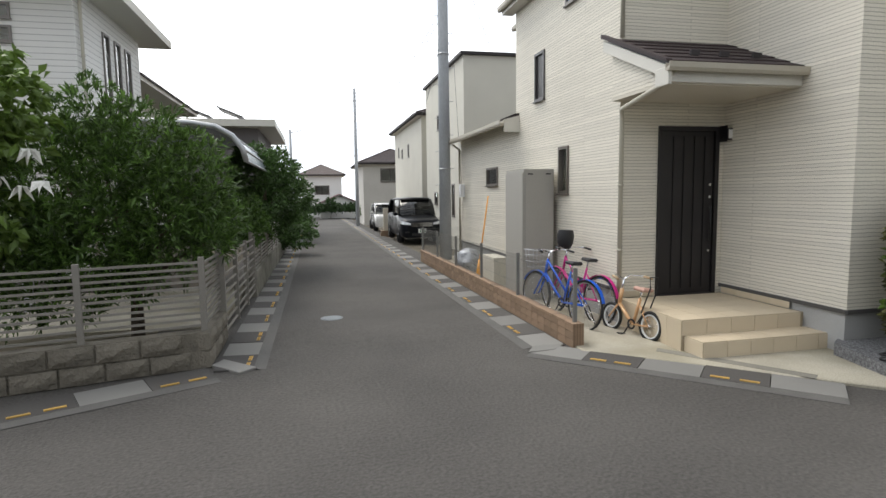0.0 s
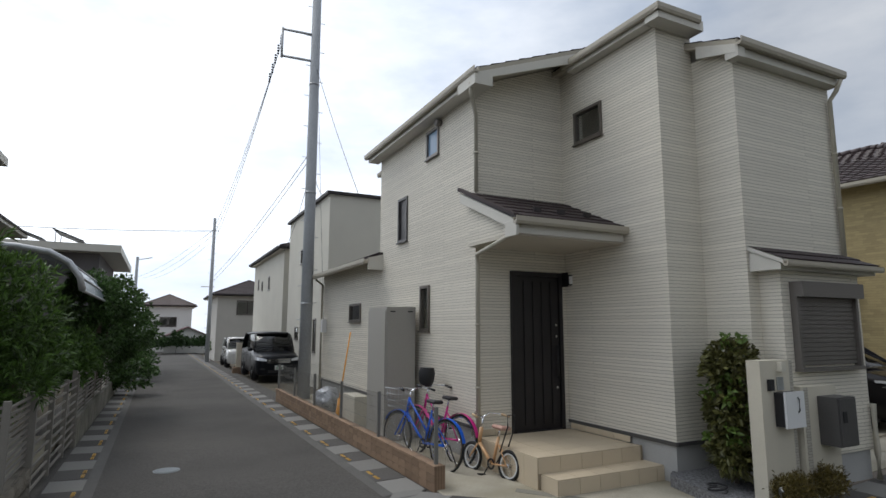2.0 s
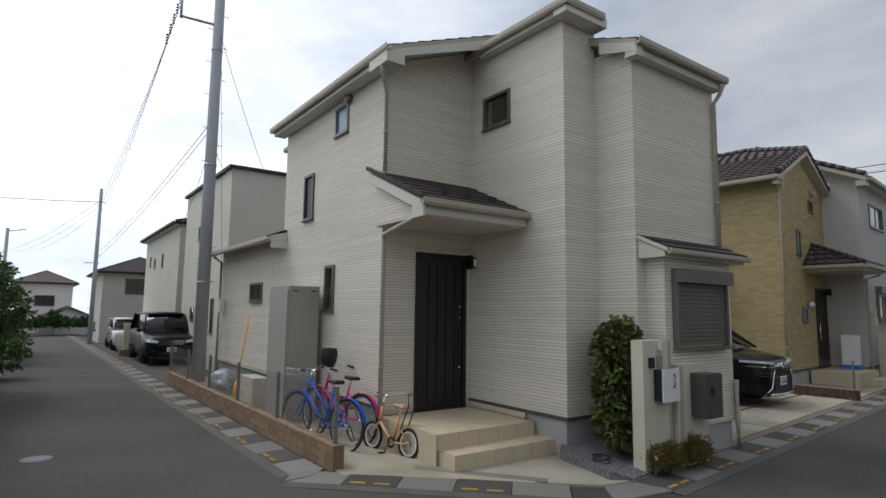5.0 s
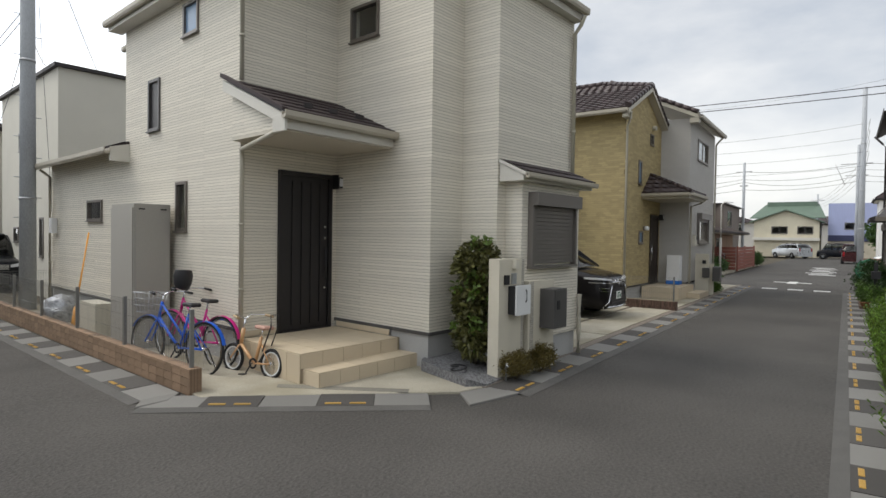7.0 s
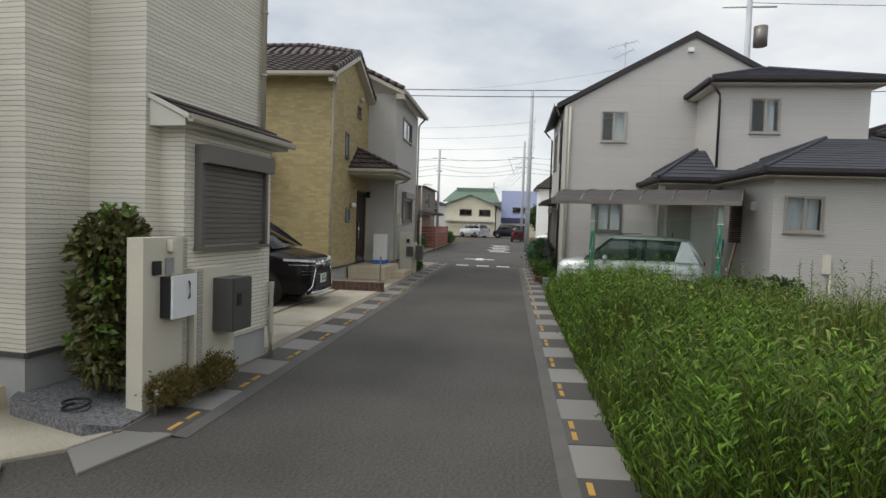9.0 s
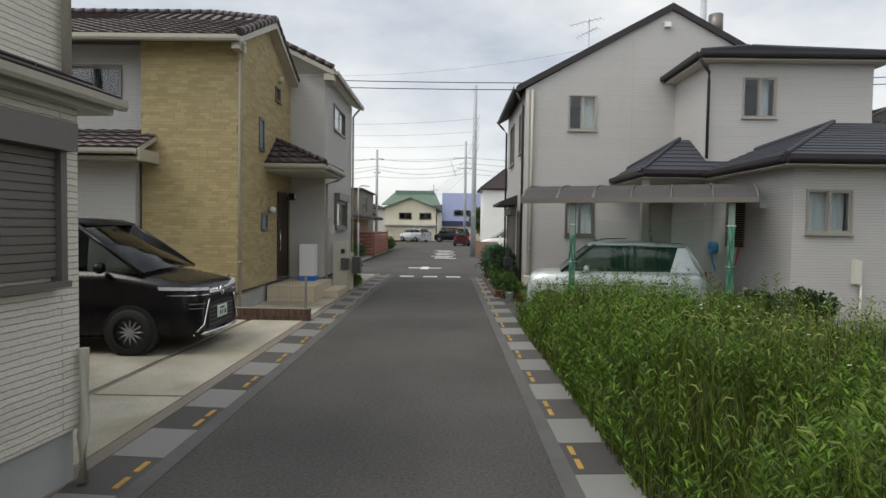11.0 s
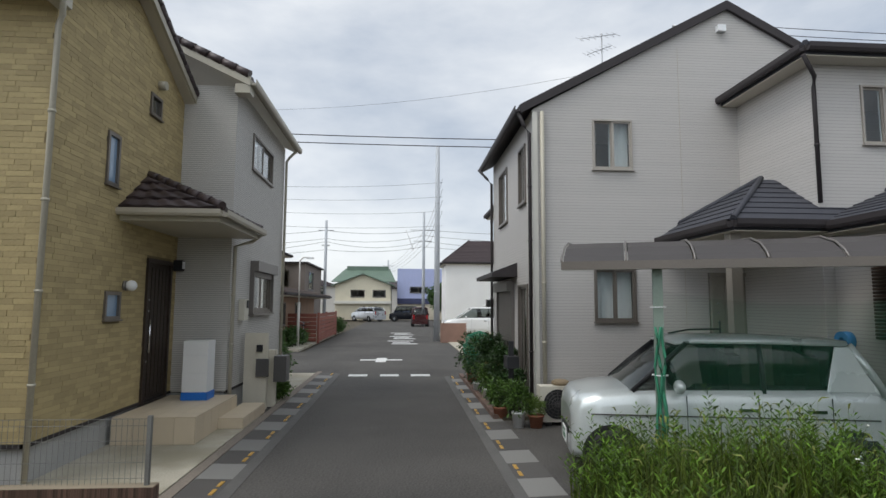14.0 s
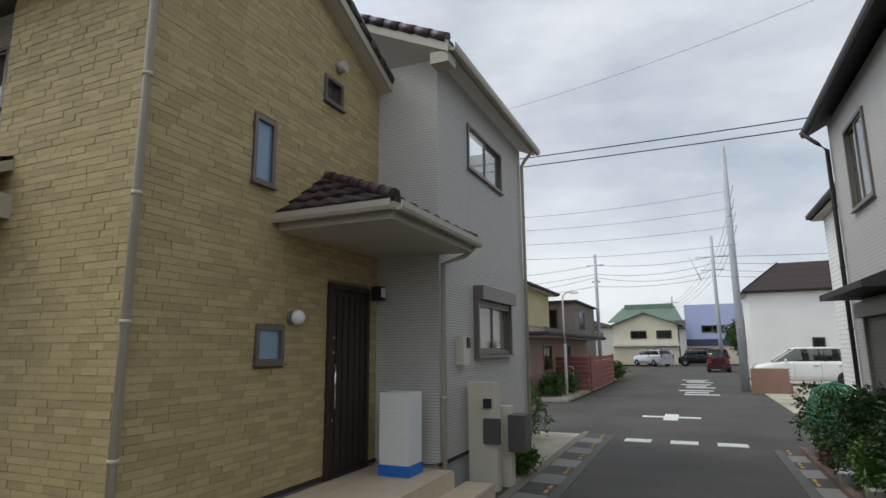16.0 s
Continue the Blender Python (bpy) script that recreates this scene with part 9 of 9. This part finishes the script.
h4 = simple_house("old_house", "far white house with red-brown hipped roof", -1.4, 3.0, 66.0, 74.0, 4.0, 1.2, STUCCO_WHITE, surface("red_brown_tile", (0.12, 0.095, 0.088), rough=0.7), [("y", 66.0, -1, 0.0, 1.6, 1.9, 2.9)], local=True, base=-1.5)
h5 = simple_house("old_house", "far white house with grey gable roof", 0.5, 4.5, 61.5, 65.0, 0.9, 0.9, STUCCO_WHITE, surface("pinkish_roof", (0.22, 0.14, 0.14), rough=0.7), [], local=True, base=-1.5, gable="y")
h6 = simple_house("flat_roof_house", "dark grey flat-roofed house with solar panels", -8.5, -2.4, 28.0, 36.0, 4.9, 0.3, surface("dark_grey_render", (0.16, 0.15, 0.155), rough=0.85), TRIM_WHITE, [("x", -2.4, 1, 29.0, 30.4, 3.0, 4.4)], local=True, base=-0.5, flat=True, over=0.8)
for x in (-3.6, -5.0, -6.4):
    sp = local_thing("solar_panel", "tilted dark solar panel on the flat roof", "solar panel", group="solar panels on the flat roof")
    bm = bmesh.new()
    prism(bm, [(x - 0.55, 28.2, 5.85), (x + 0.55, 28.2, 5.4), (x + 0.55, 30.0, 5.4), (x - 0.55, 30.0, 5.85)], (0, 0, 0.05))
    part("panel", bm, BLACK_PLASTIC, sp)
    bm = bmesh.new()
    for y in (28.4, 29.8):
        tube(bm, [(x - 0.45, y, 5.2), (x - 0.45, y, 5.8)], 0.02, 5)
    part("stand", bm, STEEL, sp)
# screens of houses that close the view behind the first rows
simple_house("neighbour_house", "white two-storey house west of the crossing", -14, -7, -1.0, 4.5, 5.5, 1.2, SIDING_D, ROOF_DARK, [("x", -7, 1, 0.5, 2.0, 3.6, 4.8)], base=0.0)
simple_house("neighbour_house", "grey two-storey house south of the crossing", -6, 2.0, -16, -9.0, 5.5, 1.2, STUCCO_GREY, ROOF_BLUE, [("y", -9.0, 1, -4.0, -2.4, 3.6, 4.8)], base=0.0)
simple_house("neighbour_house", "beige two-storey house behind the overgrown plot", 5.0, 12.5, -20, -13.0, 5.5, 1.2, STUCCO, ROOF_DARK, [("y", -13.0, 1, 7.0, 8.6, 3.6, 4.8)], base=0.0)
simple_house("neighbour_house", "brown-roofed house beyond the grey house", 20.0, 27.0, -15.5, -9.5, 4.6, 1.2, STUCCO_GREY, ROOF_DARK, [], base=0.0)
# east street, far
simple_house("white_house", "white two-storey house with dark hipped roof beyond the crossing", 48.5, 52.2, -9.5, -1.0, 4.75, 1.7, STUCCO_WHITE, ROOF_DARK, [("x", 48.5, -1, -4.4, -3.8, 1.6, 2.3)], base=0.0, over=0.25)
simple_house("white_house", "white sided house next to the grey gable house", 25.4, 30.0, -8.6, -1.35, 5.1, 1.5, SIDING_D, ROOF_DARK, [("y", -1.35, 1, 26.6, 27.8, 3.2, 4.3)], base=0.0, over=0.25)
gr = simple_house("green_roof_house", "cream two-storey house with green roof at the street end", 80.0, 88.0, 3.4, 10.2, 4.3, 1.3, surface("cream_wall", (0.6, 0.55, 0.42), rough=0.85, var=0.06), ROOF_GREEN, [("x", 80.0, -1, 4.0, 5.6, 2.8, 3.7), ("x", 80.0, -1, 6.6, 8.3, 2.8, 3.7), ("x", 80.0, -1, 4.6, 5.3, 0.6, 1.6)], base=0.0, gable="x", over=0.5)
bm = bmesh.new()
prism(bm, [(81.0, 2.8, 4.8), (81.0, 10.8, 4.8), (84.5, 9.4, 6.6), (84.5, 3.6, 6.6)], (0, 0, -0.1))
box(bm, 84.0, 88.0, 3.8, 9.2, 6.3, 6.9)
part("upper_roof", bm, ROOF_GREEN, gr)
bm = bmesh.new()
box(bm, 79.6, 80.0, 3.3, 10.3, 2.0, 2.35)
part("balcony_band", bm, TRIM_WHITE, gr)
PURPLE = surface("lilac_cladding", (0.36, 0.4, 0.6), rough=0.6, var=0.06, stretch=(14, 14, 1))
pu = simple_house("lilac_house", "lilac two-storey house with dark band at the street end", 82.0, 90.0, -4.2, 2.6, 6.4, 0.2, PURPLE, PURPLE, [("x", 82.0, -1, -1.2, 1.0, 3.4, 4.2)], base=2.1, flat=True, over=0.0)
bm = bmesh.new()
box(bm, 81.9, 82.0, -4.2, 2.6, 2.0, 2.7)
part("dark_band", bm, surface("navy_band", (0.04, 0.045, 0.1), rough=0.6), pu)
bm = bmesh.new()
box(bm, 82.05, 90, -4.2, 2.6, 0.0, 2.1)
part("garage_storey", bm, surface("tan_wall", (0.5, 0.45, 0.35), rough=0.85), pu)
# rooftops that close the view past the street end
for x, y0, y1, ze, rf_ in ((96.0, 12.0, 20.0, 4.6, ROOF_DARK), (98.0, 21.5, 30.0, 5.0, ROOF_TILE), (94.0, -14.0, -6.0, 4.8, ROOF_DARK), (97.0, -26.0, -16.0, 5.2, ROOF_BLUE), (100.0, -5.0, 11.0, 4.4, ROOF_TILE)):
    simple_house("far_house", "plain two-storey house in the far distance", x, x + 8.0, y0, y1, ze, 1.3, STUCCO_GREY, rf_, [("x", x, -1, y0 + 1.5, y0 + 3.2, 3.0, 4.0)], base=0.0)
# low restaurant-like house with red brick fence
lo = simple_house("low_house", "low wooden-eaved house with red brick base", 31.5 + 2.2, 46.5, 7.6, 14.0, 2.3, 0.8, surface("brown_wall", (0.3, 0.2, 0.14), rough=0.85, var=0.15), surface("brown_sheet_roof", (0.17, 0.13, 0.115), rough=0.6), [("y", 7.6, -1, 36.0, 37.5, 0.9, 2.0), ("y", 7.6, -1, 40.0, 41.6, 0.9, 2.0)], base=0.0, over=0.9)
up = simple_house("yellow_back_house", "pale yellow two-storey house behind the low house", 33.9, 46.0, 9.6, 15.5, 4.9, 0.8, surface("pale_yellow_wall", (0.52, 0.46, 0.27), rough=0.85, var=0.07), TRIM_BROWN, [("y", 9.6, -1, 35.5, 36.6, 3.2, 4.2)], base=0.0, over=0.5)
simple_house("brown_balcony_house", "brown flat-roofed house with balcony", 47.5, 55.0, 8.4, 15.0, 4.6, 0.3, surface("brown_render", (0.2, 0.17, 0.15), rough=0.85), TRIM_BROWN, [("x", 47.5, -1, 9.4, 11.0, 2.9, 4.2), ("y", 8.4, -1, 49.0, 51.0, 2.9, 4.2)], base=0.0, flat=True, over=0.2)
simple_house("blue_house", "light blue house behind the others", 60.0, 66.0, 10.5, 15.0, 4.8, 0.3, surface("light_blue_wall", (0.35, 0.45, 0.6), rough=0.8), GREY_ALU, [("x", 60.0, -1, 11.0, 12.0, 3.2, 4.2)], base=0.0, flat=True, over=0.1)
simple_house("grey_far_house", "grey house with green roof in the distance", 68.0, 76.0, 11.5, 18.0, 3.6, 1.2, STUCCO, ROOF_GREEN, [("x", 68.0, -1, 12.5, 14.0, 2.2, 3.2)], base=0.0)
RED_BRICK = surface("red_slat", (0.26, 0.09, 0.065), rough=0.8, var=0.25, piece=0.4)
rf = thing("brick_fence", "dark red board fence before the low house", "fence")
for k in range(7):
    bm = bmesh.new()
    box(bm, 38.2, 46.0, 6.1, 6.16, 0.08 + 0.2 * k, 0.25 + 0.2 * k)
    part("board", bm, RED_BRICK, rf, bevel=0.01)
    bm = bmesh.new()
    box(bm, 38.2, 38.26, 6.2, 8.0, 0.08 + 0.2 * k, 0.25 + 0.2 * k)
    part("board", bm, RED_BRICK, rf, bevel=0.01)
for x, y in ((38.17, 6.06), (42.0, 6.17), (46.0, 6.1)):
    bm = bmesh.new()
    box(bm, x, x + 0.1, y, y + 0.1, 0.0, 1.5)
    part("post", bm, RED_BRICK, rf)
bw_ = thing("brick_wall", "low red brick wall at the corner of the crossing", "wall", kind="structure")
bk = bmesh.new()
box(bk, 0.004, 0.206, 0.0, 0.1, 0.003, 0.062)
bk_me = bpy.data.meshes.new("brick")
bk.to_mesh(bk_me)
bk.free()
bk_me.materials.append(surface("corner_brick", (0.33, 0.2, 0.15), rough=0.85, var=0.3, piece=0.6))
for j in range(15):
    for i in range(6):
        o = new("brick", bk_me)
        o.parent = bw_
        o.matrix_local = pose(38.75, -1.35 + 0.21 * i + (0.1 if j % 2 else 0), 0.066 * j, 0, 0, 90)
bm = bmesh.new()
box(bm, 38.64, 38.74, -1.3, 0.0, 0.0, 0.98)
box(bm, 38.75, 44.0, -1.4, -1.28, 0.0, 0.4)
part("wall_core", bm, surface("corner_brick_core", (0.28, 0.17, 0.13), rough=0.9, var=0.2), bw_)
bm = bmesh.new()
box(bm, 31.5, 48.4, -6.0, -0.4, -0.05, 0.03)
structure(part("forecourt", bm, CONCRETE), "pale concrete forecourt beyond the crossing", "pavement")
bm = bmesh.new()
box(bm, 33.6, 50.0, 6.2, 8.0, -0.05, 0.05)
structure(part("forecourt", bm, CONCRETE), "pale concrete strip before the low house", "pavement")
for x, y, r in ((34.8, 7.0, 0.5), (36.2, 6.9, 0.5), (37.4, 6.9, 0.45), (47.5, 6.3, 0.5), (48.5, 6.4, 0.5), (50.5, 6.5, 0.6)):
    t = thing("clipped_bush", "low clipped bush along the far pavement", "bush", at=(x, y, 0))
    crown("crown", [(0, 0, r * 0.8, r), (0.4, 0.1, r * 0.7, r * 0.8)], 300, 6, 0.12, 0.06, LEAF_TREE, t, int(x * 3))
    trunk(t, (0, 0, 0), (0, 0, r), 0.03, [(0.2, 0, r)])
tt = thing("far_tree", "dark green tree behind the poles at the street end", "tree", at=(70.0, -2.6, 0))
crown("crown", [(0, 0, 2.6, 1.6), (0.5, -0.8, 3.4, 1.2), (-0.3, 0.7, 3.0, 1.2)], 1300, 6, 0.25, 0.14, LEAF_TREE, tt, 301)
trunk(tt, (0, 0, 0), (0, 0, 2.6), 0.15, [(0.5, -0.6, 3.2), (-0.4, 0.6, 3.0)])
for k, (x, y) in enumerate(((36.6, 6.6), (37.4, 6.75))):
    bicycle("parked silver bicycle before the red fence", (x, y, 0.05), 10 + 20 * k, 0.32, 1.05, STEEL, None, lean=4)

# ---- poles and wires ----
def utility_pole(label, at, top, r0=0.16, r1=0.1, arms=(), lean=(0, 0), steps=True, local=False):
    p = thing("utility_pole", label, "utility pole", group="utility poles", at=at, turn=TURN1 if local else 0)
    bm = bmesh.new()
    tube(bm, [(0, 0, -0.3), (lean[0] / 2, lean[1] / 2, top / 2), (lean[0], lean[1], top)], r0, 16, r1)
    part("shaft", bm, POLE_CONCRETE, p)
    if steps:
        for k in range(int((top - 2.2) / 0.45)):
            z = 2.2 + 0.45 * k
            s = 1 if k % 2 else -1
            c = Vector((lean[0] * z / top, lean[1] * z / top, z))
            bm = bmesh.new()
            tube(bm, [c, c + Vector((s * 0.26, 0, 0))], 0.009, 5)
            part("step_bolt", bm, STEEL, p)
    for z in (2.6, top * 0.45, top * 0.7):
        bm = bmesh.new()
        rr = r0 + (r1 - r0) * z / top
        disc(bm, (lean[0] * z / top, lean[1] * z / top, z), (0, 0, 1), rr + 0.012, 0.05, 16)
        part("band", bm, STEEL, p)
    for a, b, r in arms:
        bm = bmesh.new()
        tube(bm, [a, b], r, 6)
        part("arm", bm, STEEL, p)
    return p


def wire(label, pts, radius=0.012, sag=0.4):
    bm = bmesh.new()
    for a, b in zip(pts, pts[1:]):
        a, b = Vector(a), Vector(b)
        n = 14
        tube(bm, [a.lerp(b, k / n) - Vector((0, 0, sag * 4 * (k / n) * (1 - k / n))) for k in range(n + 1)], radius, 5)
    return tagged(part("overhead_wire", bm, BLACK_PLASTIC), label, "wire", "overhead wires")


pp = S1 @ Vector((3.52, 16.15, 0))
pole1 = utility_pole("grey concrete utility pole with twin crossarm frame", (pp.x, pp.y, ground_z(pp.x, pp.y)), 12.6, 0.17, 0.12, [((0, 0, 10.35), (-0.95, 0.05, 10.35), 0.035), ((0, 0, 9.55), (-0.95, 0.05, 9.55), 0.035), ((-0.93, 0.05, 9.5), (-0.93, 0.05, 10.4), 0.035)], local=True)
for k in range(5):
    bm = bmesh.new()
    for j in range(4):
        disc(bm, (-0.93 - 0.04 * k, 0.2 + 0.18 * k + 0.02 * j, 10.2 - 0.22 * k - 0.07 * j), (0, 0, 1), 0.035, 0.03, 10)
    part("insulator", bm, BLACK_PLASTIC, pole1)
pq = S1 @ Vector((2.9, 41.0, 0))
utility_pole("slim grey utility pole beside the lane", (pq.x, pq.y, ground_z(pq.x, pq.y)), 9.5, 0.14, 0.09, [((-0.6, 0, 4.9), (0.2, 0, 4.9), 0.03)], local=True)
ps = S1 @ Vector((-1.6, 44.0, 0))
utility_pole("far utility pole with street lamp", (ps.x, ps.y, ground_z(ps.x, ps.y)), 7.0, 0.12, 0.09, [((0, 0, 6.8), (0.9, 0, 7.0), 0.03)], local=True, steps=False)
utility_pole("tall grey concrete pole beside the crossing", (40.0, 0.12, 0), 10.6, 0.17, 0.11)
utility_pole("grey concrete pole with crossarms", (60.0, 0.1, 0), 10.2, 0.16, 0.11, [((0, -1.0, 8.6), (0, 1.2, 8.6), 0.04), ((0, -0.7, 7.6), (0, 0.9, 7.6), 0.04), ((0, 0.9, 6.8), (0, 1.6, 8.6), 0.03)])
utility_pole("grey concrete pole with crossarms behind the low house", (55.0, 8.1, 0), 8.6, 0.14, 0.1, [((0, -0.6, 7.8), (0, 0.6, 7.8), 0.04), ((0, -0.3, 6.6), (0, 0.3, 6.6), 0.06)])
utility_pole("far pole at the street end", (90.0, 4.0, 0), 8.2, 0.14, 0.1, [((0, -0.8, 7.4), (0, 0.8, 7.4), 0.04)])
tp_ = utility_pole("utility pole with grey transformer behind the grey house", (30.0, -9.4, 0), 13.2, 0.17, 0.12, [((0, -1.2, 12.2), (0, 1.2, 12.2), 0.04), ((0, -1.0, 12.8), (0, 1.0, 12.8), 0.04)])
bm = bmesh.new()
disc(bm, (0.0, -0.55, 10.4), (0, 0, 1), 0.3, 0.9, 18)
part("transformer", bm, GREY_ALU, tp_, bevel=0.02)
utility_pole("thin pole behind the yellow house", (25.5, 9.0, 0), 8.6, 0.12, 0.09, steps=False)
tl = thing("street_lamp", "slim white street lamp post before the low house", "street lamp", at=(35.2, 6.55, 0))
bm = bmesh.new()
tube(bm, [(0, 0, 0), (0, 0, 2.0)], 0.06, 10)
tube(bm, [(0, 0, 2.0), (0, 0, 3.85), (0, -0.15, 4.0), (0, -0.4, 4.0)], 0.035, 8)
part("post", bm, surface("white_post", (0.6, 0.58, 0.54), rough=0.5), tl)
bm = bmesh.new()
box(bm, -0.08, 0.08, -0.6, -0.3, 3.93, 4.0)
part("lamp_head", bm, WHITE_PLASTIC, tl, bevel=0.02)
A1 = S1 @ Vector((2.6, 16.2, 9.9))
for k in range(3):
    a = A1 + Vector((-0.04 * k, 0.15 * k, -0.25 * k))
    q = S1 @ Vector((2.8 + 0.1 * k, 41.0, 8.3 - 0.25 * k))
    wire("thin overhead wire along the lane", [a, q], 0.008, 0.5)
    wire("thin overhead wire along the lane", [q, S1 @ Vector((-3.0 + k, 75.0, 7.5))], 0.01, 0.5)
b1 = S1 @ Vector((3.5, 16.1, 7.2))
for z, tgt in ((6.9, (5.0, 20.5, 6.6)), (6.6, (5.0, 27.5, 5.4)), (7.2, (3.0, 41.0, 5.2)), (7.0, (3.0, 41.0, 4.9))):
    wire("service wire from the pole", [S1 @ Vector((3.5, 16.1, z - 0.4)), S1 @ Vector(tgt)], 0.009, 0.25)
wire("service wire to the corner house", [S1 @ Vector((3.5, 16.1, 9.4)), S1 @ Vector((4.5, 14.8, 5.3))], 0.007, 0.1)
wire("long wire over the gardens", [S1 @ Vector((2.0, 26.0, 5.9)), S1 @ Vector((-20.0, 30.0, 7.0))], 0.012, 0.6)
wire("wire down to the meter", [S1 @ Vector((3.65, 16.1, 8.2)), S1 @ Vector((3.97, 16.05, 2.08))], 0.005, 0.05)
# twin thick cables over the east street
for z0 in (9.85, 9.5):
    wire("thick black cable across the street", [(34.0, 26.0, z0), (34.0, -24.0, z0 + 0.1)], 0.022, 0.65)
for k in range(4):
    wire("thin overhead wire across the far street", [(57.0, 22.0, 7.6 - 0.6 * k), (55.0, 8.1, 7.8 - 0.45 * k - 0.2 * (k % 2)), (60.0, 0.1, 8.6 - 0.5 * k), (58.0, -22.0, 8.2 - 0.7 * k)], 0.014, 0.3 + 0.12 * (k % 3))
for k in range(4):
    wire("thin overhead wire down the far street", [(40.0, -0.15, 8.8 - 0.6 * k), (60.0, 0.1, 8.5 - 0.5 * k), (90.0, 4.0, 7.4 - 0.3 * k)], 0.01, 0.5)
    wire("thin overhead wire across the crossing", [(40.0, -0.15, 8.6 - 0.8 * k), (34.0 - k, 18.0, 7.8 - 0.6 * k)], 0.007, 0.6)
for k in range(3):
    wire("high wire behind the grey house", [(30.0, -9.4, 12.4 + 0.3 * k), (28.0, -40.0, 12.2 + 0.3 * k)], 0.014, 0.5)
wire("thin wire over the grey roof", [(21.2, -2.3, 7.0), (25.5, 9.0, 7.4)], 0.003, 0.4)

# ---- course tiles of the yellow house ----
def course_tiles(axis, c, out, a0, a1, z0, z1, holes, top, near, seed):
    """Long flat tiles in running courses with uneven faces; those in the stretch near() are parts, the rest one joined part."""
    rng_t = random.Random(seed)
    row, z, k = 0.062, z0, 0
    verts, faces, cache = [], [], {}
    while z < z1 - 0.02:
        u = a0 - rng_t.uniform(0.02, 0.26)
        while u < a1:
            w = rng_t.choice((0.17, 0.22, 0.28))
            pieces = [(max(u, a0), min(u + w, a1))]
            for h0, h1, hz0, hz1 in holes:
                if z + row > hz0 and z < hz1:
                    cut = []
                    for p0, p1 in pieces:
                        cut += [(p0, min(p1, h0)), (max(p0, h1), p1)]
                    pieces = cut
            for p0, p1 in pieces:
                p0, p1 = round(p0 + 0.0015, 3), round(p1 - 0.0015, 3)
                if p1 - p0 < 0.03 or z + row > top((p0 + p1) / 2):
                    continue
                d = rng_t.choice((0.003, 0.005, 0.007))
                if near(p0, z):
                    key = (round(p1 - p0, 3), d)
                    if key not in cache:
                        b = bmesh.new()
                        slab_box(b, axis, 0, out, 0, p1 - p0, 0, row - 0.0035, -0.002, d)
                        me = bpy.data.meshes.new("tile")
                        b.to_mesh(me)
                        b.free()
                        me.materials.append(TILE_YO)
                        cache[key] = me
                    o = new("tile", cache[key])
                    o.parent = yh
                    o.matrix_local = pose(*((c, p0, z) if axis == "x" else (p0, c, z)))
                else:
                    n = len(verts)
                    for dd in (0.0, d):
                        for a, zz in ((p0, z), (p1, z), (p1, z + row - 0.0035), (p0, z + row - 0.0035)):
                            verts.append(spot(axis, c + out * dd, a, zz))
                    faces += [(n + 4, n + 5, n + 6, n + 7), (n, n + 1, n + 5, n + 4), (n + 1, n + 2, n + 6, n + 5), (n + 2, n + 3, n + 7, n + 6), (n + 3, n, n + 4, n + 7)]
            u += w
        z += row
        k += 1
    raw_mesh("tile_cladding", verts, faces, TILE_Y, yh, kind="stuff")


course_tiles("y", BY, -1, BX, BX2, 0.475, 6.3, [bw1, bw2, bw3, bd], lambda x: 5.48 + (6.33 - 5.48) * (1 - abs(x - 17.7) / 1.9), lambda a, z: z < 2.2 and a < 18.05, 5)
course_tiles("x", BX, -1, BY, 7.75, 0.475, 5.4, [], lambda y: 5.4, lambda a, z: False, 6)
